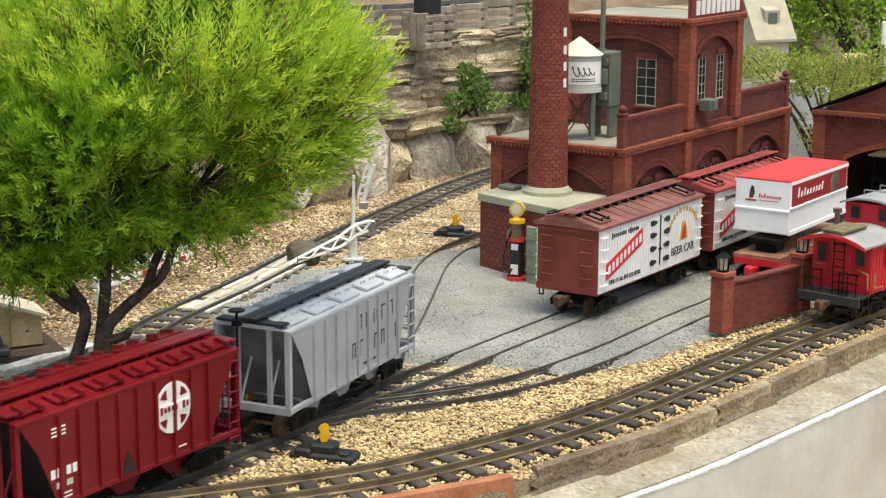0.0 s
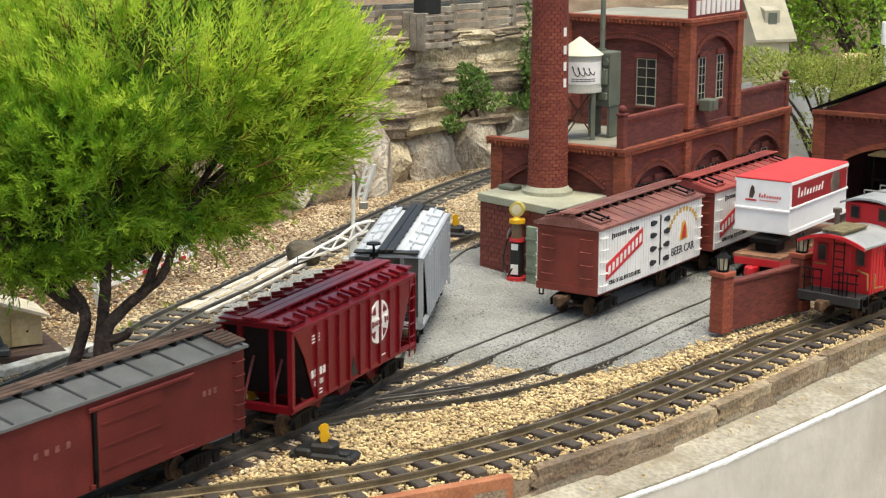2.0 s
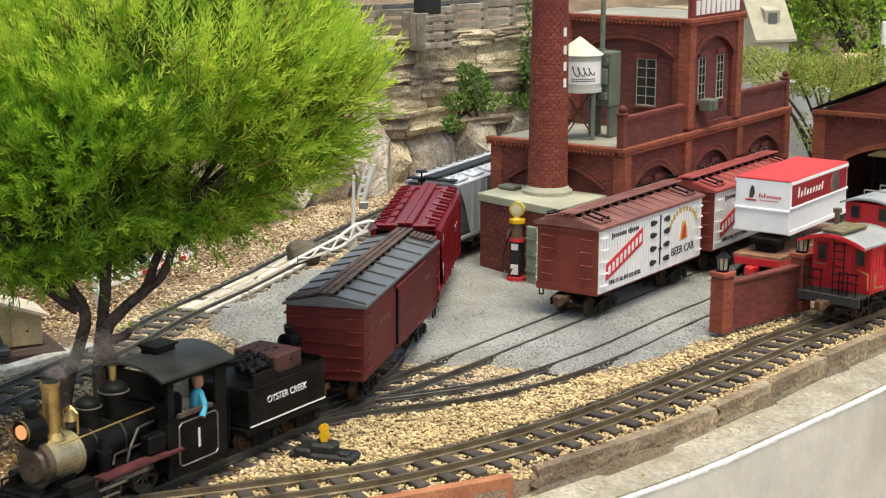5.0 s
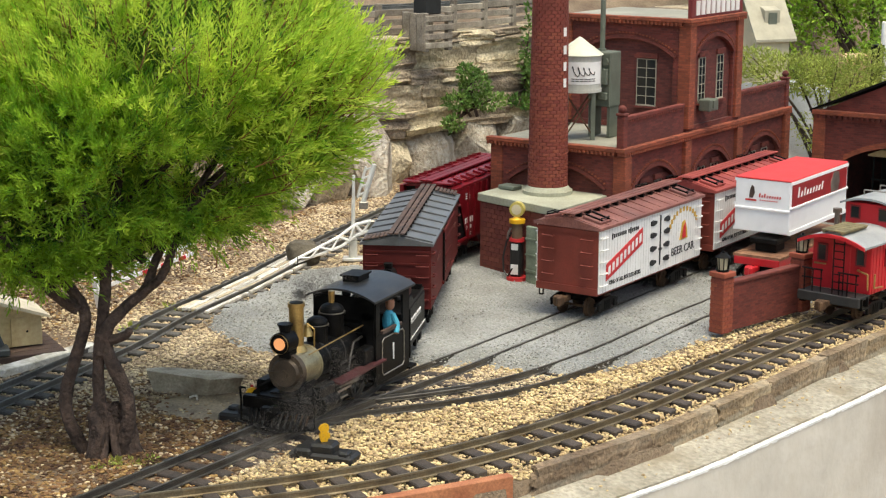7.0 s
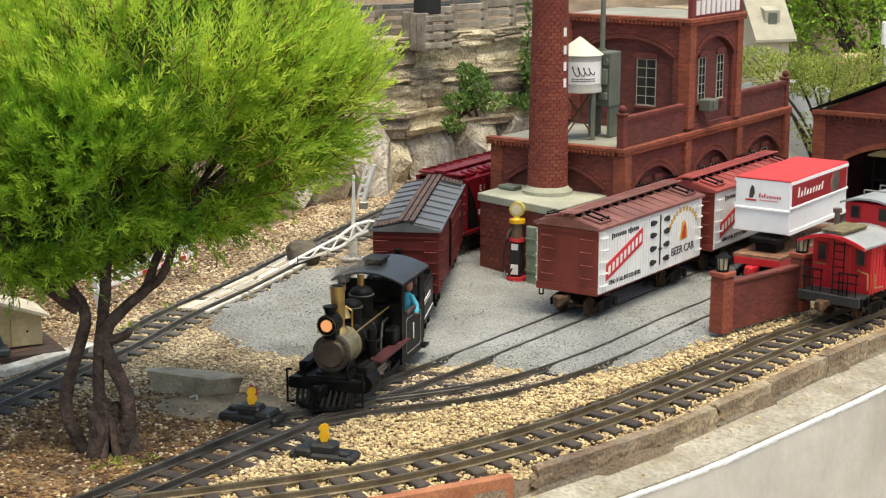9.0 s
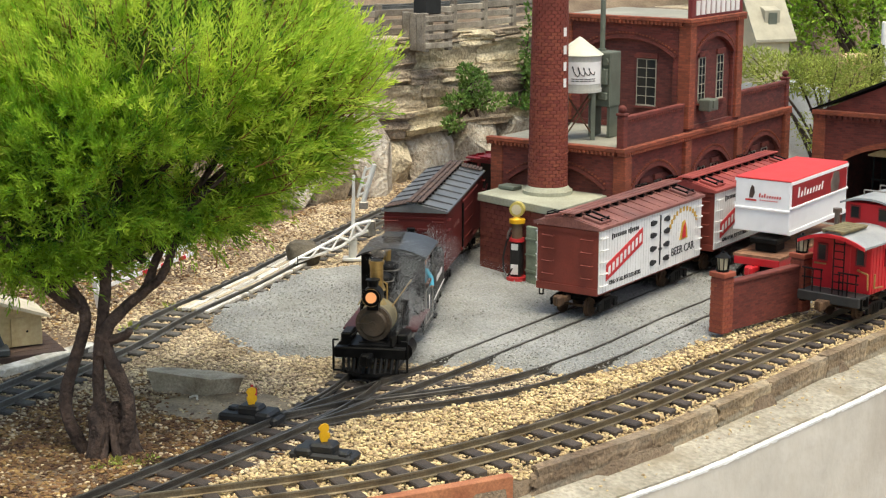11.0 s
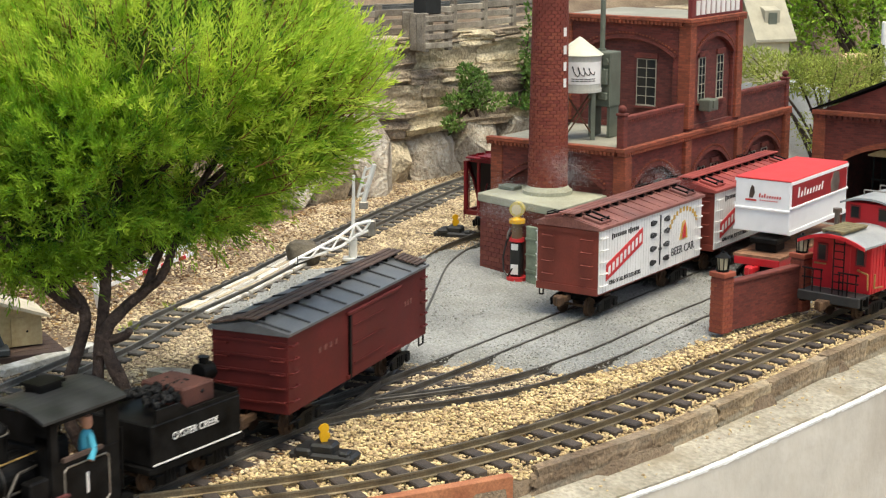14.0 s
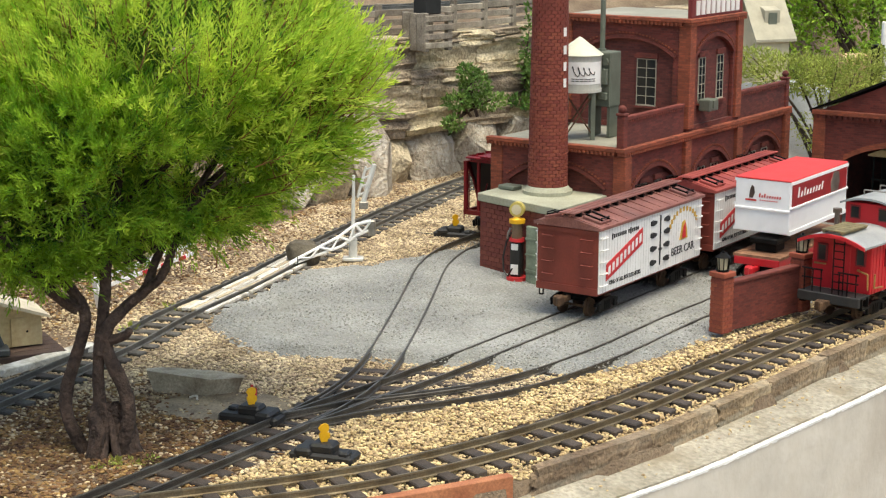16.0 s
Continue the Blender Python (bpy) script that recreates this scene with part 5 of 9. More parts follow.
HAZE, SOOT = drifting()
SMOKE = smoke()
BOX = boxcar()
HOP_R = hopper("red_hopper", "bright red covered hopper car with round white emblem", M_HOPRED, M_HOPRED, M_HOPRED, "red")
HOP_G = hopper("grey_hopper", "light grey covered hopper car with black roof walkway", M_HOPGR, M_BLK, M_HOPROOF, "grey")
LOCO, DOLL = locomotive()
TEND = tender()


# ---------- the brewery ----------
def brickmat(name, col, mortar, bw=0.011, bh=0.0038):
    """Brick courses too small to model singly, on walls along the thing's x or y."""
    m = mat(name, col, 0.8, var=0.14, scale=22, fine=500, bump=0.2)
    nt = m.node_tree
    n, l = nt.nodes, nt.links
    b = n["Principled BSDF"]
    src = b.inputs["Base Color"].links[0].from_socket
    tc = n.new("ShaderNodeTexCoord")
    sp = n.new("ShaderNodeSeparateXYZ")
    l.new(tc.outputs["Object"], sp.inputs[0])
    ad = n.new("ShaderNodeMath")
    l.new(sp.outputs[0], ad.inputs[0])
    l.new(sp.outputs[1], ad.inputs[1])
    cb = n.new("ShaderNodeCombineXYZ")
    l.new(ad.outputs[0], cb.inputs[0])
    l.new(sp.outputs[2], cb.inputs[1])
    br = n.new("ShaderNodeTexBrick")
    br.inputs["Scale"].default_value = 1.0
    br.inputs["Brick Width"].default_value, br.inputs["Row Height"].default_value = bw, bh
    br.inputs["Mortar Size"].default_value = bh * 0.10
    br.inputs["Color1"].default_value = (1, 1, 1, 1)
    br.inputs["Color2"].default_value = (0.55, 0.55, 0.55, 1)
    br.inputs["Mortar"].default_value = (*[a / max(c, 0.001) for a, c in zip(mortar, col)], 1)
    l.new(cb.outputs[0], br.inputs["Vector"])
    mx = n.new("ShaderNodeMix")
    mx.data_type, mx.blend_type = "RGBA", "MULTIPLY"
    mx.inputs["Factor"].default_value = 1.0
    l.new(src, mx.inputs["A"])
    l.new(br.outputs[0], mx.inputs["B"])
    l.new(mx.outputs["Result"], b.inputs["Base Color"])
    bp = n.new("ShaderNodeBump")
    bp.inputs["Strength"].default_value, bp.inputs["Distance"].default_value, bp.invert = 0.6, 0.0006, True
    l.new(br.outputs["Fac"], bp.inputs["Height"])
    l.new(bp.outputs[0], b.inputs["Normal"])
    return m


M_BW = brickmat("red brick wall", (0.175, 0.034, 0.023), (0.12, 0.034, 0.026))
M_BWO = brickmat("orange brick pilaster", (0.30, 0.072, 0.032), (0.17, 0.05, 0.03))
M_BWD = brickmat("dull red brick", (0.15, 0.034, 0.026), (0.10, 0.03, 0.024))
M_MUNT = mat("cream window bars", (0.38, 0.36, 0.28), 0.7, var=0.1)
M_SIGNR = mat("dark red sign board", (0.16, 0.02, 0.02), 0.6, var=0.1)
BZ, BL, BD = 0.197, 0.653, 0.243
T0, T1, TZ = 0.2234, 0.4294, 0.387


def brewery():
    th = thing("brewery_building", pose(0.2825, 2.654, -0.004, 0, 0, 55.9), "two-storey red brick model brewery with arched bays and parapets", "building")

    def wall_with_bays(name, length, z0, z1, bays, face, base, mt, inward):
        """A wall cut by segmental-arched bays; bays are (middle, width, sill, spring, crown). face: 'y' runs along x at y=base, 'x' runs along y at x=base."""
        bm = B()
        t = 0.006
        xs = sorted({length[0], length[1]} | {b[0] - b[1] / 2 for b in bays} | {b[0] + b[1] / 2 for b in bays})

        def pr(pts):
            if face == "y":
                prism(bm, pts, base, base + inward * t, "y")
            else:
                prism(bm, pts, base, base + inward * t, "x")
        for a, b in zip(xs[:-1], xs[1:]):
            bay = next((q for q in bays if abs(q[0] - (a + b) / 2) < 1e-4), None)
            if not bay:
                pr([(a, z0), (b, z0), (b, z1), (a, z1)])
                continue
            mid, w, sill, spring, crown = bay
            pr([(a, z0), (b, z0), (b, sill), (a, sill)])
            h = w / 2
            rise = crown - spring
            R = (h * h + rise * rise) / (2 * rise)
            a0 = math.asin(h / R)
            arc = [(mid + R * math.sin(q), crown - R + R * math.cos(q)) for q in np.linspace(-a0, a0, 13)]
            for p, q in zip(arc[:-1], arc[1:]):
                pr([p, q, (q[0], z1), (p[0], z1)])
        w_ = part(name, bm, mt, th)
        for mid, w, sill, spring, crown in bays:
            h = w / 2
            rise = crown - spring
            R = (h * h + rise * rise) / (2 * rise)
            a0 = math.asin(h / R)
            bm = B()
            for rr, oo in ((0.006, 0.0022),):
                arc = np.linspace(-a0 * 1.04, a0 * 1.04, 16)
                for p, q in zip(arc[:-1], arc[1:]):
                    pts = [(mid + R * math.sin(p), crown - R + R * math.cos(p)), (mid + R * math.sin(q), crown - R + R * math.cos(q)), (mid + (R + rr) * math.sin(q), crown - R + (R + rr) * math.cos(q)), (mid + (R + rr) * math.sin(p), crown - R + (R + rr) * math.cos(p))]
                    prism(bm, pts, base - inward * oo, base + inward * 0.001, "y" if face == "y" else "x")
            bmesh.ops.remove_doubles(bm, verts=bm.verts[:], dist=1e-5)
            part("arch_ring", bm, M_BW, th)
            bm = B()
            n = int(R * 2 * a0 / 0.006)
            for i in range(n):
                q = -a0 + 2 * a0 * (i + 0.5) / n
                c = (mid + (R + 0.0095) * math.sin(q), crown - R + (R + 0.0095) * math.cos(q))
                if face == "y":
                    bx(bm, c[0], base - inward * 0.0008, c[1], 0.0028, 0.003, 0.0028, None)
                else:
                    bx(bm, base - inward * 0.0008, c[0], c[1], 0.003, 0.0028, 0.0028, None)
            ob = part("arch_tooth_course", bm, M_BWO, th)
            ob["kind"] = "stuff"
            bm = B()
            if face == "y":
                bx(bm, mid, base + inward * 0.009, (sill + crown) / 2, w + 0.004, 0.004, crown - sill + 0.006)
            else:
                bx(bm, base + inward * 0.009, mid, (sill + crown) / 2, 0.004, w + 0.004, crown - sill + 0.006)
            part("bay_panel", bm, M_BWD, th)
        return w_

    def pilaster(x, y, z0, z1, w=0.022, out=0.004, mt=M_BWO):
        bm = B()
        bx(bm, x, y, (z0 + z1) / 2, w, w, z1 - z0, bev=0.0006)
        part("pilaster", bm, mt, th)

    def cornice(z, length, face, base, outw, name="cornice"):
        a, b = length
        bm = B()
        if face == "y":
            bx(bm, (a + b) / 2, base - 0.001 * 0, z, b - a, 0.016, 0.007, bev=0.001)
            bx(bm, (a + b) / 2, base, z - 0.006, b - a - 0.004, 0.011, 0.005)
        else:
            bx(bm, base, (a + b) / 2, z, 0.016, b - a, 0.007, bev=0.001)
            bx(bm, base, (a + b) / 2, z - 0.006, 0.011, b - a - 0.004, 0.005)
        c = part(name, bm, M_BWO, th)
        bm = B()
        k = int((b - a) / 0.0075)
        for i in range(k):
            q = a + (b - a) * (i + 0.5) / k
            if face == "y":
                bx(bm, q, base - 0.0065, z - 0.0062, 0.0036, 0.004, 0.0048)
            else:
                bx(bm, base - 0.0065, q, z - 0.0062, 0.004, 0.0036, 0.0048)
        d = part("dentil_course", bm, M_BWO, c)
        d["kind"] = "stuff"

    def window(face, base, mid, z0, z1, w, cols, rows, inward=1):
        bm = B()

        def bar(a0, a1, b0, b1, o=0.0):
            if face == "y":
                bx(bm, (a0 + a1) / 2, base - o, (b0 + b1) / 2, a1 - a0, 0.0024, b1 - b0)
            else:
                bx(bm, base - o, (a0 + a1) / 2, (b0 + b1) / 2, 0.0024, a1 - a0, b1 - b0)
        e = 0.0013
        a0, a1 = mid - w / 2, mid + w / 2
        bar(a0, a0 + e, z0, z1)
        bar(a1 - e, a1, z0, z1)
        bar(a0, a1, z0 - 0.001, z0 + e, 0.001)
        bar(a0, a1, z1 - e, z1)
        for i in range(1, cols):
            q = a0 + w * i / cols
            bar(q - 0.0005, q + 0.0005, z0, z1)
        for i in range(1, rows):
            q = z0 + (z1 - z0) * i / rows
            bar(a0, a1, q - 0.0005, q + 0.0005)
        f = part("window", bm, M_MUNT, th, "cream-framed multi-pane window")
        bm = B()
        if face == "y":
            bx(bm, mid, base - 0.0001, (z0 + z1) / 2, w - 0.001, 0.0009, z1 - z0 - 0.001)
        else:
            bx(bm, base - 0.0001, mid, (z0 + z1) / 2, 0.0009, w - 0.001, z1 - z0 - 0.001)
        part("pane", bm, M_GLASS, f)
        bm = B()
        if face == "y":
            bx(bm, mid, base - 0.002, z0 - 0.003, w + 0.008, 0.008, 0.0035)
        else:
            bx(bm, base - 0.002, mid, z0 - 0.003, 0.008, w + 0.008, 0.0035)
        part("sill", bm, M_BW, f)
        bm = B()
        if face == "y":
            bx(bm, mid, base - 0.001, z1 + 0.006, w + 0.006, 0.005, 0.009)
        else:
            bx(bm, base - 0.001, mid, z1 + 0.006, 0.005, w + 0.006, 0.009)
        part("lintel", bm, M_BW, f)

    # lower storey
    bays = [(T0 / 2, 0.155, 0.05, 0.125, 0.158), ((T0 + T1) / 2, 0.140, 0.05, 0.125, 0.158), ((T1 + BL) / 2, 0.155, 0.05, 0.125, 0.158)]
    wall_with_bays("wall", (0, BL), 0, BZ - 0.008, bays, "y", 0.0, M_BW, 1)
    wall_with_bays("wall", (0, BD), 0, BZ - 0.008, [(BD / 2, 0.175, 0.03, 0.132, 0.163)], "x", 0.0, M_BW, 1)
    bm = B()
    bx(bm, BL - 0.003, BD / 2, BZ / 2 - 0.004, 0.006, BD - 0.012, BZ - 0.008)
    part("wall", bm, M_BW, th)
    bm = B()
    bx(bm, BL / 2, BD - 0.003, BZ / 2 - 0.004, BL, 0.006, BZ - 0.008)
    part("wall", bm, M_BW, th)
    for x in (0.009, T0, T1, BL - 0.009):
        pilaster(x, 0.004, 0, BZ - 0.010)
    pilaster(0.009, BD - 0.009, 0, BZ - 0.010)
    cornice(BZ, (-0.008, BL + 0.008), "y", 0.0, 1)
    cornice(BZ, (0.0085, BD + 0.008), "x", 0.0, 1)
    bm = B()
    bx(bm, BL / 2, BD / 2, BZ - 0.001, BL - 0.014, BD - 0.012, 0.006)
    part("roof", bm, M_SLAB, th, "pale grey flat roof terrace")
    for b in bays:
        for k in (-1, 1):
            window("y", 0.0065, b[0] + k * 0.026, 0.06, 0.132, 0.026, 2, 5)
    # parapet with posts and ball finials
    for a, b in ((0.004, T0 - 0.006), (T1 + 0.006, BL - 0.004)):
        bm = B()
        bx(bm, (a + b) / 2, 0.004, (BZ + 0.246) / 2, b - a, 0.005, 0.246 - BZ - 0.004)
        p = part("parapet", bm, M_BWD, th)
        bm = B()
        bx(bm, (a + b) / 2, 0.004, 0.247, b - a, 0.010, 0.006, bev=0.001)
        part("coping", bm, M_BW, p)
        bm = B()
        for i in range(int((b - a) / 0.008)):
            bx(bm, a + 0.004 + i * 0.008, 0.0005, 0.2425, 0.004, 0.004, 0.004)
        part("dentil_course", bm, M_BW, p)["kind"] = "stuff"
    for x in (0.005, BL - 0.005):
        bm = B()
        bx(bm, x, 0.004, BZ + 0.028, 0.013, 0.013, 0.054, bev=0.001)
        bx(bm, x, 0.004, BZ + 0.057, 0.016, 0.016, 0.004, bev=0.001)
        sph(bm, (x, 0.004, BZ + 0.065), 0.0065)
        part("post", bm, M_BW, th, "post with ball finial")
    # upper storey
    z0, z1 = BZ, TZ
    bays_y = [((T0 + T1) / 2, 0.150, z0 + 0.012, z0 + 0.126, z0 + 0.158)]
    wall_with_bays("upper_wall", (T0, T1), z0 + 0.003, z1 - 0.008, bays_y, "y", 0.0, M_BW, 1)
    wall_with_bays("upper_wall", (0.0, BD), z0 + 0.003, z1 - 0.008, [(BD / 2 - 0.005, 0.178, z0 + 0.012, z0 + 0.128, z0 + 0.156)], "x", T0, M_BW, 1)
    bm = B()
    bx(bm, T1 - 0.003, BD / 2, (z0 + z1) / 2, 0.006, BD, z1 - z0 - 0.01)
    bx(bm, (T0 + T1) / 2, BD - 0.003, (z0 + z1) / 2, T1 - T0 - 0.014, 0.006, z1 - z0 - 0.01)
    part("upper_wall", bm, M_BW, th)
    for x, y in ((T0 + 0.009, 0.006), (T1 - 0.009, 0.006), (T0 + 0.006, BD - 0.01)):
        bm = B()
        bx(bm, x, y, (z0 + z1) / 2 + 0.002, 0.022, 0.022, z1 - z0 - 0.014, bev=0.0006)
        part("pilaster", bm, M_BWO, th)
    cornice(z1, (T0 - 0.008, T1 + 0.008), "y", 0.0, 1)
    cornice(z1, (0.0085, BD + 0.008), "x", T0, 1)
    bm = B()
    bx(bm, (T0 + T1) / 2, BD / 2, z1 - 0.001, T1 - T0 - 0.002, BD - 0.01, 0.006)
    part("roof", bm, M_SLAB, th, "pale flat roof")
    for k in (-1, 1):
        window("y", 0.0065, (T0 + T1) / 2 + k * 0.036, z0 + 0.048, z0 + 0.124, 0.026, 2, 5)
    window("x", T0 + 0.0065, 0.080, z0 + 0.043, z0 + 0.122, 0.037, 2, 5)
    bm = B()
    bx(bm, (T0 + T1) / 2 - 0.035, -0.008, z0 + 0.044, 0.034, 0.022, 0.02, bev=0.0015)
    bx(bm, (T0 + T1) / 2 - 0.035, -0.0195, z0 + 0.046, 0.012, 0.002, 0.012)
    part("air_conditioner", bm, M_GREEN, th, "small grey window air conditioner")
    bm = B()
    bx(bm, (T0 + T1) / 2 + 0.003, 0.002, z1 + 0.022, T1 - T0 - 0.004, 0.008, 0.038, bev=0.001)
    s = part("sign", bm, M_SIGNR, th, "dark red rooftop sign with white block lettering")
    bm = B()
    for i in range(9):
        bx(bm, T0 + 0.026 + i * 0.0195, -0.0028, z1 + 0.020, 0.013, 0.002, 0.024)
    part("sign_lettering", bm, M_WHITE, s)["kind"] = "stuff"
    return th


brewery()


def water_tank():
    z = 0.1965
    th = thing("water_tank", pose(0.2215, 2.775, z), "off-white water tank on dark steel legs, on the roof", "water tank")
    r = 0.036
    up = 0.013
    for sx in (-1, 1):
        for sy in (-1, 1):
            bm = B()
            bx(bm, sx * 0.022, sy * 0.022, 0.033 + up / 2, 0.007, 0.007, 0.066 + up)
            part("leg", bm, M_GREEN, th)
    bm = B()
    for a, b in (((-1, -1), (1, -1)), ((-1, 1), (1, 1)), ((-1, -1), (-1, 1)), ((1, -1), (1, 1))):
        for k in (0, 1):
            tube(bm, [(a[0] * 0.022, a[1] * 0.022, 0.006 if k else 0.073), (b[0] * 0.022, b[1] * 0.022, 0.073 if k else 0.006)], 0.0014, 5)
    part("brace", bm, M_RUST, th)
    bm = B()
    cy(bm, (0, 0, 0.066 + up), (0, 0, 0.124 + up), r, seg=36)
    cy(bm, (0, 0, 0.064 + up), (0, 0, 0.069 + up), r * 1.03, seg=36)
    part("drum", bm, M_TANK, th, smooth=False)
    bm = B()
    cy(bm, (0, 0, 0.124 + up), (0, 0, 0.152 + up), r * 1.1, 0.002, seg=36)
    part("lid", bm, M_CONE, th, "pale greenish conical lid")
    bm = B()
    arc = [radians(-125 + 100 * i / 18) for i in range(19)]
    prism(bm, [(math.cos(a) * r * 1.012, math.sin(a) * r * 1.012) for a in arc] + [(math.cos(a) * r * 0.99, math.sin(a) * r * 0.99) for a in arc[::-1]], 0.078 + up, 0.114 + up, "z")
    lab = part("label_panel", bm, M_WHITE, th, "white panel with dark script")
    bm = B()
    pts = []
    for i in range(60):                      # the name as one plain looping stroke
        u = i / 59
        a = radians(-112 + 56 * u + 5 * math.sin(u * 25 + 2.4))
        pts.append((math.cos(a) * r * 1.02, math.sin(a) * r * 1.02, 0.099 + up + (0.0085 - 0.0035 * u) * math.sin(u * 25)))
    tube(bm, pts, 0.0008, 5)
    for k in (0, 1):
        for i in range(6):
            a = radians(-110 + i * 11)
            m = Matrix.Translation((math.cos(a) * r * 1.02, math.sin(a) * r * 1.02, 0.0835 + up + 0.0035 * k)) @ Matrix.Rotation(a + math.pi / 2, 4, "Z")
            bx(bm, 0, 0, 0, 0.006, 0.0006, 0.0012, m)
    part("script", bm, M_INK, lab)["kind"] = "stuff"
    c = thing("roof_cabinet", pose(0.266, 2.80, z, 0, 0, 55.9), "grey-green metal cabinet with pipe and dial on the roof", "cabinet")
    bm = B()
    bx(bm, 0, 0, 0.095, 0.036, 0.040, 0.090, bev=0.0015)
    for sy in (-1, 1):
        bx(bm, 0, sy * 0.016, 0.025, 0.03, 0.005, 0.050)
    part("case", bm, M_GREEN, c)
    bm = B()
    cy(bm, (-0.017, 0.008, 0.118), (-0.0215, 0.008, 0.118), 0.008, seg=16)
    part("dial", bm, M_GREEN, c)
    for q, (y, z, a, b) in enumerate(((0.010, 0.083, 0.014, 0.014), (-0.010, 0.100, 0.012, 0.026), (-0.008, 0.068, 0.016, 0.012))):
        bm = B()
        bx(bm, -0.0205, y, z, 0.007, a, b, bev=0.0012)
        part("fitting_box", bm, M_GREEN, c)
    for y, z in ((-0.012, 0.124), (0.012, 0.066)):
        bm = B()
        cy(bm, (-0.017, y, z), (-0.0225, y, z), 0.0055, seg=14)
        part("valve", bm, M_GREEN, c)
    for y in (-0.0185, 0.0185):
        bm = B()
        bx(bm, -0.0185, y, 0.095, 0.002, 0.002, 0.088)
        part("edge_strip", bm, M_GREEN, c)
    bm = B()
    cy(bm, (0, 0.006, 0.138), (0, 0.006, 0.26), 0.0042, seg=12)
    cy(bm, (0, 0.006, 0.138), (0, 0.006, 0.144), 0.0065, seg=12)
    part("flue", bm, M_GREEN, c)
    v = thing("vent_pipe", pose(0.252, 2.86, z), "slim grey-green vent pipe with cap on the roof", "pipe")
    bm = B()
    cy(bm, (0, 0, 0), (0, 0, 0.2), 0.0038, seg=12)
    part("pipe", bm, M_GREEN, v)
    bm = B()
    cy(bm, (0, 0, 0.192), (0, 0, 0.204), 0.0058, seg=12)
    part("cap", bm, M_GREEN, v)


M_CONE = mat("pale green cone", (0.58, 0.58, 0.46), 0.7, var=0.06)
water_tank()


def chimney_base():
    P = [(0.055, 2.689), (0.177, 2.549), (0.275, 2.689), (0.153, 2.829)]
    th = thing("chimney_pier", pose(0, 0, -0.004), "square red brick pier with a pale concrete slab on top", "pier")
    cx, cyy = 0.165, 2.689
    q = [(cx + (x - cx) * 0.955, cyy + (y - cyy) * 0.955) for x, y in P]
    bm = B()
    prism(bm, q, 0, 0.114, "z")
    core = part("core", bm, M_MORTAR, th)
    bm = B()
    prism(bm, P, 0.110, 0.123, "z")
    bmesh.ops.bevel(bm, geom=bm.edges[:], offset=0.001, segments=1, affect="EDGES")
    part("slab", bm, M_SLABG, th, "greenish grey concrete slab")
    bm = B()
    bx(bm, 0, 0, 0, 0.0121, 0.0026, 0.0072, bev=0.0004)
    me = bpy.data.meshes.new("brick")
    bm.to_mesh(me)
    bm.free()
    me.materials.append(M_BRICKD)
    for a, b in ((q[0], q[1]), (q[1], q[2])):
        L = math.hypot(b[0] - a[0], b[1] - a[1])
        ang = math.degrees(math.atan2(b[1] - a[1], b[0] - a[0]))
        n = int(L / 0.0126)
        for r in range(14):
            for i in range(n):
                f = ((i + 0.5 + (0.25 if r % 2 else -0.25)) / n)
                if 0.02 < f < 0.98:
                    ob = new("brick", me)
                    ob.parent = core
                    ob.matrix_basis = pose(a[0] + (b[0] - a[0]) * f, a[1] + (b[1] - a[1]) * f, 0.0038 + r * 0.0078, 0, 0, ang)
    # the round chimney
    ch = thing("chimney", pose(0.1675, 2.690, 0.119), "tall tapered round red brick chimney with white lettering", "chimney")
    bm = B()
    cy(bm, (0, 0, 0), (0, 0, 0.46), 0.0310, 0.0250, seg=40)
    core = part("shaft", bm, M_MORTAR, ch)
    bm = B()
    cy(bm, (0, 0, 0), (0, 0, 0.006), 0.040, seg=40)
    cy(bm, (0, 0, 0.006), (0, 0, 0.013), 0.038, 0.0325, seg=40)
    part("collar", bm, M_SLABG, ch, "pale concrete collar")
    bm = B()
    cy(bm, (0, 0, 0.45), (0, 0, 0.47), 0.027, seg=40)
    part("crown", bm, M_BRICK, ch)
    bm = B()
    bx(bm, 0, 0, 0, 0.0094, 0.003, 0.0049, bev=0.0004)
    me = bpy.data.meshes.new("brick")
    bm.to_mesh(me)
    bm.free()
    me.materials.append(M_BRICK)
    rest = B()
    n = 18
    for r in range(78):
        z = 0.0155 + r * 0.0056
        rad = 0.0310 - 0.006 * z / 0.46 - 0.0003
        for i in range(n):
            a = math.tau * (i + (0.5 if r % 2 else 0)) / n - math.pi / 2
            m = Matrix.Translation((math.cos(a) * rad, math.sin(a) * rad, z)) @ Matrix.Rotation(a + math.pi / 2, 4, "Z") @ Matrix.Diagonal((rad / 0.0302, 1, 1, 1))
            if math.sin(a) < -0.2 and r < 44:
                ob = new("brick", me)
                ob.parent = core
                ob.matrix_basis = m
            elif math.sin(a) < 0.3:
                bx(rest, 0, 0, 0, 0.0094, 0.003, 0.0049, m)
    ob = part("brickwork", rest, M_BRICK, ch)
    ob["kind"] = "stuff"
    bm = B()
    # white letters down the side, as plain bars
    for z in (0.378, 0.35, 0.324, 0.298):
        a = radians(-40)
        rad = 0.0310 - 0.006 * (z - 0.119) / 0.46 + 0.0016
        m = Matrix.Translation((math.cos(a) * rad, math.sin(a) * rad, z - 0.119)) @ Matrix.Rotation(a + math.pi / 2, 4, "Z")
        bx(bm, 0, 0, 0, 0.0065, 0.0012, 0.0135, m)
    part("lettering", bm, M_WHITE, ch)
    bm = B()
    bx(bm, 0, 0, 0.0035, 0.032, 0.024, 0.007, bev=0.0015)
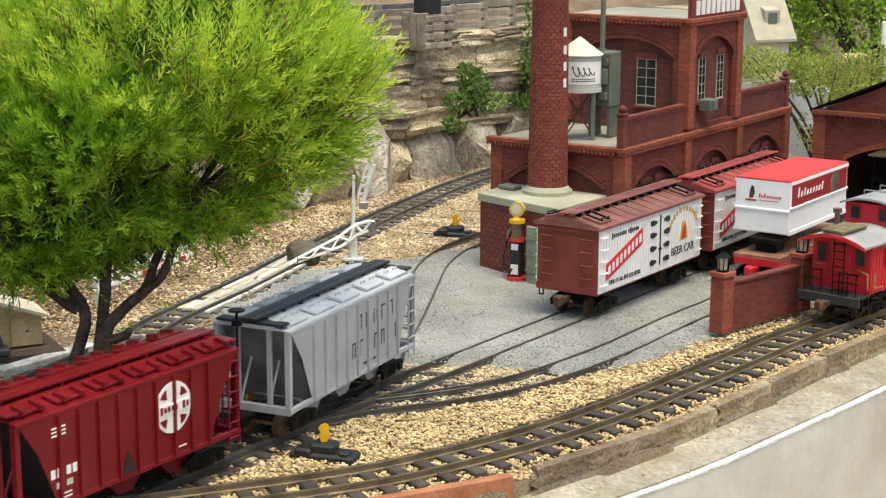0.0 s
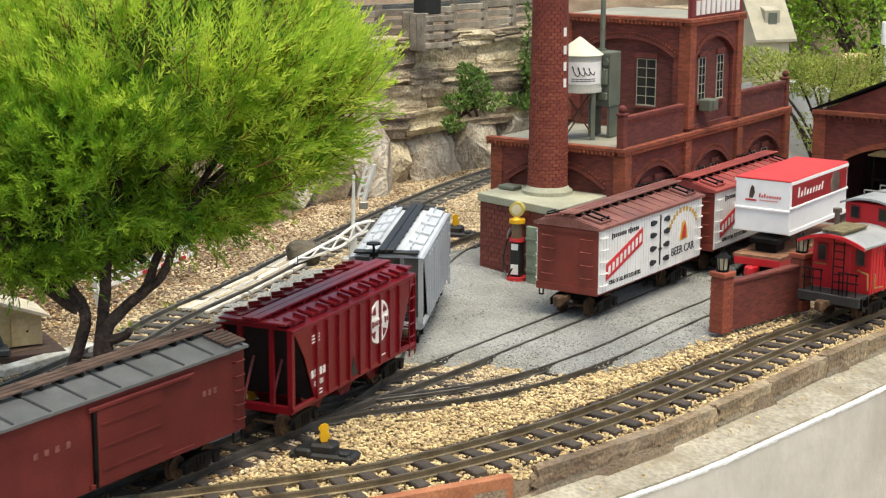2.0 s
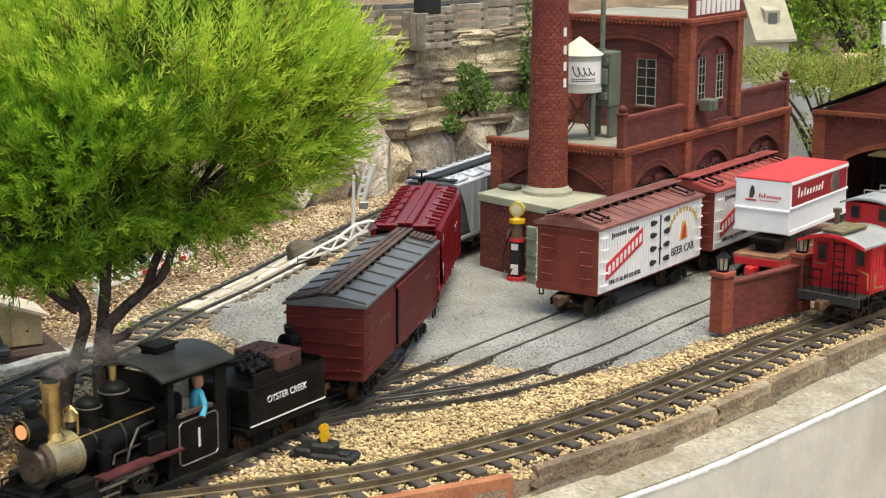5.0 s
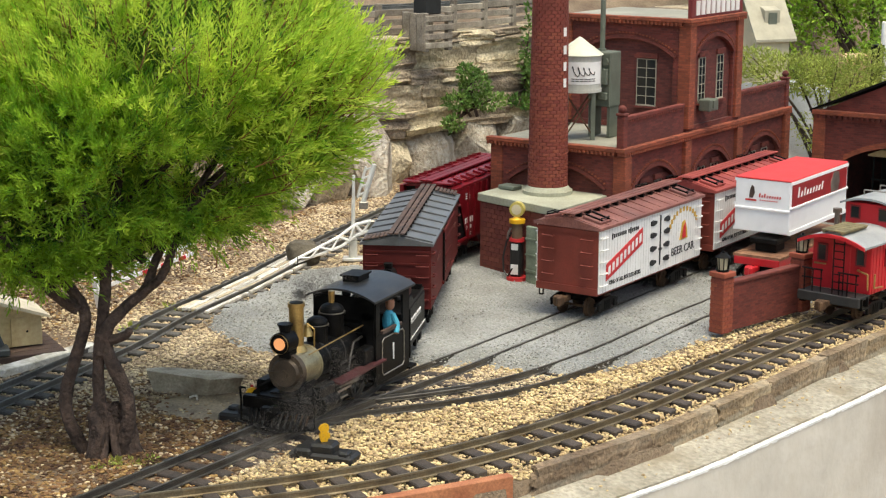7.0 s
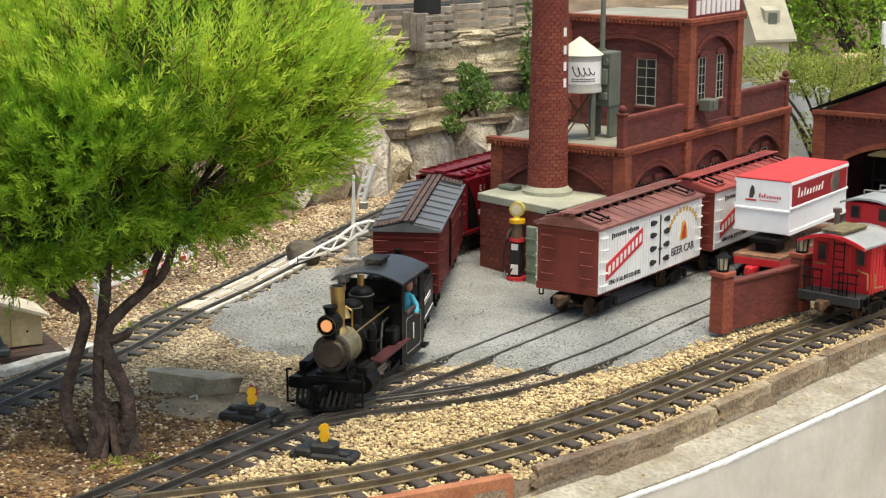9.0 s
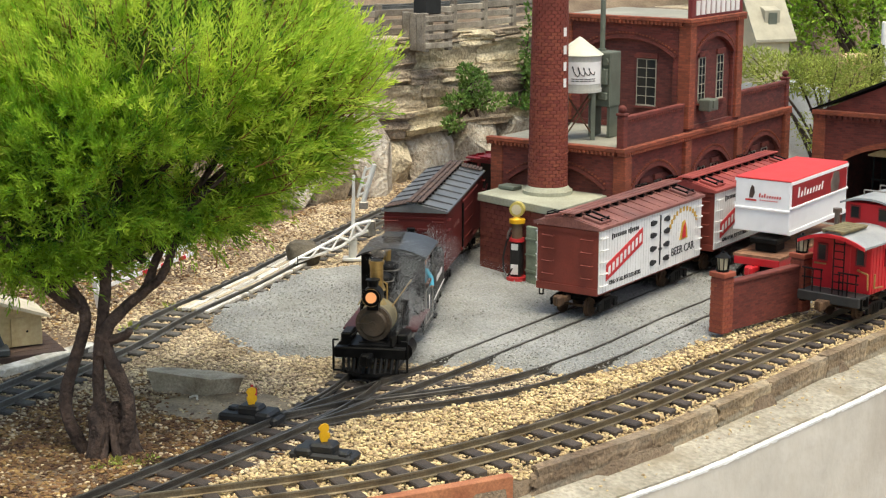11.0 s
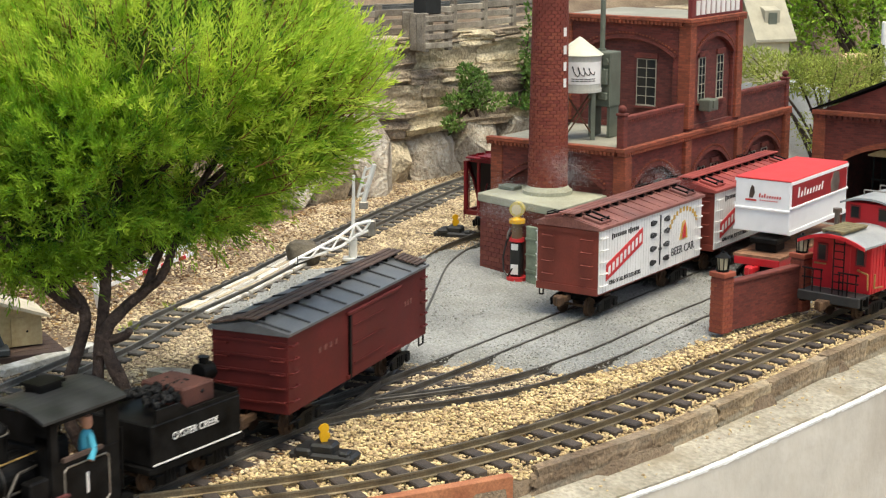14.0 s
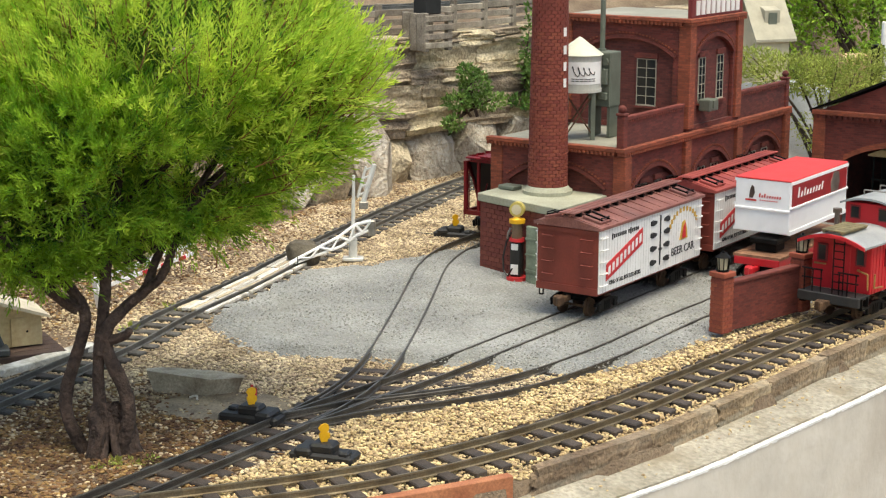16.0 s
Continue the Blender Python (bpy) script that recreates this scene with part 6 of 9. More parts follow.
    tagged(part("hatch_box", bm, M_GREEN, m=pose(0.1085, 2.722, 0.1195, 0, 0, -40)), "small flat grey-green box on the slab", "box")


chimney_base()


def fuel_pump():
    th = thing("fuel_pump", pose(0.1155, 2.598, -0.003, 0, 0, -20), "old-fashioned black fuel pump with yellow globe and red base", "fuel pump")
    bm = B()
    cy(bm, (0, 0, 0), (0, 0, 0.006), 0.016, seg=20)
    cy(bm, (0, 0, 0.062), (0, 0, 0.067), 0.012, seg=20)
    part("base", bm, M_SIGRED, th)
    bm = B()
    bx(bm, 0, 0, 0.034, 0.019, 0.017, 0.057, bev=0.003)
    part("cabinet", bm, M_BLK, th)
    for z, w, h in ((0.054, 0.011, 0.010), (0.018, 0.012, 0.016)):
        bm = B()
        bx(bm, -0.001, -0.0092, z, w, 0.0012, h, bev=0.0003)
        part("plate", bm, M_WHITE, th)
    bm = B()
    cy(bm, (0, 0, 0.067), (0, 0, 0.092), 0.0085, seg=18)
    part("cylinder_glass", bm, M_AMB, th, "brownish sight glass")
    bm = B()
    cy(bm, (0, 0, 0.091), (0, 0, 0.097), 0.0125, seg=20)
    cy(bm, (0, 0, 0.097), (0, 0, 0.101), 0.009, 0.004, seg=20)
    part("collar", bm, M_YEL, th)
    bm = B()
    cy(bm, (0, -0.0045, 0.1125), (0, 0.0045, 0.1125), 0.0118, seg=24)
    g = part("globe", bm, M_YELG, th, "round pale yellow globe sign")
    bm = B()
    cy(bm, (0, -0.0055, 0.1125), (0, -0.0045, 0.1125), 0.008, seg=24)
    part("face", bm, M_CREAM, g)
    bm = B()
    pts = [(-0.0095, 0, 0.075), (-0.017, 0, 0.06), (-0.022, -0.002, 0.035), (-0.02, -0.004, 0.014), (-0.012, -0.008, 0.006), (-0.004, -0.0105, 0.02)]
    tube(bm, pts, 0.0014, 6)
    part("hose", bm, M_BLK, th)
    bm = B()
    tube(bm, [(-0.0095, -0.003, 0.083), (-0.013, -0.005, 0.074), (-0.014, -0.006, 0.066)], 0.0018, 6)
    part("nozzle", bm, M_STEEL, th)
    d = thing("green_panel", pose(0.143, 2.576, -0.003, 0, 0, -49), "weathered pale green board leaning on the pier", "panel")
    bm = B()
    bx(bm, 0, -0.006, 0.045, 0.024, 0.006, 0.09, bev=0.001)
    part("board", bm, M_PGREEN, d)
    bm = B()
    for z in (0.02, 0.045, 0.07):
        bx(bm, 0, -0.0095, z, 0.024, 0.002, 0.003)
    part("batten", bm, M_PGREEN, d)


M_AMB = mat("amber glass", (0.16, 0.11, 0.07), 0.2, var=0.1)
M_YELG = mat("pale yellow globe", (0.55, 0.45, 0.12), 0.4, var=0.05)
M_PGREEN = mat("pale green paint", (0.20, 0.24, 0.17), 0.7, var=0.2)
fuel_pump()


def low_wall():
    a, b = (0.386, 2.286), (0.5215, 2.413)
    ang = math.degrees(math.atan2(b[1] - a[1], b[0] - a[0]))
    L = math.hypot(b[0] - a[0], b[1] - a[1])
    th = thing("yard_wall", pose(a[0], a[1], -0.004, 0, 0, ang), "low red brick yard wall between two pillars", "wall")
    bm = B()
    bx(bm, L / 2, 0, 0.033, L - 0.02, 0.010, 0.066)
    part("panel", bm, M_BW, th)
    bm = B()
    bx(bm, L / 2, 0, 0.068, L - 0.02, 0.014, 0.005, bev=0.001)
    part("coping", bm, M_BW, th)
    for x in (0, L):
        bm = B()
        bx(bm, x, 0, 0.04, 0.022, 0.022, 0.08, bev=0.0006)
        p = part("pillar", bm, M_MORTAR, th)
        bm = B()
        bx(bm, x, 0, 0.083, 0.027, 0.027, 0.007, bev=0.001)
        part("cap", bm, M_BRICKO, p)
        bmx = B()
        bx(bmx, 0, 0, 0, 0.0108, 0.0024, 0.0052, bev=0.0004)
        me = bpy.data.meshes.new("brick")
        bmx.to_mesh(me)
        bmx.free()
        me.materials.append(M_BRICKO)
        for r in range(13):
            for k, (dx, dy, rz) in enumerate(((0, -0.0103, 0), (-0.0103, 0, 90), (0, 0.0103, 0))):
                for i, w in ((-0.5, 1.0), (0.5, 1.0)) if r % 2 else ((0, 1.0), (-0.78, 0.52), (0.78, 0.52)):
                    ob = new("brick", me)
                    ob.parent = p
                    off = i * 0.0113
                    ob.matrix_basis = pose(x + (dx if rz else off), (off if rz else dy), 0.004 + r * 0.0058, 0, 0, rz) @ Matrix.Diagonal((w, 1, 1, 1))
        lt = thing("lantern", pose(a[0], a[1], 0.0825, 0, 0, ang) @ pose(x, 0, 0), "small black lantern with frosted panes on a pillar", "lantern", group="pillar lanterns")
        bm = B()
        cy(bm, (0, 0, 0), (0, 0, 0.003), 0.009, seg=8)
        cy(bm, (0, 0, 0.02), (0, 0, 0.026), 0.0115, 0.004, seg=8)
        sph(bm, (0, 0, 0.027), 0.0022)
        for i in range(8):
            q = i * math.pi / 4
            cy(bm, (math.cos(q) * 0.0078, math.sin(q) * 0.0078, 0.002), (math.cos(q) * 0.0095, math.sin(q) * 0.0095, 0.021), 0.0008, seg=5)
        part("frame", bm, M_IRON, lt)
        bm = B()
        cy(bm, (0, 0, 0.003), (0, 0, 0.02), 0.007, 0.0085, seg=8)
        part("pane", bm, M_FROST, lt)


M_FROST = mat("frosted lantern glass", (0.45, 0.42, 0.30), 0.35, var=0.1)
low_wall()


def trailer():
    h = REEF
    fl = thing("flat_wagon", rail_pose(YARD_3, 1.10, 0.1), "red flat wagon with wooden deck on the siding", "flat car")
    L = 0.30
    bm = B()
    bx(bm, 0, 0, 0.038, L, 0.075, 0.012, bev=0.001)
    part("frame", bm, M_CABRED, fl)
    bm = B()
    for i in range(24):
        bx(bm, -L / 2 + (i + 0.5) * L / 24, 0, 0.046, L / 24 * 0.92, 0.078, 0.004)
    part("deck_planks", bm, M_DECK, fl)["kind"] = "stuff"
    bm = B()
    bx(bm, -L / 2 + 0.05, 0, 0.056, 0.035, 0.035, 0.016, bev=0.002)
    bx(bm, -L / 2 + 0.05, 0, 0.067, 0.055, 0.045, 0.010, bev=0.002)
    part("cradle", bm, M_IRON, fl)
    for sx in (-1, 1):
        coupler(fl, sx * L / 2, sx, M_CABRED)
        truck(fl, sx * (L / 2 - 0.045))
    TL, TW, z0, z1 = 0.235, 0.091, 0.078, 0.161
    th = thing("box_trailer", rail_pose(YARD_3, 1.10, 0.1) @ pose(0.0, 0.008, 0), "white box trailer with red roof and red side sign", "trailer")
    H = z1 - z0
    bm = B()
    bx(bm, 0, 0, (z0 + z1) / 2, TL, TW, H, bev=0.0015)
    part("body", bm, M_TRLW, th)
    bm = B()
    bx(bm, 0, 0, z1 + 0.0005, TL + 0.001, TW + 0.001, 0.003, bev=0.0008)
    part("roof", bm, M_TRLRED, th, "faded red roof")
    bm = B()
    bx(bm, 0, -TW / 2 - 0.0006, z0 + H * 0.73, TL - 0.012, 0.0012, H * 0.42)
    s = part("side_sign", bm, M_SIGNR2, th, "dark red side sign with pale script bars")
    bm = B()
    for i in range(9):
        hh = 0.016 if i == 0 else 0.012 if i in (2, 8) else 0.008
        prism(bm, [(-0.092 + i * 0.0118, 0), (-0.087 + i * 0.0118, 0), (-0.084 + i * 0.0118, hh), (-0.089 + i * 0.0118, hh)], -0.0004, 0.0004, "y", Matrix.Translation((0, -TW / 2 - 0.0014, z0 + H * 0.67)))
    part("script", bm, M_WHITE, s)["kind"] = "stuff"
    bm = B()
    prism(bm, [(0.045, 0), (0.075, 0), (0.080, 0.012), (0.076, 0.030), (0.055, 0.032), (0.042, 0.015)], -0.0004, 0.0004, "y", Matrix.Translation((0, -TW / 2 - 0.0014, z0 + H * 0.54)))
    part("picture", bm, M_STEEL, s)
    for sg in (-1, 1):
        bm = B()
        bx(bm, 0, sg * (TW / 2 + 0.001), z0 + H * 0.5, TL, 0.003, 0.004, bev=0.0008)
        bx(bm, 0, sg * (TW / 2 + 0.0005), z0 + 0.003, TL, 0.002, 0.006)
        bx(bm, 0, sg * (TW / 2 + 0.0005), z1 - 0.003, TL, 0.002, 0.005)
        part("side_rail", bm, M_TRLW, th)
    bm = B()
    bx(bm, -TL / 2 - 0.0008, 0, z0 + H * 0.44, 0.003, TW, 0.004, bev=0.0008)
    part("end_rail", bm, M_TRLW, th)
    bm = B()
    for i in range(9):
        prism(bm, [(-0.006 + i * 0.0042, 0), (-0.004 + i * 0.0042, 0), (-0.0032 + i * 0.0042, 0.0065 if i in (0, 2) else 0.004), (-0.0052 + i * 0.0042, 0.0065 if i in (0, 2) else 0.004)], -0.0004, 0.0004, "y", Matrix.Translation((-TL / 2 - 0.0006, 0, z0 + H * 0.66)) @ Matrix.Rotation(-math.pi / 2, 4, "Z"))
    for k in range(8):
        bx(bm, -TL / 2 - 0.0006, 0.003 - k * 0.0038, z0 + H * 0.61, 0.0006, 0.0026, 0.0014)
    bx(bm, -TL / 2 - 0.0006, 0.019, z0 + H * 0.60, 0.0006, 0.018, 0.0026)
    part("end_script", bm, M_SIGRED, th)["kind"] = "stuff"
    bm = B()
    prism(bm, [(0.012, 0.0), (0.018, 0.0), (0.021, 0.008), (0.0195, 0.018), (0.016, 0.020), (0.013, 0.012)], -0.0004, 0.0004, "y", Matrix.Translation((-TL / 2 - 0.0008, 0.034, z0 + H * 0.64)) @ Matrix.Rotation(-math.pi / 2, 4, "Z"))
    part("crest", bm, M_WALKB, th)


M_TRLW = mat("clean white gloss", (0.88, 0.88, 0.88), 0.4, var=0.02, bump=0.03)
M_DECK = mat("brown deck", (0.22, 0.11, 0.06), 0.7, var=0.25)
M_SIGNR2 = mat("deep red sign", (0.30, 0.015, 0.02), 0.45, var=0.1)
trailer()


def caboose():
    th = thing("caboose", rail_pose(FRONT, CAB_S, 0.08), "bright red wooden caboose with cupola and black end platform", "caboose")
    L, W, z0, ze = 0.215, 0.092, 0.040, 0.112
    bm = B()
    bx(bm, 0, 0, (z0 + ze) / 2, L, W, ze - z0, bev=0.0008)
    part("body", bm, M_CABRED, th)
    bm = B()
    n = 22
    for i in range(n):
        for sg in (-1, 1):
            bx(bm, -L / 2 + (i + 0.5) * L / n, sg * W / 2, (z0 + ze) / 2, 0.0012, 0.0012, ze - z0 - 0.002)
    part("plank_joints", bm, M_CABRED, th)["kind"] = "stuff"

    def arched(x0, x1, w, z, rise, mt, name, label=""):
        bm = B()
        pts = [(y, z + rise * (1 - (2 * y / w) ** 2)) for y in np.linspace(-w / 2, w / 2, 13)]
        prism(bm, pts + [(y, q - 0.003) for y, q in pts[::-1]], x0, x1, "x")
        return part(name, bm, mt, th, label)
    arched(-L / 2 - 0.034, L / 2 + 0.034, W + 0.012, ze + 0.001, 0.013, M_CROOFL, "roof", "grey arched roof")
    bm = B()
    pts = [(y, ze + 0.013 * (1 - (2 * y / W) ** 2)) for y in np.linspace(-W / 2, W / 2, 13)]
    prism(bm, pts, -L / 2, L / 2, "x")
    part("end_gable", bm, M_CABRED, th)
    for sx in (-1, 1):
        bm = B()
        pts = [(y, ze + 0.0015 + 0.013 * (1 - (2 * y / (W + 0.012)) ** 2)) for y in np.linspace(-W / 2 - 0.006, W / 2 + 0.006, 13)]
        prism(bm, pts + [(y, q - 0.005) for y, q in pts[::-1]], sx * (L / 2 + 0.034), sx * (L / 2 + 0.0365), "x")
        part("roof_fascia", bm, M_CABRED, th)
    # cupola
    cx0, cx1, cw, cz0, cz1 = -0.03, 0.06, 0.076, ze + 0.006, ze + 0.042
    bm = B()
    bx(bm, (cx0 + cx1) / 2, 0, (cz0 + cz1) / 2, cx1 - cx0, cw, cz1 - cz0, bev=0.0008)
    part("cupola", bm, M_CABRED, th)
    arched(cx0 - 0.008, cx1 + 0.008, cw + 0.012, cz1, 0.009, M_CROOFL, "cupola_roof", "grey arched cupola roof")
    for y in (-0.022, 0.022):
        bm = B()
        bx(bm, cx0 - 0.0005, y, (cz0 + cz1) / 2 + 0.004, 0.0024, 0.016, 0.02, bev=0.0005)
        w = part("window", bm, M_CABDK, th)
        bm = B()
        bx(bm, cx0 - 0.0012, y, (cz0 + cz1) / 2 + 0.004, 0.0016, 0.012, 0.016)
        part("pane", bm, M_GLASS, w)
    for x in (0.0, 0.032):
        bm = B()
        bx(bm, x, -cw / 2 - 0.0005, (cz0 + cz1) / 2 + 0.004, 0.016, 0.0024, 0.02, bev=0.0005)
        w = part("window", bm, M_CABDK, th)
        bm = B()
        bx(bm, x, -cw / 2 - 0.0012, (cz0 + cz1) / 2 + 0.004, 0.012, 0.0016, 0.016)
        part("pane", bm, M_GLASS, w)
    for i in range(2):
        bm = B()
        tube(bm, [(cx0 + 0.02 + i * 0.05, -0.02, cz1 + 0.008), (cx0 + 0.02 + i * 0.05, -0.02, cz1 + 0.016), (cx0 + 0.02 + i * 0.05, 0.02, cz1 + 0.016), (cx0 + 0.02 + i * 0.05, 0.02, cz1 + 0.008)], 0.0011, 5)
        part("grab_rail", bm, M_STEEL, th)
    # end wall: door, windows, rails, platform
    x = -L / 2
    bm = B()
    bx(bm, x - 0.001, 0, z0 + 0.034, 0.003, 0.028, 0.064, bev=0.0006)
    d = part("door", bm, M_CABRED, th)
    for y in (-0.030, 0.030):
        bm = B()
        bx(bm, x - 0.001, y, z0 + 0.052, 0.003, 0.016, 0.026, bev=0.0006)
        w = part("window", bm, M_CABDK, th)
        bm = B()
        bx(bm, x - 0.0022, y, z0 + 0.052, 0.0014, 0.011, 0.021)
        part("pane", bm, M_GLASS, w)
    for xx in (-0.06, 0.0, 0.06):
        bm = B()
        bx(bm, xx, -W / 2 - 0.001, z0 + 0.048, 0.017, 0.003, 0.026, bev=0.0006)
        w = part("window", bm, M_CABDK, th)
        bm = B()
        bx(bm, xx, -W / 2 - 0.0022, z0 + 0.048, 0.012, 0.0014, 0.021)
        part("pane", bm, M_GLASS, w)
    bm = B()
    tube(bm, [(x - 0.001, -0.028, z0 + 0.034), (x - 0.006, -0.028, z0 + 0.034), (x - 0.006, -0.044, z0 + 0.03), (x - 0.006, -0.045, z0 + 0.008)], 0.0013, 6)
    tube(bm, [(x - 0.004, 0.022, z0 + 0.036), (x - 0.006, 0.04, z0 + 0.036)], 0.0013, 6)
    tube(bm, [(x + 0.004, -W / 2 - 0.004, z0 + 0.03), (x + 0.004, -W / 2 - 0.004, z0 + 0.01), (x + 0.03, -W / 2 - 0.004, z0 + 0.008)], 0.0013, 6)
    part("handrail", bm, M_BRASS, th, "brass-coloured grab rails")
    for sx in (-1, 1):
        xe = sx * (L / 2 + 0.018)
        bm = B()
        bx(bm, xe, 0, z0 - 0.002, 0.034, W, 0.005, bev=0.0006)
        bx(bm, xe + sx * 0.016, 0, z0 - 0.006, 0.006, W + 0.004, 0.014, bev=0.001)
        part("platform", bm, M_PLATF, th, "dark grey end platform")
        for y in (-1, 1):
            bm = B()
            xx = xe + sx * 0.014
            for k in (0.014, 0.027, 0.04):
                cy(bm, (xx, y * k, z0), (xx, y * k, z0 + 0.032), 0.001, seg=5)
            cy(bm, (xx, y * 0.012, z0 + 0.033), (xx, y * 0.044, z0 + 0.033), 0.0013, seg=5)
            cy(bm, (xx, y * 0.012, z0 + 0.02), (xx, y * 0.044, z0 + 0.02), 0.001, seg=5)
            part("railing", bm, M_IRON, th)
            bm = B()
            bx(bm, xe, y * (W / 2 - 0.001), z0 - 0.016, 0.02, 0.008, 0.003)
            bx(bm, xe - 0.009, y * (W / 2 - 0.001), z0 - 0.009, 0.002, 0.008, 0.016)
            bx(bm, xe + 0.009, y * (W / 2 - 0.001), z0 - 0.009, 0.002, 0.008, 0.016)
            part("step", bm, M_IRON, th)
        bm = B()
        yl = -0.012
        for y in (yl - 0.008, yl + 0.008):
            cy(bm, (xe + sx * 0.014, y, z0), (xe + sx * 0.014, y, ze + 0.012), 0.001, seg=5)
        for k in range(7):
            cy(bm, (xe + sx * 0.014, yl - 0.008, z0 + 0.008 + k * 0.011), (xe + sx * 0.014, yl + 0.008, z0 + 0.008 + k * 0.011), 0.0009, seg=5)
        part("ladder", bm, M_IRON, th)
        coupler(th, sx * (L / 2 + 0.034), sx)
        truck(th, sx * (L / 2 - 0.035), mt=M_IRON)
    bm = B()
    for i in range(6):
        bx(bm, -L / 2 - 0.026 + i * 0.012, 0.0, ze + 0.0185, 0.0105, 0.036, 0.002, None)
    for k in (-1, 1):
        bx(bm, -L / 2 + 0.004, k * 0.014, ze + 0.0165, 0.072, 0.003, 0.004)
    part("roofwalk_boards", bm, M_OLIVE, th, "weathered wooden roof walk")
    bm = B()
    cy(bm, (-L / 2 + 0.045, 0.034, ze + 0.004), (-L / 2 + 0.045, 0.034, ze + 0.034), 0.004, seg=12)
    cy(bm, (-L / 2 + 0.045, 0.034, ze + 0.030), (-L / 2 + 0.045, 0.034, ze + 0.036), 0.0065, seg=12)
    part("stove_pipe", bm, M_BRNP, th)


CAB_S = 1.832
M_CROOFL = mat("grey painted roof", (0.30, 0.31, 0.31), 0.55, var=0.12, scale=30)
M_CABDK = mat("dark red frame", (0.20, 0.008, 0.012), 0.5, var=0.1)
M_PLATF = mat("dark grey platform", (0.022, 0.021, 0.020), 0.7, var=0.2)
M_OLIVE = mat("olive weathered board", (0.17, 0.14, 0.07), 0.8, var=0.25)
M_BRNP = mat("brown pipe", (0.12, 0.09, 0.07), 0.5, 0.3, var=0.2)
caboose()


def engine_house():
    th = thing("engine_house", pose(0.682, 3.085, -0.004, 0, 0, -34.1), "red brick engine house with gabled roof and arched door", "building")
    W, D, ze, zr = 0.42, 0.5, 0.205, 0.297
    dw, dz = 0.20, 0.150
    x0, x1 = 0.055, 0.055 + dw
    bm = B()
    prism(bm, [(0, 0), (x0, 0), (x0, ze), (0, ze)], 0, 0.006, "y")
    prism(bm, [(x1, 0), (W, 0), (W, ze), (x1, ze)], 0, 0.006, "y")
    arc = [(x0 + dw * i / 12, dz - 0.03 + 0.03 * (1 - (2 * i / 12 - 1) ** 2)) for i in range(13)]
    for p, q in zip(arc[:-1], arc[1:]):
        prism(bm, [p, q, (q[0], ze), (p[0], ze)], 0, 0.006, "y")
    prism(bm, [(0, ze), (W, ze), (W / 2, zr)], 0, 0.006, "y")
    part("front_wall", bm, M_BW, th)
    bm = B()
    for p, q in zip(arc[:-1], arc[1:]):
        prism(bm, [p, q, (q[0], q[1] + 0.010), (p[0], p[1] + 0.010)], -0.003, 0.001, "y")
    bmesh.ops.remove_doubles(bm, verts=bm.verts[:], dist=1e-5)
    part("arch_ring", bm, M_BWO, th)
    bm = B()
    bx(bm, 0.003, D / 2 + 0.006, ze / 2, 0.006, D - 0.012, ze)
    part("wall", bm, M_BW, th)
    bm = B()
    bx(bm, W - 0.003, D / 2 + 0.006, ze / 2, 0.006, D - 0.012, ze)
    part("wall", bm, M_BW, th)
    bm = B()
    bx(bm, W / 2, D - 0.003, ze / 2, W, 0.006, ze)
    part("wall", bm, M_BW, th)
    bm = B()
    bx(bm, 0.006, 0.004, ze / 2, 0.022, 0.018, ze, bev=0.0008)
    part("pilaster", bm, M_BWO, th)
    bm = B()
    bx(bm, W / 2, -0.002, ze, W + 0.014, 0.014, 0.009, bev=0.001)
    c = part("cornice", bm, M_BWO, th)
    bm = B()
    for i in range(40):
        bx(bm, 0.005 + i * 0.0103, -0.005, ze - 0.007, 0.005, 0.006, 0.006)
    part("dentil_course", bm, M_BW, c)["kind"] = "stuff"
    for k in (0, 1):
        bm = B()
        a, b = ((-0.012, ze + 0.000), (W / 2, zr + 0.006)) if k == 0 else ((W / 2, zr + 0.006), (W + 0.012, ze + 0.0))
        prism(bm, [a, b, (b[0], b[1] + 0.004), (a[0], a[1] + 0.004)], -0.008, D + 0.01, "y")
        part("roof", bm, M_IRON, th, "dark roof")
    # things inside the door
    e = thing("stored_wagon", pose(0.682, 3.085, 0, 0, 0, -34.1) @ pose(0.135, 0.07, 0), "dark open-platform wagon standing in the engine house door", "wagon")
    bm = B()
    bx(bm, 0, 0.06, 0.03, 0.10, 0.15, 0.012, bev=0.001)
    bx(bm, 0, 0.08, 0.075, 0.09, 0.10, 0.08, bev=0.002)
    part("body", bm, M_IRON, e)
    bm = B()
    for i in range(7):
        cy(bm, (-0.045 + i * 0.015, -0.01, 0.036), (-0.045 + i * 0.015, -0.01, 0.075), 0.0014, seg=5)
    bx(bm, 0, -0.01, 0.076, 0.098, 0.003, 0.003)
    part("railing", bm, M_IRON, e)
    bm = B()
    prism(bm, [(-0.055, 0.122), (-0.03, 0.132), (0.03, 0.132), (0.055, 0.122), (0.055, 0.119), (-0.055, 0.119)], -0.015, 0.14, "y")
    part("roof", bm, M_PINE, e)
    bm = B()
    for x in (-0.045, 0.045):
        cy(bm, (x, -0.01, 0.036), (x, -0.01, 0.12), 0.002, seg=6)
    bx(bm, 0, 0.06, 0.012, 0.06, 0.10, 0.024)
    part("post", bm, M_IRON, e)


engine_house()


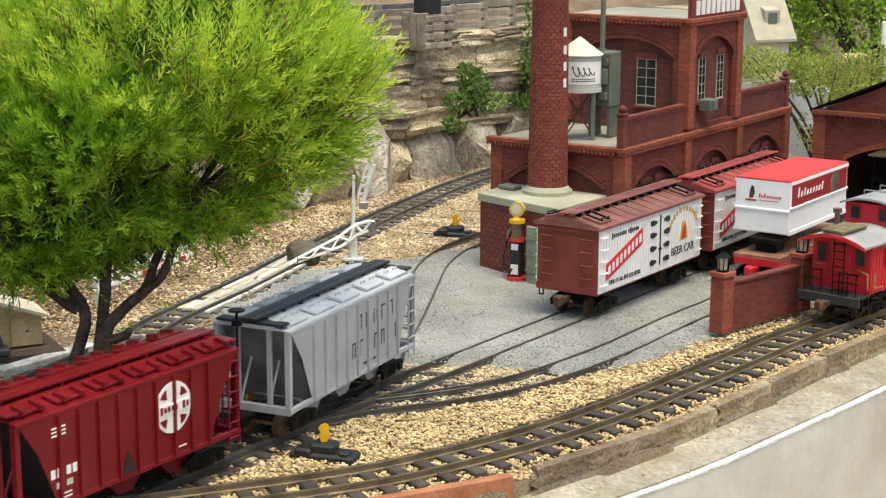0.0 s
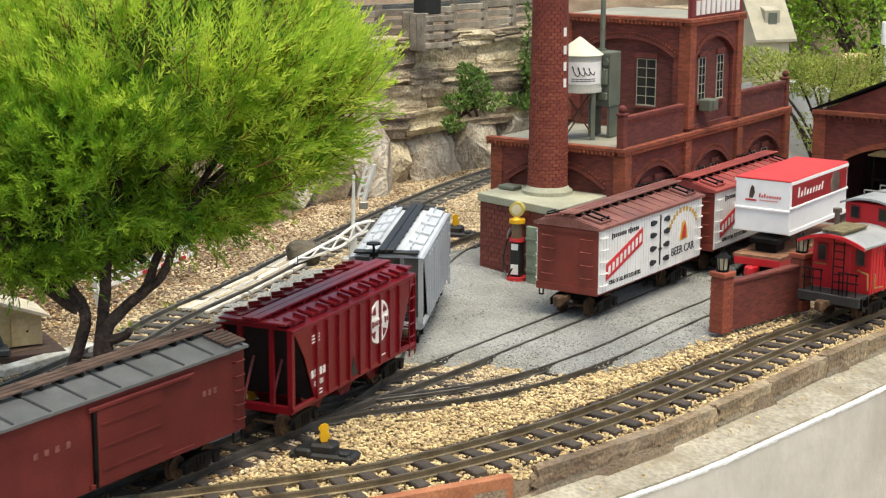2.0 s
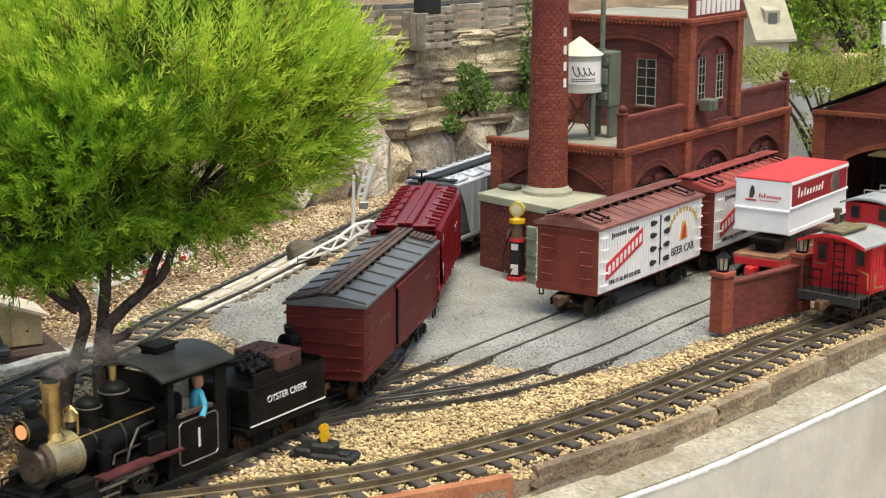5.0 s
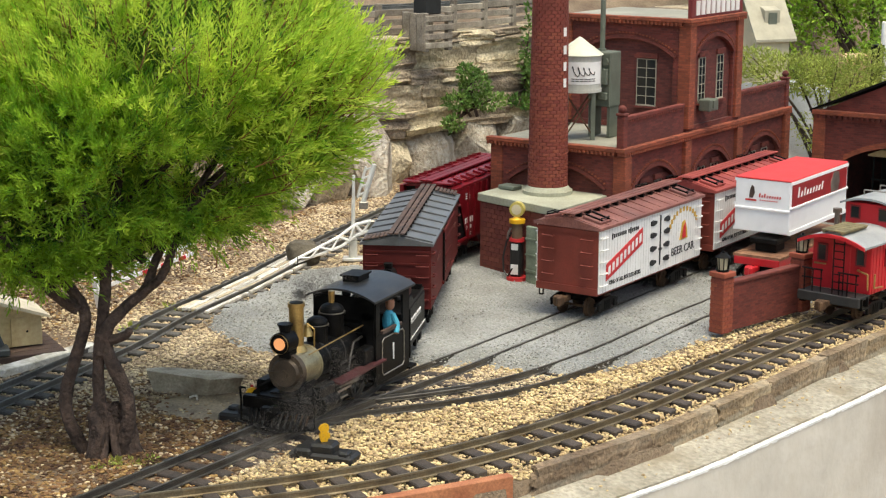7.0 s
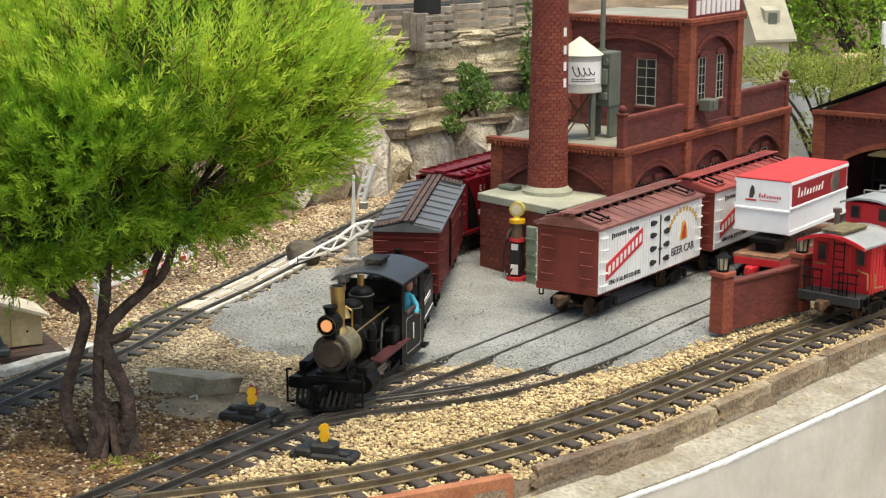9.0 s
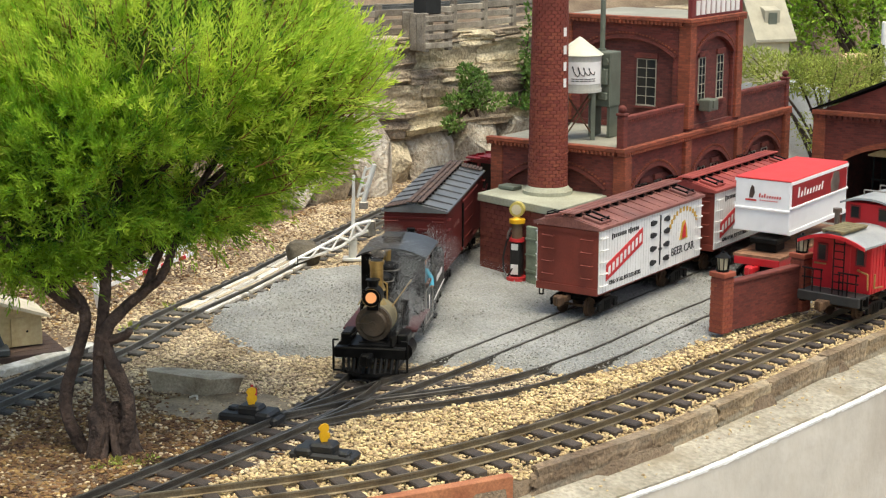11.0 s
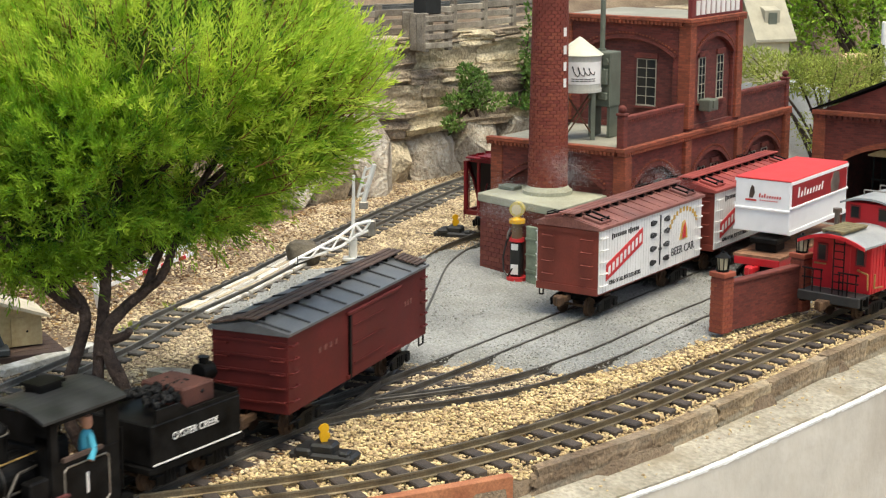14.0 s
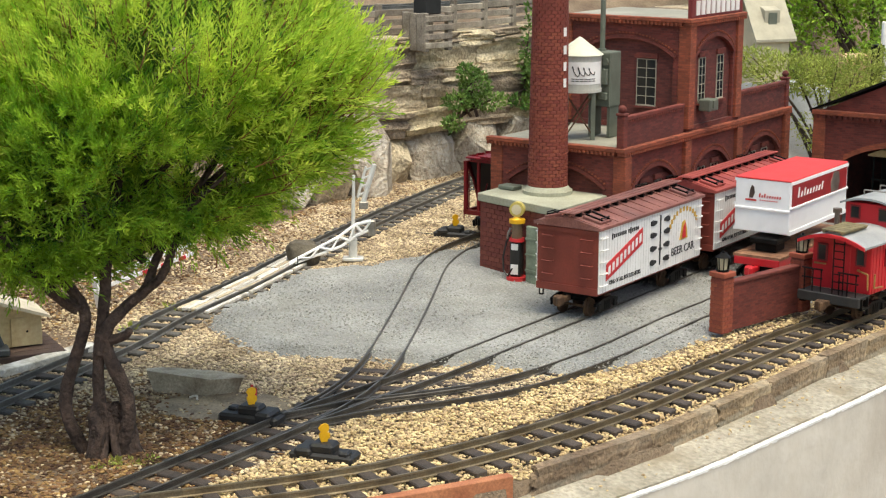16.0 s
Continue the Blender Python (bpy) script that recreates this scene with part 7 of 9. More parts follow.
# ---------- plants ----------
def limb(bm, pts, r0, r1, seg=9, seed=0):
    """A bent, tapering branch through pts."""
    P = [Vector(p) for p in pts]
    fine = []
    for i in range(len(P) - 1):
        a, b, c, d = P[max(i - 1, 0)], P[i], P[i + 1], P[min(i + 2, len(P) - 1)]
        for k in range(5):
            t = k / 5
            fine.append(0.5 * ((2 * b) + (c - a) * t + (2 * a - 5 * b + 4 * c - d) * t * t + (-a + 3 * b - 3 * c + d) * t ** 3))
    fine.append(P[-1])
    n = len(fine)
    prev = None
    for i, p in enumerate(fine):
        t = (fine[min(i + 1, n - 1)] - fine[max(i - 1, 0)]).normalized()
        u = t.orthogonal().normalized()
        v = t.cross(u)
        r = r0 + (r1 - r0) * i / (n - 1)
        ring = []
        for k in range(seg):
            a = math.tau * k / seg
            rr = r * (1 + 0.22 * noise.noise((math.cos(a) * 2 + seed, math.sin(a) * 2, i * 0.45 + seed)))
            ring.append(bm.verts.new(p + (u * math.cos(a) + v * math.sin(a)) * rr))
        if prev:
            best = min(range(seg), key=lambda q: (prev[0].co - ring[q].co).length)
            ring = ring[best:] + ring[:best]
            for k in range(seg):
                bm.faces.new((prev[k], prev[(k + 1) % seg], ring[(k + 1) % seg], ring[k]))
        prev = ring
    bm.faces.new(prev)
    bmesh.ops.recalc_face_normals(bm, faces=bm.faces[:])
    return bm


def shoots(rng, lobes, count, inner, length, leaves, leaf_l, leaf_w, up=0.5, stems=None):
    """Needle-leaved shoots spread over the lobes: vertices and faces."""
    vs, fs = [], []
    w = np.array([l[3] * l[4] + l[3] * l[5] + l[4] * l[5] for l in lobes])
    w = w / w.sum()
    done = nv = 0
    V = []
    while done < count:
        cx, cyy, cz, rx, ry, rz = lobes[rng.choice(len(lobes), p=w)]
        d = rng.normal(size=3)
        d /= np.linalg.norm(d)
        rad = 1 - abs(rng.normal(0, 0.16)) if not inner else rng.uniform(0.35, 0.85)
        lump = 1 + 0.20 * noise.noise((d[0] * 2.6 + cx * 9, d[1] * 2.6, d[2] * 2.6 + cz * 5)) + 0.16 * noise.noise((d[0] * 6 + 3, d[1] * 6 + cx * 7, d[2] * 6))
        p = np.array((cx, cyy, cz)) + d * np.array((rx, ry, rz)) * rad * lump
        if not inner and any((((p - np.array(q[:3])) / np.array(q[3:6])) ** 2).sum() < 0.45 for q in lobes):
            if rng.random() < 0.75:
                continue
        if noise.noise(Vector(p) * 13) < -0.14 and rng.random() < 0.85:
            continue
        if ((p[0] + 0.275) / 0.085) ** 2 + ((p[2] - 0.300) / 0.030) ** 2 < 1 + 0.8 * noise.noise(Vector(p) * 30) and p[1] < 1.97 and rng.random() < 0.93:
            continue
        out = d * np.array((1 / rx, 1 / ry, 1 / rz))
        out /= np.linalg.norm(out)
        ax = out * 0.9 + np.array((0.12, 0, up)) + rng.normal(0, 0.28, 3)
        ax /= np.linalg.norm(ax)
        L = length * rng.uniform(0.6, 1.35)
        t1 = np.cross(ax, (0.3, 0.2, 0.93))
        t1 /= np.linalg.norm(t1)
        t2 = np.cross(ax, t1)
        f = ((np.arange(leaves) + 0.5) / leaves)[:, None]
        a = rng.random() * 6.28 + np.arange(leaves)[:, None] * 2.4
        side = t1 * np.cos(a) + t2 * np.sin(a)
        dirn = side * (0.95 - 0.5 * f) + ax * (0.7 + 0.7 * f)
        dirn /= np.linalg.norm(dirn, axis=1)[:, None]
        wv = np.cross(dirn, ax)
        wv = wv / (np.linalg.norm(wv, axis=1)[:, None] + 1e-6) * leaf_w * 0.5
        bend = np.array((0, 0, -0.12 * L)) * (f - 0.2) ** 2
        b = p + ax * L * (f - 0.55) + bend
        ll = leaf_l * rng.uniform(0.7, 1.25, (leaves, 1)) * (1.15 - 0.55 * f)
        mid = b + dirn * ll * 0.55 + side * ll * 0.06
        i0 = nv
        V.append(np.stack([b, mid + wv, b + dirn * ll, mid - wv], 1).reshape(-1, 3))
        nv += 4 * leaves
        fs += [(i0 + 4 * k, i0 + 4 * k + 1, i0 + 4 * k + 2, i0 + 4 * k + 3) for k in range(leaves)]
        if stems is not None and len(stems) < 3000:
            stems.append((p - ax * L * 0.6, p + ax * L * 0.35, t1))
        done += 1
    return np.concatenate(V).tolist(), fs


def leaf_part(name, vs, fs, material, parent, label="", kind=""):
    me = bpy.data.meshes.new(name)
    me.from_pydata(vs, [], fs)
    me.materials.append(material)
    ob = new(name, me)
    if parent is not None:
        ob.parent = parent
    if label:
        ob["label"] = label
    if kind:
        ob["kind"] = kind
    return ob


M_TWIG = mat("reddish twig", (0.20, 0.075, 0.03), 0.8, var=0.3, bump=0)


def big_tree():
    th = thing("small_tree", pose(0, 0, 0), "bright green fine-leaved dwarf tree with twisted dark stems", "tree")
    X, Y, Z = -0.376, 1.785, GZ - 0.01
    bm = B()
    limb(bm, [(X - 0.012, Y, Z), (X - 0.034, Y - 0.004, 0.03), (X - 0.034, Y, 0.065), (X - 0.020, Y + 0.005, 0.11), (X - 0.014, Y + 0.008, 0.15), (X - 0.05, Y + 0.02, 0.20), (X - 0.075, Y + 0.04, 0.28)], 0.0078, 0.0055, seed=1)
    limb(bm, [(X + 0.004, Y - 0.004, Z), (X + 0.002, Y - 0.002, 0.03), (X + 0.000, Y, 0.07), (X + 0.002, Y + 0.004, 0.11), (X + 0.008, Y + 0.012, 0.16), (X + 0.012, Y + 0.02, 0.22), (X + 0.03, Y + 0.04, 0.33)], 0.0078, 0.0055, seed=2)
    limb(bm, [(X + 0.020, Y - 0.006, Z), (X + 0.032, Y - 0.008, 0.03), (X + 0.030, Y - 0.004, 0.06), (X + 0.014, Y, 0.095), (X + 0.004, Y + 0.003, 0.125)], 0.0085, 0.0075, seed=3)
    limb(bm, [(X + 0.004, Y, 0.10), (X + 0.012, Y + 0.004, 0.13), (X + 0.03, Y + 0.012, 0.15), (X + 0.052, Y + 0.02, 0.17), (X + 0.062, Y + 0.03, 0.20), (X + 0.09, Y + 0.05, 0.25), (X + 0.13, Y + 0.06, 0.31)], 0.0078, 0.0035, seed=4)
    limb(bm, [(X + 0.045, Y + 0.018, 0.163), (X + 0.07, Y + 0.015, 0.185), (X + 0.085, Y + 0.02, 0.22), (X + 0.1, Y + 0.03, 0.26)], 0.006, 0.003, seed=5)
    limb(bm, [(X - 0.02, Y + 0.008, 0.15), (X - 0.045, Y + 0.0, 0.17), (X - 0.07, Y - 0.02, 0.21), (X - 0.12, Y - 0.03, 0.28)], 0.0082, 0.0035, seed=6)
    limb(bm, [(X + 0.012, Y + 0.004, 0.115), (X + 0.03, Y - 0.004, 0.122), (X + 0.038, Y - 0.008, 0.13)], 0.006, 0.004, seed=7)
    part("trunk", bm, M_BARK, th, "twisted dark brown stems", smooth=True)
    rnd = random.Random(5)
    bm = B()
    for k in range(16):                     # gnarled burl at the foot
        a = rnd.random() * 6.28
        q = rnd.uniform(0.006, 0.022)
        limb(bm, [(X + 0.008 + math.cos(a) * q, Y - 0.004 + math.sin(a) * q * 0.7, 0.055 - q), (X + 0.008 + math.cos(a + 0.5) * q * 1.3, Y - 0.004 + math.sin(a + 0.5) * q, 0.030 - q * 0.4), (X + 0.008 + math.cos(a + 0.2) * q * 1.5, Y - 0.004 + math.sin(a + 0.2) * q * 1.1, GZ - 0.004)], rnd.uniform(0.004, 0.007), 0.007, seg=8, seed=60 + k)
    part("burl", bm, M_BARK, th, "gnarled root burl", smooth=True)
    for k in range(7):                      # knobbly roots
        a = rnd.random() * 6.28
        bm = B()
        limb(bm, [(X + 0.008 + math.cos(a) * 0.008, Y + math.sin(a) * 0.006, 0.035 + rnd.random() * 0.015), (X + 0.008 + math.cos(a) * 0.022, Y + math.sin(a) * 0.016, 0.012), (X + 0.008 + math.cos(a) * 0.04, Y + math.sin(a) * 0.03, GZ - 0.006)], 0.006, 0.004, seed=10 + k)
        part("root", bm, M_BARK, th, smooth=True)
    tips = [(-0.30, 1.86, 0.42), (-0.20, 1.88, 0.40), (-0.42, 1.84, 0.40), (-0.15, 1.88, 0.37), (-0.50, 1.83, 0.30), (-0.26, 1.85, 0.28), (-0.34, 1.80, 0.34), (-0.55, 1.86, 0.42), (-0.38, 1.75, 0.28), (-0.22, 1.82, 0.31)]
    for k, t in enumerate(tips):
        s = (X + rnd.uniform(-0.05, 0.05), Y + 0.03, 0.20 + rnd.uniform(-0.01, 0.04))
        m1 = tuple((a + b) / 2 + rnd.uniform(-0.02, 0.02) for a, b in zip(s, t))
        bm = B()
        limb(bm, [s, m1, t], 0.005, 0.0015, seg=6, seed=20 + k)
        part("branch", bm, M_BARK, th, smooth=True)
    lobes = [(-0.300, 1.88, 0.40, 0.218, 0.20, 0.17), (-0.45, 1.83, 0.275, 0.15, 0.13, 0.105), (-0.165, 1.88, 0.375, 0.082, 0.11, 0.086), (-0.285, 1.85, 0.270, 0.09, 0.09, 0.055), (-0.60, 1.87, 0.38, 0.2, 0.2, 0.2), (-0.20, 1.85, 0.335, 0.075, 0.08, 0.06), (-0.37, 1.76, 0.33, 0.13, 0.09, 0.10)]
    rng = np.random.default_rng(11)
    sprigs = []
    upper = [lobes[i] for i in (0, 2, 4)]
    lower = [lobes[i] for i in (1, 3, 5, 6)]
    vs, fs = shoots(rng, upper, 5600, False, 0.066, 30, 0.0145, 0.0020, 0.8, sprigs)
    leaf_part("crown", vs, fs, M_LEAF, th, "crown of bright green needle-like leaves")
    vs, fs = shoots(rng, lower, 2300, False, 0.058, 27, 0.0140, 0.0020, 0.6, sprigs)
    leaf_part("lower_crown", vs, fs, M_LEAFM, th, "lower leaves in a green darkened for shade")
    sv, sf = [], []
    for a, b, side in sprigs:
        i = len(sv)
        w = side * 0.0008
        w2 = np.cross(side, (b - a) / np.linalg.norm(b - a)) * 0.0008
        sv += [tuple(a + w), tuple(a - w * 0.5 + w2), tuple(a - w * 0.5 - w2), tuple(b)]
        sf += [(i, i + 1, i + 3), (i + 1, i + 2, i + 3), (i + 2, i, i + 3)]
    leaf_part("twig", sv, sf, M_TWIG, th, "thin reddish twigs", "stuff")
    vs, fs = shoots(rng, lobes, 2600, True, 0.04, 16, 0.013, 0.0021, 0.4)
    leaf_part("inner_foliage", vs, fs, M_LEAFD, th, "inner leaves, colour darkened for the shade inside the crown")


big_tree()


def broad(rng, lobes, count, size, wid=0.5, surf=True):
    V, fs = [], []
    w = np.array([l[3] * l[4] + l[3] * l[5] + l[4] * l[5] for l in lobes])
    w = w / w.sum()
    while len(fs) < count:
        l = lobes[rng.choice(len(lobes), p=w)]
        d = rng.normal(size=3)
        d /= np.linalg.norm(d)
        rad = 1 - abs(rng.normal(0, 0.22))
        lump = 1 + 0.25 * noise.noise((d[0] * 3 + l[0] * 5, d[1] * 3, d[2] * 3 + l[2] * 3))
        p = np.array(l[:3]) + d * np.array(l[3:6]) * rad * lump
        if noise.noise(Vector(p) * 12) < -0.25 and rng.random() < 0.7:
            continue
        ax = d * 0.6 + rng.normal(0, 0.6, 3) + np.array((0, 0, 0.25))
        ax /= np.linalg.norm(ax)
        s = np.cross(ax, rng.normal(size=3))
        s /= np.linalg.norm(s) + 1e-6
        L = size * rng.uniform(0.6, 1.4)
        up = np.cross(s, ax) * L * 0.12
        i = len(V)
        V += [p, p + ax * L * 0.5 + s * L * wid / 2 + up, p + ax * L, p + ax * L * 0.5 - s * L * wid / 2 + up]
        fs.append((i, i + 1, i + 2, i + 3))
    return [tuple(v) for v in V], fs


def shrub(name, label, base, lobes, count, size, material, seed, wid=0.5, stems=6, stem_r=0.004):
    th = thing(name, pose(0, 0, 0), label, "shrub")
    rng = np.random.default_rng(seed)
    rnd = random.Random(seed)
    for k in range(stems):
        l = lobes[k % len(lobes)]
        bm = B()
        s = (base[0] + rnd.uniform(-0.02, 0.02), base[1] + rnd.uniform(-0.02, 0.02), base[2])
        t = (l[0] + rnd.uniform(-0.5, 0.5) * l[3], l[1] + rnd.uniform(-0.5, 0.5) * l[4], l[2] + 0.3 * l[5])
        m1 = (s[0] * 0.55 + t[0] * 0.45 + rnd.uniform(-0.01, 0.01), s[1] * 0.55 + t[1] * 0.45, s[2] * 0.45 + t[2] * 0.55)
        limb(bm, [s, m1, t], stem_r, stem_r * 0.3, seg=6, seed=seed + k)
        part("stem", bm, M_BARK, th, smooth=True)
    vs, fs = broad(rng, lobes, count, size, wid)
    leaf_part("foliage", vs, fs, material, th)
    return th


shrub("ivy_clump", "dark green ivy clump growing from the rock face", (0.052, 3.62, 0.12), [(0.066, 3.60, 0.185, 0.032, 0.03, 0.035), (0.09, 3.62, 0.15, 0.045, 0.03, 0.018), (0.03, 3.58, 0.155, 0.03, 0.03, 0.018), (0.05, 3.585, 0.215, 0.02, 0.02, 0.02), (0.02, 3.56, 0.11, 0.02, 0.02, 0.015)], 1700, 0.010, M_IVY, 31)
shrub("ivy_curtain", "dark ivy hanging beside the rock wall", (0.20, 3.86, 0.15), [(0.195, 3.81, 0.26, 0.022, 0.03, 0.09), (0.205, 3.83, 0.16, 0.022, 0.03, 0.07), (0.17, 3.79, 0.13, 0.04, 0.02, 0.012)], 1000, 0.013, M_IVY, 32)
shrub("background_hedge", "dense mid-green hedge on the upper terrace", (1.15, 4.5, 0.0), [(1.05, 4.45, 0.28, 0.34, 0.25, 0.26), (1.35, 4.3, 0.25, 0.3, 0.25, 0.3), (0.95, 4.7, 0.40, 0.3, 0.2, 0.2), (1.2, 4.6, 0.5, 0.4, 0.2, 0.25), (1.25, 4.15, 0.12, 0.25, 0.15, 0.18)], 34000, 0.015, M_BUSH, 33, stems=8, stem_r=0.012)
shrub("yellow_green_shrub", "loose yellow-green shrub with bare grey stems", (0.785, 3.42, 0.0), [(0.72, 3.50, 0.225, 0.10, 0.10, 0.045), (0.80, 3.45, 0.22, 0.10, 0.09, 0.05), (0.90, 3.5, 0.22, 0.10, 0.1, 0.06), (0.66, 3.6, 0.24, 0.06, 0.06, 0.03), (0.86, 3.42, 0.15, 0.07, 0.06, 0.05), (0.76, 3.42, 0.12, 0.06, 0.05, 0.04)], 9000, 0.0095, M_BUSHL, 34, wid=0.3, stems=16, stem_r=0.0045)
shrub("left_hedge", "green shrub mass behind the small tree", (-0.9, 3.0, 0.1), [(-0.9, 3.0, 0.3, 0.3, 0.2, 0.25), (-0.6, 3.25, 0.35, 0.2, 0.15, 0.2)], 3500, 0.022, M_BUSH, 35, stems=6, stem_r=0.01)

# low weeds
for k, (x, y, s) in enumerate(((-0.352, 1.735, 0.012), (-0.331, 1.742, 0.01), (-0.315, 1.752, 0.009), (-0.37, 1.725, 0.008), (-0.44, 2.30, 0.014), (-0.40, 2.42, 0.013), (-0.46, 2.24, 0.012))):
    shrub("weed", "small pale green weed in the gravel", (x, y, GZ), [(x, y, GZ + s * 0.4, s * 0.8, s * 0.7, s * 0.35)], 30, s * 0.6, M_BUSHL, 50 + k, stems=2, stem_r=0.0006)


# ---------- rock bank and upper terrace ----------
def cleft_rock(sx, sy, sz, seed):
    """A block split along flat planes, with sharp uneven edges."""
    rnd = random.Random(seed)
    bm = B()
    bmesh.ops.create_cube(bm, size=1.0)
    for k in range(9):
        n = Vector((rnd.uniform(-1, 1), rnd.uniform(-1.2, -0.1), rnd.uniform(-0.8, 0.9))).normalized()
        g = bm.verts[:] + bm.edges[:] + bm.faces[:]
        cut = bmesh.ops.bisect_plane(bm, geom=g, plane_co=n * rnd.uniform(0.36, 0.52), plane_no=n, clear_outer=True)
        es = [e for e in cut["geom_cut"] if isinstance(e, bmesh.types.BMEdge)]
        bmesh.ops.contextual_create(bm, geom=es)
    bmesh.ops.triangulate(bm, faces=bm.faces[:])
    bmesh.ops.subdivide_edges(bm, edges=bm.edges[:], cuts=2, use_grid_fill=False)
    o = Vector((seed * 2.3, 0, seed * 0.7))
    for v in bm.verts:
        d = 0.035 * noise.noise(v.co * 5 + o) + 0.02 * noise.noise(v.co * 13 + o)
        v.co = Vector((v.co.x * sx, (v.co.y + d) * sy, v.co.z * (1 + d) * sz))
    bmesh.ops.recalc_face_normals(bm, faces=bm.faces[:])
    return bm


def rock_wall():
    th = thing("rock_wall", pose(0, 0, 0), "stacked layered sandstone blocks forming a bank behind the track", "rock wall", kind="structure")
    line = spline([(-1.4, 2.35), (-0.75, 2.98), (-0.45, 3.30), (-0.25, 3.435), (-0.10, 3.535), (0.03, 3.66), (0.14, 3.79), (0.26, 3.95), (0.5, 4.25), (1.2, 5.0)], smooth=10)
    rnd = random.Random(21)
    total = line[1][-1]
    # courses: height above the ground, thickness, setback
    k = 0
    for z0, h, back, lmin, lmax, mt in ((-0.05, 0.155, -0.012, 0.10, 0.22, None), (0.085, 0.050, 0.012, 0.13, 0.26, M_ROCK), (0.135, 0.055, 0.022, 0.10, 0.2, M_ROCK), (0.19, 0.028, 0.020, 0.08, 0.18, M_ROCK), (0.218, 0.05, 0.035, 0.12, 0.24, M_ROCK), (0.268, 0.022, 0.03, 0.06, 0.12, M_ROCK)):
        s = rnd.uniform(0, 0.1) + 0.3
        while s < total - 0.5:
            L = rnd.uniform(lmin, lmax)
            c = on(line, s + L / 2)
            a, b = on(line, s), on(line, s + L)
            ang = math.degrees(math.atan2(b[1] - a[1], b[0] - a[0]))
            m = mt or (M_ROCKL if rnd.random() < 0.6 else M_ROCK)
            hh = h * rnd.uniform(0.96, 1.12)
            bm = cleft_rock(L * 1.08, 0.12, hh * 1.12, 100 + k) if not mt else rock_bm(L * 1.03, 0.13, hh, 100 + k, cuts=6, rough=0.13, layers=5)
            nx, ny = -math.sin(radians(ang)), math.cos(radians(ang))
            lean = rnd.uniform(-4, 4) if mt else rnd.choice((18, 26, 12, -14))
            part("stone", bm, m, th, m=pose(c[0] + nx * (0.05 + back), c[1] + ny * (0.05 + back), z0 + h / 2, -6 if not mt else 0, lean if not mt else lean * 0.8, ang + rnd.uniform(-4, 4)))
            s += L
            k += 1
    for q, (x, y, w, h, rz) in enumerate(((-0.42, 3.15, 0.16, 0.17, 50), (-0.32, 3.245, 0.15, 0.19, 42), (-0.235, 3.335, 0.14, 0.18, 40), (-0.165, 3.42, 0.13, 0.17, 38), (-0.52, 3.05, 0.17, 0.16, 46))):
        part("stone", cleft_rock(w, 0.13, h, 300 + q), M_ROCKL if q % 2 else M_ROCK, th, m=pose(x, y, 0.062, -8, (12, -14, 16, 8, -10)[q], rz))


rock_wall()


def timber_fence():
    line = spline([(-0.5, 3.42), (-0.14, 3.60), (0.0, 3.70), (0.13, 3.84), (0.3, 4.05)], smooth=6)
    th = thing("timber_fence", pose(0, 0, 0), "weathered grey timber crib fence along the upper track", "fence")
    d = line[1][-1]
    rnd = random.Random(3)
    s = 0.0
    while s < d - 0.08:
        for k in range(3):
            a, b = on(line, s), on(line, s + 0.1)
            bm = B()
            bx(bm, 0, 0, 0, 0.108, 0.007, 0.013, bev=0.001)
            part("plank", bm, M_WOOD, th, m=pose((a[0] + b[0]) / 2, (a[1] + b[1]) / 2, 0.290 + k * 0.020 + 0.02 * s, 0, rnd.uniform(-1.5, 1.5), math.degrees(math.atan2(b[1] - a[1], b[0] - a[0]))))
        a = on(line, s)
        bm = B()
        bx(bm, 0, 0, 0, 0.012, 0.012, 0.085, bev=0.001)
        part("post", bm, M_WOOD, th, m=pose(a[0] + 0.004, a[1] + 0.008, 0.307 + 0.02 * s, 0, 0, 45))
        s += 0.1
    c = thing("timber_crib", pose(-0.035, 3.60, 0.262, 0, 0, 42), "square weathered timber crib box with slatted side", "crib")
    for x in (-0.033, 0.033):
        for y in (-0.03, 0.03):
            bm = B()
            bx(bm, x, y, 0.04, 0.013, 0.013, 0.08, bev=0.001)
            part("post", bm, M_WOOD, c)
    for k in range(4):
        bm = B()
        bx(bm, 0, -0.035, 0.012 + k * 0.0185, 0.075, 0.006, 0.0125, bev=0.001)
        part("slat", bm, M_WOOD, c)
    for k in range(3):
        bm = B()
        bx(bm, -0.038, -0.022 + k * 0.022, 0.04, 0.006, 0.020, 0.078, bev=0.001)
        part("board", bm, M_WOOD, c)
    bm = B()
    bx(bm, 0, 0, 0.073, 0.062, 0.055, 0.004)
    part("deck", bm, M_WOOD, c)
    b = thing("black_box", pose(-0.035, 3.60, 0.3375, 0, 0, 42), "black plastic box standing on the crib", "box")
    bm = B()
    bx(bm, 0, 0, 0.02, 0.045, 0.04, 0.04, bev=0.002)
    part("case", bm, M_BLK, b)
    rails("upper_track", spline([(-0.9, 3.35), (-0.25, 3.66), (-0.05, 3.80), (0.08, 3.95), (0.3, 4.25)]), 0.0, 1.4, M_RAILD, "grey track on the upper terrace behind the fence", M_TIEG, z=0.345)


timber_fence()


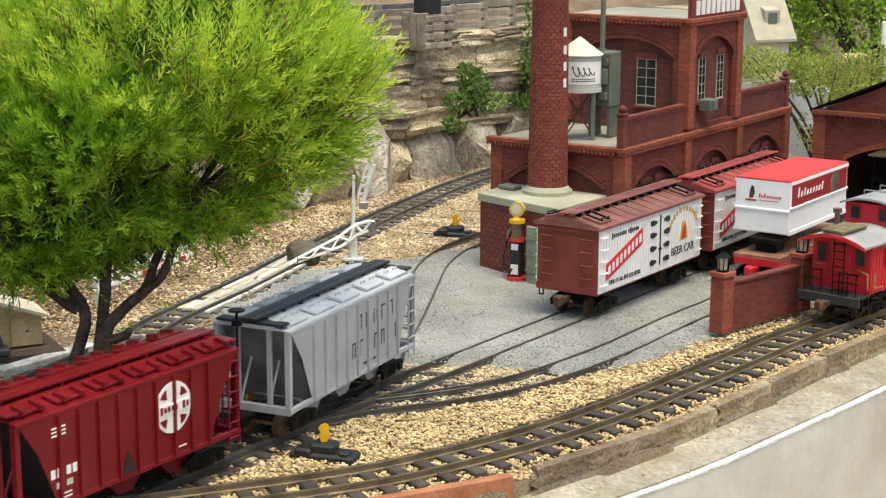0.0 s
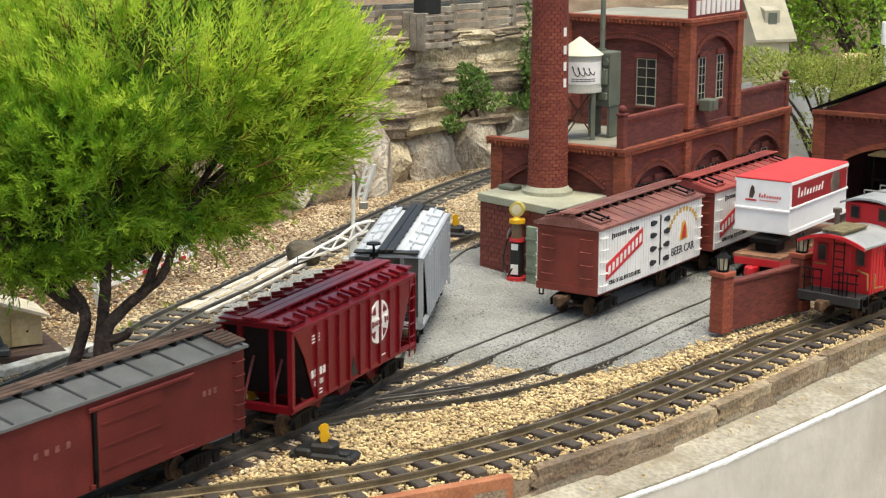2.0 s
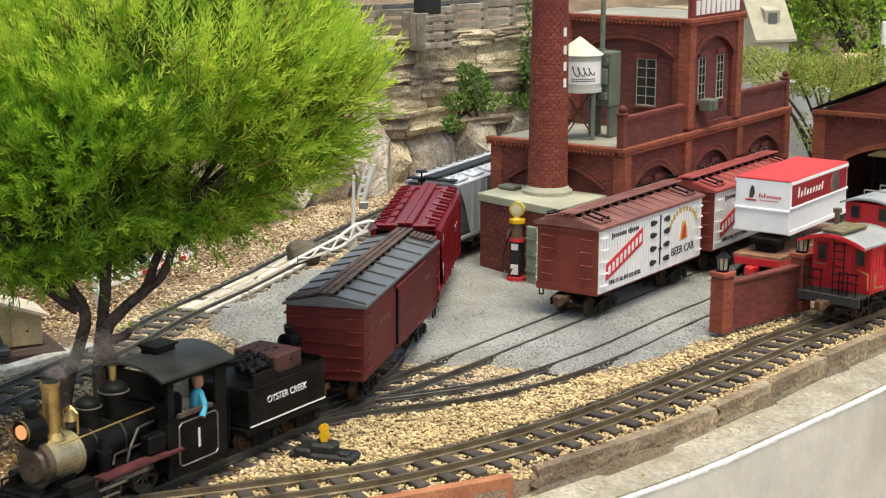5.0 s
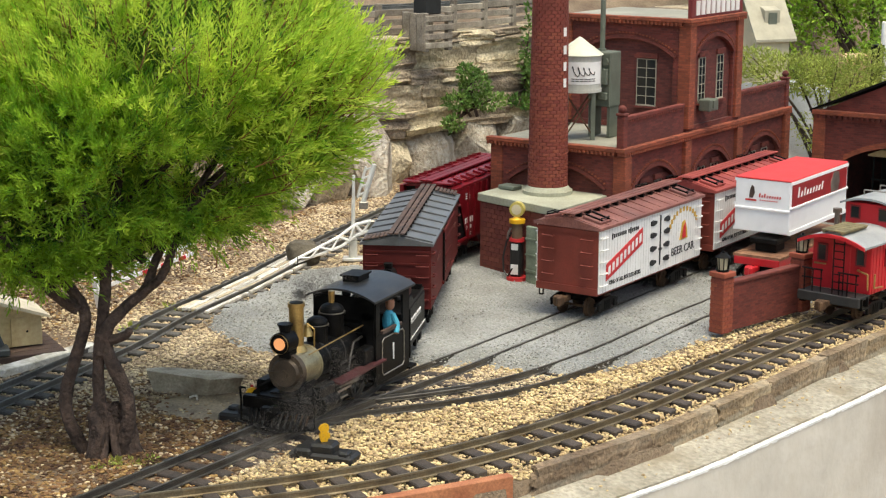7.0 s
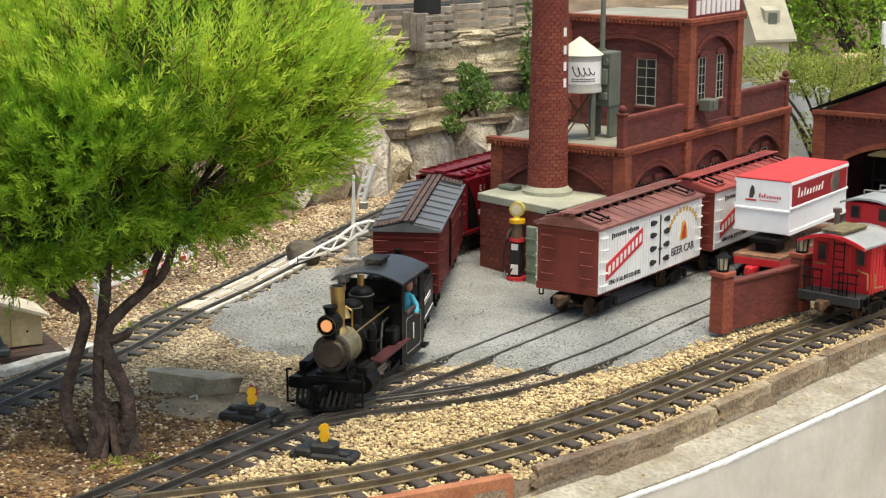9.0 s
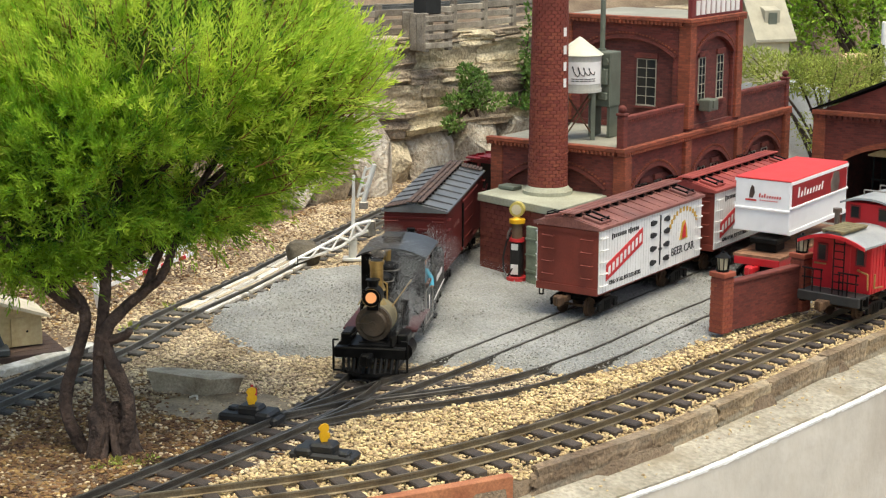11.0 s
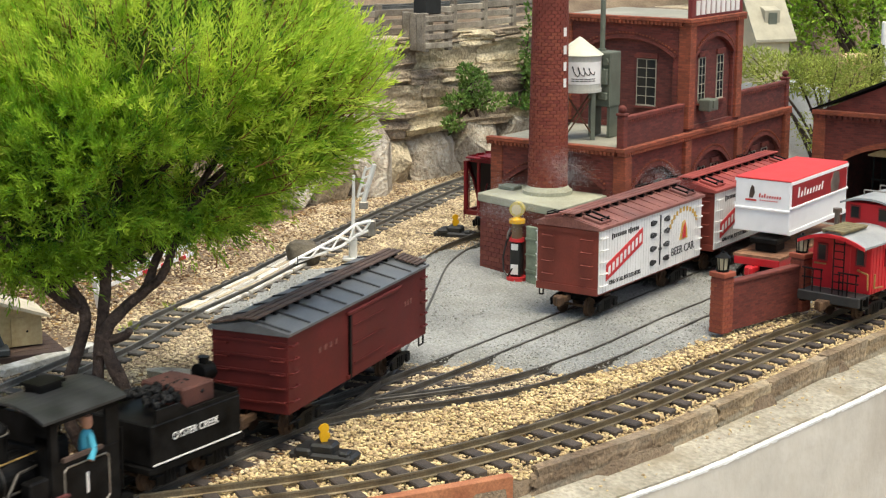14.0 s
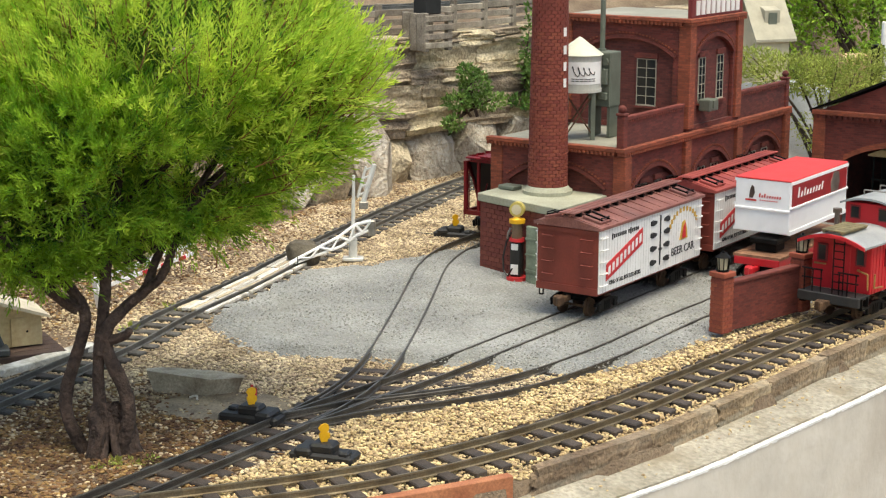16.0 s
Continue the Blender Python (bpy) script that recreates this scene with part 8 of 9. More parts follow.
def doll_house():
    th = thing("cream_house", pose(0.728, 3.96, 0.145, 0, 0, 20), "small cream model house with pale roof and dormer", "model house")
    W, D, H = 0.085, 0.10, 0.12
    bm = B()
    prism(bm, [(0, 0), (D, 0), (D, H), (D / 2, H + 0.07), (0, H)], 0, W, "x")
    part("wall", bm, M_CREAM, th)
    for k in (0, 1):
        bm = B()
        a, b = ((-0.014, H - 0.016), (D / 2, H + 0.073)) if k == 0 else ((D / 2, H + 0.073), (D + 0.014, H - 0.016))
        prism(bm, [a, b, (b[0], b[1] + 0.006), (a[0], a[1] + 0.006)], -0.012, W + 0.012, "x")
        part("roof", bm, M_CREAM2, th, "pale cream roof")
    bm = B()
    prism(bm, [(0.012, H + 0.012), (0.012, H + 0.055), (0.06, H + 0.07), (0.06, H + 0.03)], 0.025, 0.065, "x")
    d = part("dormer", bm, M_CREAM2, th)
    bm = B()
    bx(bm, 0.045, 0.011, H + 0.035, 0.022, 0.003, 0.03)
    part("window", bm, M_GREEN, d)
    s = thing("white_post", pose(0.946, 3.66, 0.0), "white painted post beside a dark pipe", "post")
    bm = B()
    bx(bm, 0, 0, 0.16, 0.013, 0.013, 0.32, bev=0.001)
    part("shaft", bm, M_WLINE, s)
    p = thing("dark_pipe", pose(0.922, 3.62, 0.0), "dark grey upright pipe", "pipe")
    bm = B()
    cy(bm, (0, 0, 0), (0, 0, 0.27), 0.012, seg=14)
    cy(bm, (0, 0, 0.262), (0, 0, 0.274), 0.014, seg=14)
    part("tube", bm, M_IRON, p)
    t = thing("tan_rock", pose(0.905, 3.70, 0.20), "tan sandstone rock on the bank", "rock")
    part("stone", rock_bm(0.08, 0.07, 0.09, 77, cuts=4), M_PEBR, t)
    for k, (x, y, z, w, h) in enumerate(((0.80, 3.78, 0.0, 0.12, 0.19), (0.92, 3.66, 0.0, 0.10, 0.15), (0.70, 3.75, 0.0, 0.1, 0.2))):
        r = thing("pale_rock", pose(x, y, z + h / 2 - 0.02, 0, 0, 30 * k), "pale grey-blue rock behind the shrub", "rock", group="bank rocks")
        part("stone", rock_bm(w, 0.09, h, 80 + k, cuts=4), M_PALER, r)


M_CREAM2 = mat("pale cream roof", (0.40, 0.37, 0.28), 0.8, var=0.08, scale=40)
M_PEBR = mat("tan sandstone", (0.45, 0.27, 0.13), 0.9, var=0.3, scale=20, bump=0.6, col2=(0.62, 0.45, 0.27))
M_PALER = mat("pale grey rock", (0.40, 0.43, 0.45), 0.9, var=0.2, scale=15, bump=0.6, col2=(0.60, 0.62, 0.64))
doll_house()


# ---------- yard side things ----------
def crossing_gate():
    th = thing("crossing_gate", pose(-0.149, 2.752, -0.006), "white lattice crossing gate with lowered arm and counterweight", "crossing gate")
    bm = B()
    bx(bm, 0, 0, 0.002, 0.034, 0.024, 0.005, bev=0.001)
    bx(bm, 0, 0, 0.020, 0.014, 0.012, 0.034, bev=0.002)
    cy(bm, (0, 0, 0.03), (0.002, 0, 0.142), 0.0034, 0.0026, seg=10)
    part("post", bm, M_GREYW2, th)
    top = [Vector((0.030, 0, 0.066)), Vector((0.004, -0.002, 0.060)), Vector((-0.022, -0.014, 0.042)), Vector((-0.100, -0.055, 0.007))]
    low = [Vector((0.026, 0, 0.050)), Vector((0.006, -0.002, 0.042)), Vector((-0.018, -0.014, 0.026)), Vector((-0.100, -0.055, 0.003))]
    for k in (-0.0045, 0.0045):               # two lattice faces
        o = Vector((0, k, 0))
        bm = B()
        for line in (top, low):
            tube(bm, [v + o * (1 - 0.2 * q) for q, v in enumerate(line)], 0.0021, 6)
        for q in range(3):
            n = (2, 2, 5)[q]
            for i in range(n):
                a, b = i / n, (i + 1) / n
                p0, p1 = top[q].lerp(top[q + 1], a), low[q].lerp(low[q + 1], b)
                if i % 2:
                    p0, p1 = low[q].lerp(low[q + 1], a), top[q].lerp(top[q + 1], b)
                tube(bm, [p0 + o, p1 + o], 0.0017, 5)
        part("arm_lattice", bm, M_WLINE, th, "white lattice arm")
    bm = B()
    tube(bm, [(0.016, 0, 0.092), (0.024, 0, 0.120), (0.036, 0, 0.160)], 0.0042, 8)
    tube(bm, [(0.008, 0.003, 0.104), (0.022, 0.003, 0.156)], 0.0022, 6)
    for z in (0.108, 0.122, 0.136, 0.150):
        tube(bm, [(0.009 + (z - 0.104) * 0.26, 0.003, z), (0.020 + (z - 0.104) * 0.3, 0, z + 0.006)], 0.0018, 5)
    part("raised_arm", bm, M_GREYW2, th)
    bm = B()
    bx(bm, 0.031, 0.003, 0.054, 0.013, 0.014, 0.026, bev=0.0015)
    part("counterweight", bm, M_STEEL, th)
    bm = B()
    bx(bm, 0.018, 0.0, 0.092, 0.015, 0.010, 0.012, bev=0.001)
    part("gear_box", bm, M_STEEL, th)
    bm = B()
    cy(bm, (-0.087, -0.055, 0.0), (-0.087, -0.055, 0.016), 0.0008, seg=5)
    part("stop_wire", bm, M_IRON, th)
    g = thing("second_gate_arm", pose(-0.44, 2.46, 0.02, 0, -8, 48), "white and red striped gate arm behind the tree", "crossing gate")
    bm = B()
    for k in (0, 1):
        bx(bm, 0, 0, 0.02 + k * 0.016, 0.19, 0.003, 0.005)
    for i in range(8):
        tube(bm, [(-0.09 + i * 0.0225, 0, 0.02), (-0.079 + i * 0.0225, 0, 0.036), (-0.0675 + i * 0.0225, 0, 0.02)], 0.0014, 5)
    part("lattice", bm, M_WLINE, g)
    bm = B()
    bx(bm, -0.085, 0, 0.0, 0.012, 0.012, 0.07)
    part("post", bm, M_WLINE, g)
    bm = B()
    for i in range(3):
        bx(bm, 0.0 + i * 0.035, -0.002, 0.02, 0.012, 0.003, 0.0054)
    part("red_band", bm, M_SIGRED, g)
    r = thing("dark_boulder", pose(-0.230, 2.735, 0.010), "dark rounded boulder beside the gate", "boulder")
    bm = B()
    bmesh.ops.create_icosphere(bm, subdivisions=4, radius=0.5)
    for v in bm.verts:
        d = 1 + 0.16 * noise.noise(v.co * 2.2) + 0.07 * noise.noise(v.co * 6)
        v.co = Vector((v.co.x * 0.056 * d, v.co.y * 0.046 * d, min(v.co.z, 0.30 + 0.05 * noise.noise(v.co * 5)) * 0.056 * d))
    part("stone", bm, M_STONED, r)


M_GREYW2 = mat("off white metal", (0.66, 0.66, 0.62), 0.6, var=0.1)
M_STONED = mat("dark stone", (0.10, 0.085, 0.06), 0.9, var=0.3, scale=30, bump=0.6)
crossing_gate()


def crossing_planks():
    th = thing("crossing_planks", pose(0, 0, 0), "white weathered planks between the rails at a crossing", "crossing")
    rnd = random.Random(17)
    s0 = next(s for s in np.arange(0, 3, 0.01) if on(BACK, s)[1] > 2.40)
    for i, (a, L) in enumerate(((s0, 0.13), (s0 + 0.132, 0.16), (s0 + 0.294, 0.14))):
        for k, off in enumerate((-0.0155, -0.0088, -0.0015, 0.0058, 0.0128)):
            for h in (0, 1):
                bm = B()
                cut = L * rnd.uniform(0.42, 0.58)
                l = cut if h == 0 else L - cut
                bx(bm, 0, 0, 0, l - 0.003, 0.0058 + rnd.uniform(-0.0006, 0.0006), 0.005, bev=0.0008)
                part("plank", bm, M_GREYW if (i + k) % 3 != 1 else M_PLANKT, th, m=rail_pose(BACK, a + (l / 2 if h == 0 else L - l / 2), l / 2) @ pose(0, off, -0.0045 + rnd.uniform(-0.0008, 0.0006), 0, rnd.uniform(-0.5, 0.5), rnd.uniform(-0.8, 0.8)))
        bm = B()
        bx(bm, 0, 0, 0, L - 0.003, 0.006, 0.005, bev=0.0008)
        part("edge_plank", bm, M_GREYW, th, m=rail_pose(BACK, a + L / 2, L / 2) @ pose(0, -0.032, -0.0055))
    b = thing("white_board", pose(-0.515, 2.135, -0.004, 0, 0, 54), "white painted board beside the back track", "board")
    bm = B()
    bx(bm, 0, 0, 0, 0.16, 0.022, 0.010, bev=0.001)
    part("plank", bm, M_GREYW, b)


M_PLANKT = mat("tan weathered plank", (0.34, 0.27, 0.17), 0.85, var=0.25, scale=50, fine=300, bump=0.5, col2=(0.58, 0.50, 0.37), obrand=0.3, stain=((0.17, 0.14, 0.09), 30, 0.7, 1.0))
crossing_planks()


def little_shed():
    th = thing("plywood_shed", pose(-0.57, 2.19, 0.004, 0, 0, 28), "little plywood shed with pale slanted roof on a deck", "shed")
    bm = B()
    prism(bm, [(-0.03, 0), (0.03, 0), (0.03, 0.040), (-0.03, 0.062)], -0.025, 0.04, "y")
    part("wall", bm, M_PINE, th)
    bm = B()
    prism(bm, [(-0.038, 0.064), (0.04, 0.036), (0.04, 0.040), (-0.038, 0.069)], -0.034, 0.05, "y")
    part("roof", bm, M_ROOFT, th, "pale tan slanted roof")
    bm = B()
    bx(bm, 0.002, -0.0262, 0.02, 0.026, 0.002, 0.038)
    d = part("door", bm, M_PINE, th)
    bm = B()
    sph(bm, (0.010, -0.028, 0.02), 0.0015)
    part("door_knob", bm, M_IRON, d)
    k = thing("brown_deck", pose(-0.575, 2.16, -0.006, 0, 0, 28), "dark brown wooden deck under the shed", "deck")
    for i in range(6):
        bm = B()
        bx(bm, 0, -0.03 + i * 0.02, 0, 0.14, 0.0192, 0.016, bev=0.0008)
        part("board", bm, M_WALKB, k)
    c = thing("dark_machine", pose(-0.588, 2.128, 0.0025, 0, 0, 20), "dark grey cast machine with lever on the deck", "machine")
    bm = B()
    bx(bm, 0, 0, 0.005, 0.05, 0.03, 0.01, bev=0.002)
    bx(bm, -0.01, 0.004, 0.02, 0.02, 0.02, 0.03, bev=0.002)
    part("base", bm, M_MACH, c)
    bm = B()
    tube(bm, [(-0.012, 0.0, 0.02), (0.004, 0.0, 0.045), (0.016, -0.002, 0.012)], 0.0035, 6)
    part("lever", bm, M_MACH, c)


M_ROOFT = mat("pale tan roof", (0.62, 0.55, 0.42), 0.8, var=0.08)
M_MACH = mat("grey blue machine", (0.05, 0.056, 0.06), 0.6, var=0.2)
little_shed()


def stone_slab():
    th = thing("flat_stone", pose(-0.304, 2.006, 0.007, -4, 5, 4), "flat angular grey stone slab lying in the gravel", "stone")
    bm = B()
    P = [(-0.061, 0.010), (-0.058, -0.004), (0.020, -0.030), (0.059, -0.008), (0.060, 0.008), (0.03, 0.022), (-0.04, 0.024)]
    prism(bm, P, -0.020, 0.008, "z")
    bmesh.ops.subdivide_edges(bm, edges=bm.edges[:], cuts=2, use_grid_fill=True)
    for v in bm.verts:
        v.co += Vector((noise.noise(v.co * 40), noise.noise(v.co * 40 + Vector((5, 0, 0))), 0.6 * noise.noise(v.co * 35 + Vector((0, 9, 0))))) * 0.0022
        f = (0.008 - v.co.z) / 0.028
        v.co.x *= 1 - 0.16 * f
        v.co.y = v.co.y * (1 - 0.5 * f) + 0.007 * f
    part("slab", bm, M_STONE, th)
    s = thing("bare_patch", pose(-0.262, 1.955, 0), "bare patch of grey packed earth", "ground patch", kind="structure")
    bm = B()
    n = 36
    ring = [(0.086 * math.cos(a) * (1 + 0.35 * noise.noise((math.cos(a) * 2, math.sin(a) * 2, 3))), 0.054 * math.sin(a) * (1 + 0.35 * noise.noise((math.cos(a) * 2, math.sin(a) * 2, 8)))) for a in (math.tau * i / n for i in range(n))]
    prism(bm, ring, GZ - 0.004, GZ + 0.0022, "z")
    part("earth", bm, M_EARTH, s)
    t = thing("bent_twig", pose(-0.300, 1.968, GZ + 0.005), "small pale bent twig on bare earth", "twig")
    bm = B()
    tube(bm, [(-0.006, 0.006, 0.001), (0.0, 0.004, 0.004), (0.004, 0.0, 0.005), (0.005, -0.006, 0.002)], 0.0014, 6)
    part("stick", bm, M_GREYW, t)
    r = thing("red_tag", pose(-0.232, 1.988, GZ + 0.004, 0, 0, 20), "small faded red tag beside the slab", "tag")
    bm = B()
    bx(bm, 0, 0, 0.005, 0.012, 0.003, 0.010, bev=0.0008)
    bx(bm, 0, 0, 0.011, 0.003, 0.003, 0.006)
    part("plate", bm, M_SIGRED, r)


M_EARTH = mat("packed earth", (0.26, 0.21, 0.14), 0.95, var=0.3, scale=26, fine=300, bump=0.5, dist=0.002)
stone_slab()


# ---------- loose stones ----------
def pebble_shapes(count, flat, rng):
    out = []
    for k in range(count):
        bm = B()
        bmesh.ops.create_icosphere(bm, subdivisions=1, radius=0.5)
        s = (rng.uniform(0.8, 1.35), rng.uniform(0.6, 0.95), rng.uniform(0.45, 0.8) * flat)
        bm.verts.ensure_lookup_table()
        v = np.array([[c * f * (1 + 0.30 * noise.noise(Vector(q.co) * 2.3 + Vector((k * 3.1, 0, 0)))) for c, f in zip(q.co, s)] for q in bm.verts])
        f = np.array([[q.index for q in p.verts] for p in bm.faces])
        bm.free()
        out.append((v, f))
    return out


def scatter(name, label, category, material, pts, size, seed, flat=1.0, sink=0.25):
    """One mesh of many small stones at pts (x, y, z)."""
    rng = np.random.default_rng(seed)
    shapes = pebble_shapes(9, flat, rng)
    V, F, base = [], [], 0
    for x, y, z in pts:
        v, f = shapes[rng.integers(9)]
        s = size * rng.uniform(0.55, 1.35)
        a, b = rng.random() * 6.283, rng.normal(0, 0.35)
        ca, sa, cb, sb = math.cos(a), math.sin(a), math.cos(b), math.sin(b)
        R = np.array(((ca, -sa * cb, sa * sb), (sa, ca * cb, -ca * sb), (0, sb, cb)))
        V.append(v @ R.T * s + np.array((x, y, z + s * (0.3 - sink) * flat)))
        F.append(f + base)
        base += len(v)
    V, F = np.concatenate(V), np.concatenate(F)
    me = bpy.data.meshes.new(name)
    me.from_pydata(V.tolist(), [], F.tolist())
    me.materials.append(material)
    return tagged(new(name, me), label, category, kind="stuff")


TAN = [(-0.36, 1.50), (-0.18, 1.755), (-0.14, 1.84), (-0.10, 1.895), (-0.03, 1.928), (0.066, 1.975), (0.12, 2.02), (0.17, 2.075), (0.235, 2.115), (0.30, 2.165), (0.36, 2.24), (0.40, 2.255), (0.47, 2.335), (0.60, 2.49), (0.9, 2.85), (1.0, 2.75), (0.66, 2.31), (0.49, 2.09), (0.33, 1.91), (0.2, 1.77), (0.08, 1.665), (-0.1, 1.57), (-0.3, 1.47)]


def sides(line, P):
    """Signed distances of many plan points from a line, right of it positive."""
    p = line[0]
    out = np.empty(len(P))
    e = np.gradient(p, axis=0)
    e /= np.linalg.norm(e, axis=1)[:, None]
    for i in range(0, len(P), 4000):
        q = P[i:i + 4000]
        d2 = ((q[:, None, :] - p[None]) ** 2).sum(2)
        k = d2.argmin(1)
        w = q - p[k]
        out[i:i + 4000] = np.sqrt(d2[np.arange(len(q)), k]) * np.sign(w[:, 0] * e[k, 1] - w[:, 1] * e[k, 0])
    return out


def gravels():
    rng = np.random.default_rng(5)
    tan, pale, chip, grit, ledge = [], [], [], [], []
    st = 0.0037
    gx, gy = np.meshgrid(np.arange(-0.95, 0.95, st), np.arange(1.40, 3.75, st))
    P = np.stack([gx.ravel(), gy.ravel()], -1) + rng.random((gx.size, 2)) * st
    P = P[np.abs(P[:, 0]) < 0.06 + 0.275 * P[:, 1]]
    DF, DB, DM = sides(FRONT, P), -sides(BACK, P), np.abs(sides(MAIN, P))
    R = rng.random((len(P), 3))
    for (x, y), df, db, dm, (r0, r1, r2) in zip(P.tolist(), DF.tolist(), DB.tolist(), DM.tolist(), R.tolist()):
        if df > 0.074:
            continue
        if inside(TAN, x, y):
            if abs(df) < 0.047:
                if r1 < 0.92:
                    tan.append((x, y, GZ - 0.0022 + 0.0026 * r0))
            elif df > 0:
                tan.append((x, y, GZ - 0.0042 + 0.002 * r0))
            else:
                tan.append((x, y, GZ + 0.001 + 0.004 * r0 + 0.003 * noise.noise((x * 16, y * 16, 4))))
            continue
        if inside(YARD_POLY, x, y):
            if r0 < 0.30:
                grit.append((x, y, -0.0021))
            continue
        if y > 2.95 and x > 0.16 or x > 0.32:
            continue
        if db > 0.055:
            if r0 < (0.75 if db < 0.25 else 0.35):
                z = GZ + 0.10 * smooth(0.05, 0.35, db) * (1 - 0.9 * smooth(2.9, 3.1, y)) + 0.12 * smooth(0.3, 0.7, db) + 0.012 * noise.noise((x * 6, y * 6, 1.7)) * smooth(0.05, 0.12, db)
                if db < 0.16 or y < 2.9:
                    (pale if r1 < (0.75 if db < 0.14 else 0.4) else chip).append((x, y, z + 0.001))
            continue
        if ((x + 0.262) / 0.084) ** 2 + ((y - 1.955) / 0.052) ** 2 < 1 + 0.5 * noise.noise((x * 25, y * 25, 6)) and r0 < 0.90:
            continue
        mix = smooth(0.09, 0.26, math.hypot(x + 0.38, (y - 1.77) * 0.8) + 0.07 * noise.noise((x * 12, y * 12, 2)))
        low = 0.0018 if min(dm, abs(db)) < 0.047 else 0.0
        (pale if r1 < 0.13 + 0.87 * mix else chip).append((x, y, GZ + 0.0005 + 0.003 * r2 - low))
    # sprinkle of stones lying over the edges of the yard
    for _ in range(3000):
        k = rng.integers(len(YARD_POLY))
        a, b = YARD_POLY[k], YARD_POLY[(k + 1) % len(YARD_POLY)]
        f = rng.random()
        x, y = a[0] + (b[0] - a[0]) * f + rng.normal(0, 0.014), a[1] + (b[1] - a[1]) * f + rng.normal(0, 0.014)
        if x < 0.6 and y < 2.9:
            (tan if x > -0.02 and y < 2.5 else pale).append((x, y, -0.0115 + 0.002 * rng.random()))
    for s in np.arange(0.8, 2.6, 0.004):
        c = offset(FRONT, 0.086 + abs(rng.normal(0, 0.018)), s, s, 1.0)[0]
        if rng.random() < 0.4:
            ledge.append((c[0], c[1], -0.032))
    scatter("tan_gravel", "tan rounded gravel between and under the tracks", "gravel", M_PEB, tan, 0.0050, 1)
    scatter("mixed_gravel", "pale mixed gravel beside the tracks", "gravel", M_PEBG, pale, 0.0050, 2, flat=0.75)
    scatter("bark_mulch", "brown bark mulch and leaf litter under the tree", "mulch", M_CHIP, chip, 0.0060, 3, flat=0.55)
    scatter("grey_grit", "loose grey grit on the yard", "grit", M_GRIT, grit, 0.0026, 4)
    scatter("spilled_gravel", "gravel spilled on the ledge", "gravel", M_PEB, ledge, 0.0036, 6)


gravels()


# ---------- how the train runs ----------
# seconds and the way along the main track of the boxcar's middle
RUN = [(0.0, 0.123), (0.5, 0.227), (1.0, 0.330), (1.5, 0.425), (2.0, 0.512), (2.5, 0.606), (3.0, 0.706), (3.5, 0.810), (4.0, 0.903), (4.2, 0.938), (6.3, 1.322), (6.5, 1.366), (7.0, 1.430), (7.5, 1.460), (8.0, 1.468), (8.5, 1.479), (9.0, 1.522), (9.2, 1.553), (10.3, 1.690), (11.3, 1.650), (11.5, 1.625), (12.0, 1.548), (12.5, 1.426), (13.0, 1.281), (13.5, 1.122), (14.0, 0.941), (14.2, 0.862), (14.5, 0.735), (15.0, 0.526), (15.4, 0.351), (16.0, 0.085)]
TURN = 10.3


def way(t):
    ts, ss = [r[0] for r in RUN], [r[1] for r in RUN]
    k = len(ts)
    i = max(0, min(k - 2, int(np.searchsorted(ts, t, "right")) - 1))

    def slope(j):
        if j in (0, k - 1):
            a, b = (0, 1) if j == 0 else (k - 2, k - 1)
            return (ss[b] - ss[a]) / (ts[b] - ts[a])
        d0, d1 = (ss[j] - ss[j - 1]) / (ts[j] - ts[j - 1]), (ss[j + 1] - ss[j]) / (ts[j + 1] - ts[j])
        if d0 * d1 <= 0:
            return 0.0
        h0, h1 = ts[j] - ts[j - 1], ts[j + 1] - ts[j]
        w1, w2 = 2 * h1 + h0, h1 + 2 * h0
        return (w1 + w2) / (w1 / d0 + w2 / d1)
    h = ts[i + 1] - ts[i]
    u = (t - ts[i]) / h
    return (2 * u ** 3 - 3 * u ** 2 + 1) * ss[i] + (u ** 3 - 2 * u ** 2 + u) * h * slope(i) + (-2 * u ** 3 + 3 * u ** 2) * ss[i + 1] + (u ** 3 - u ** 2) * h * slope(i + 1)


LOCO_AT, TEND_AT, RED_AT, GREY_AT = -0.652, -0.364, 0.41, 0.795


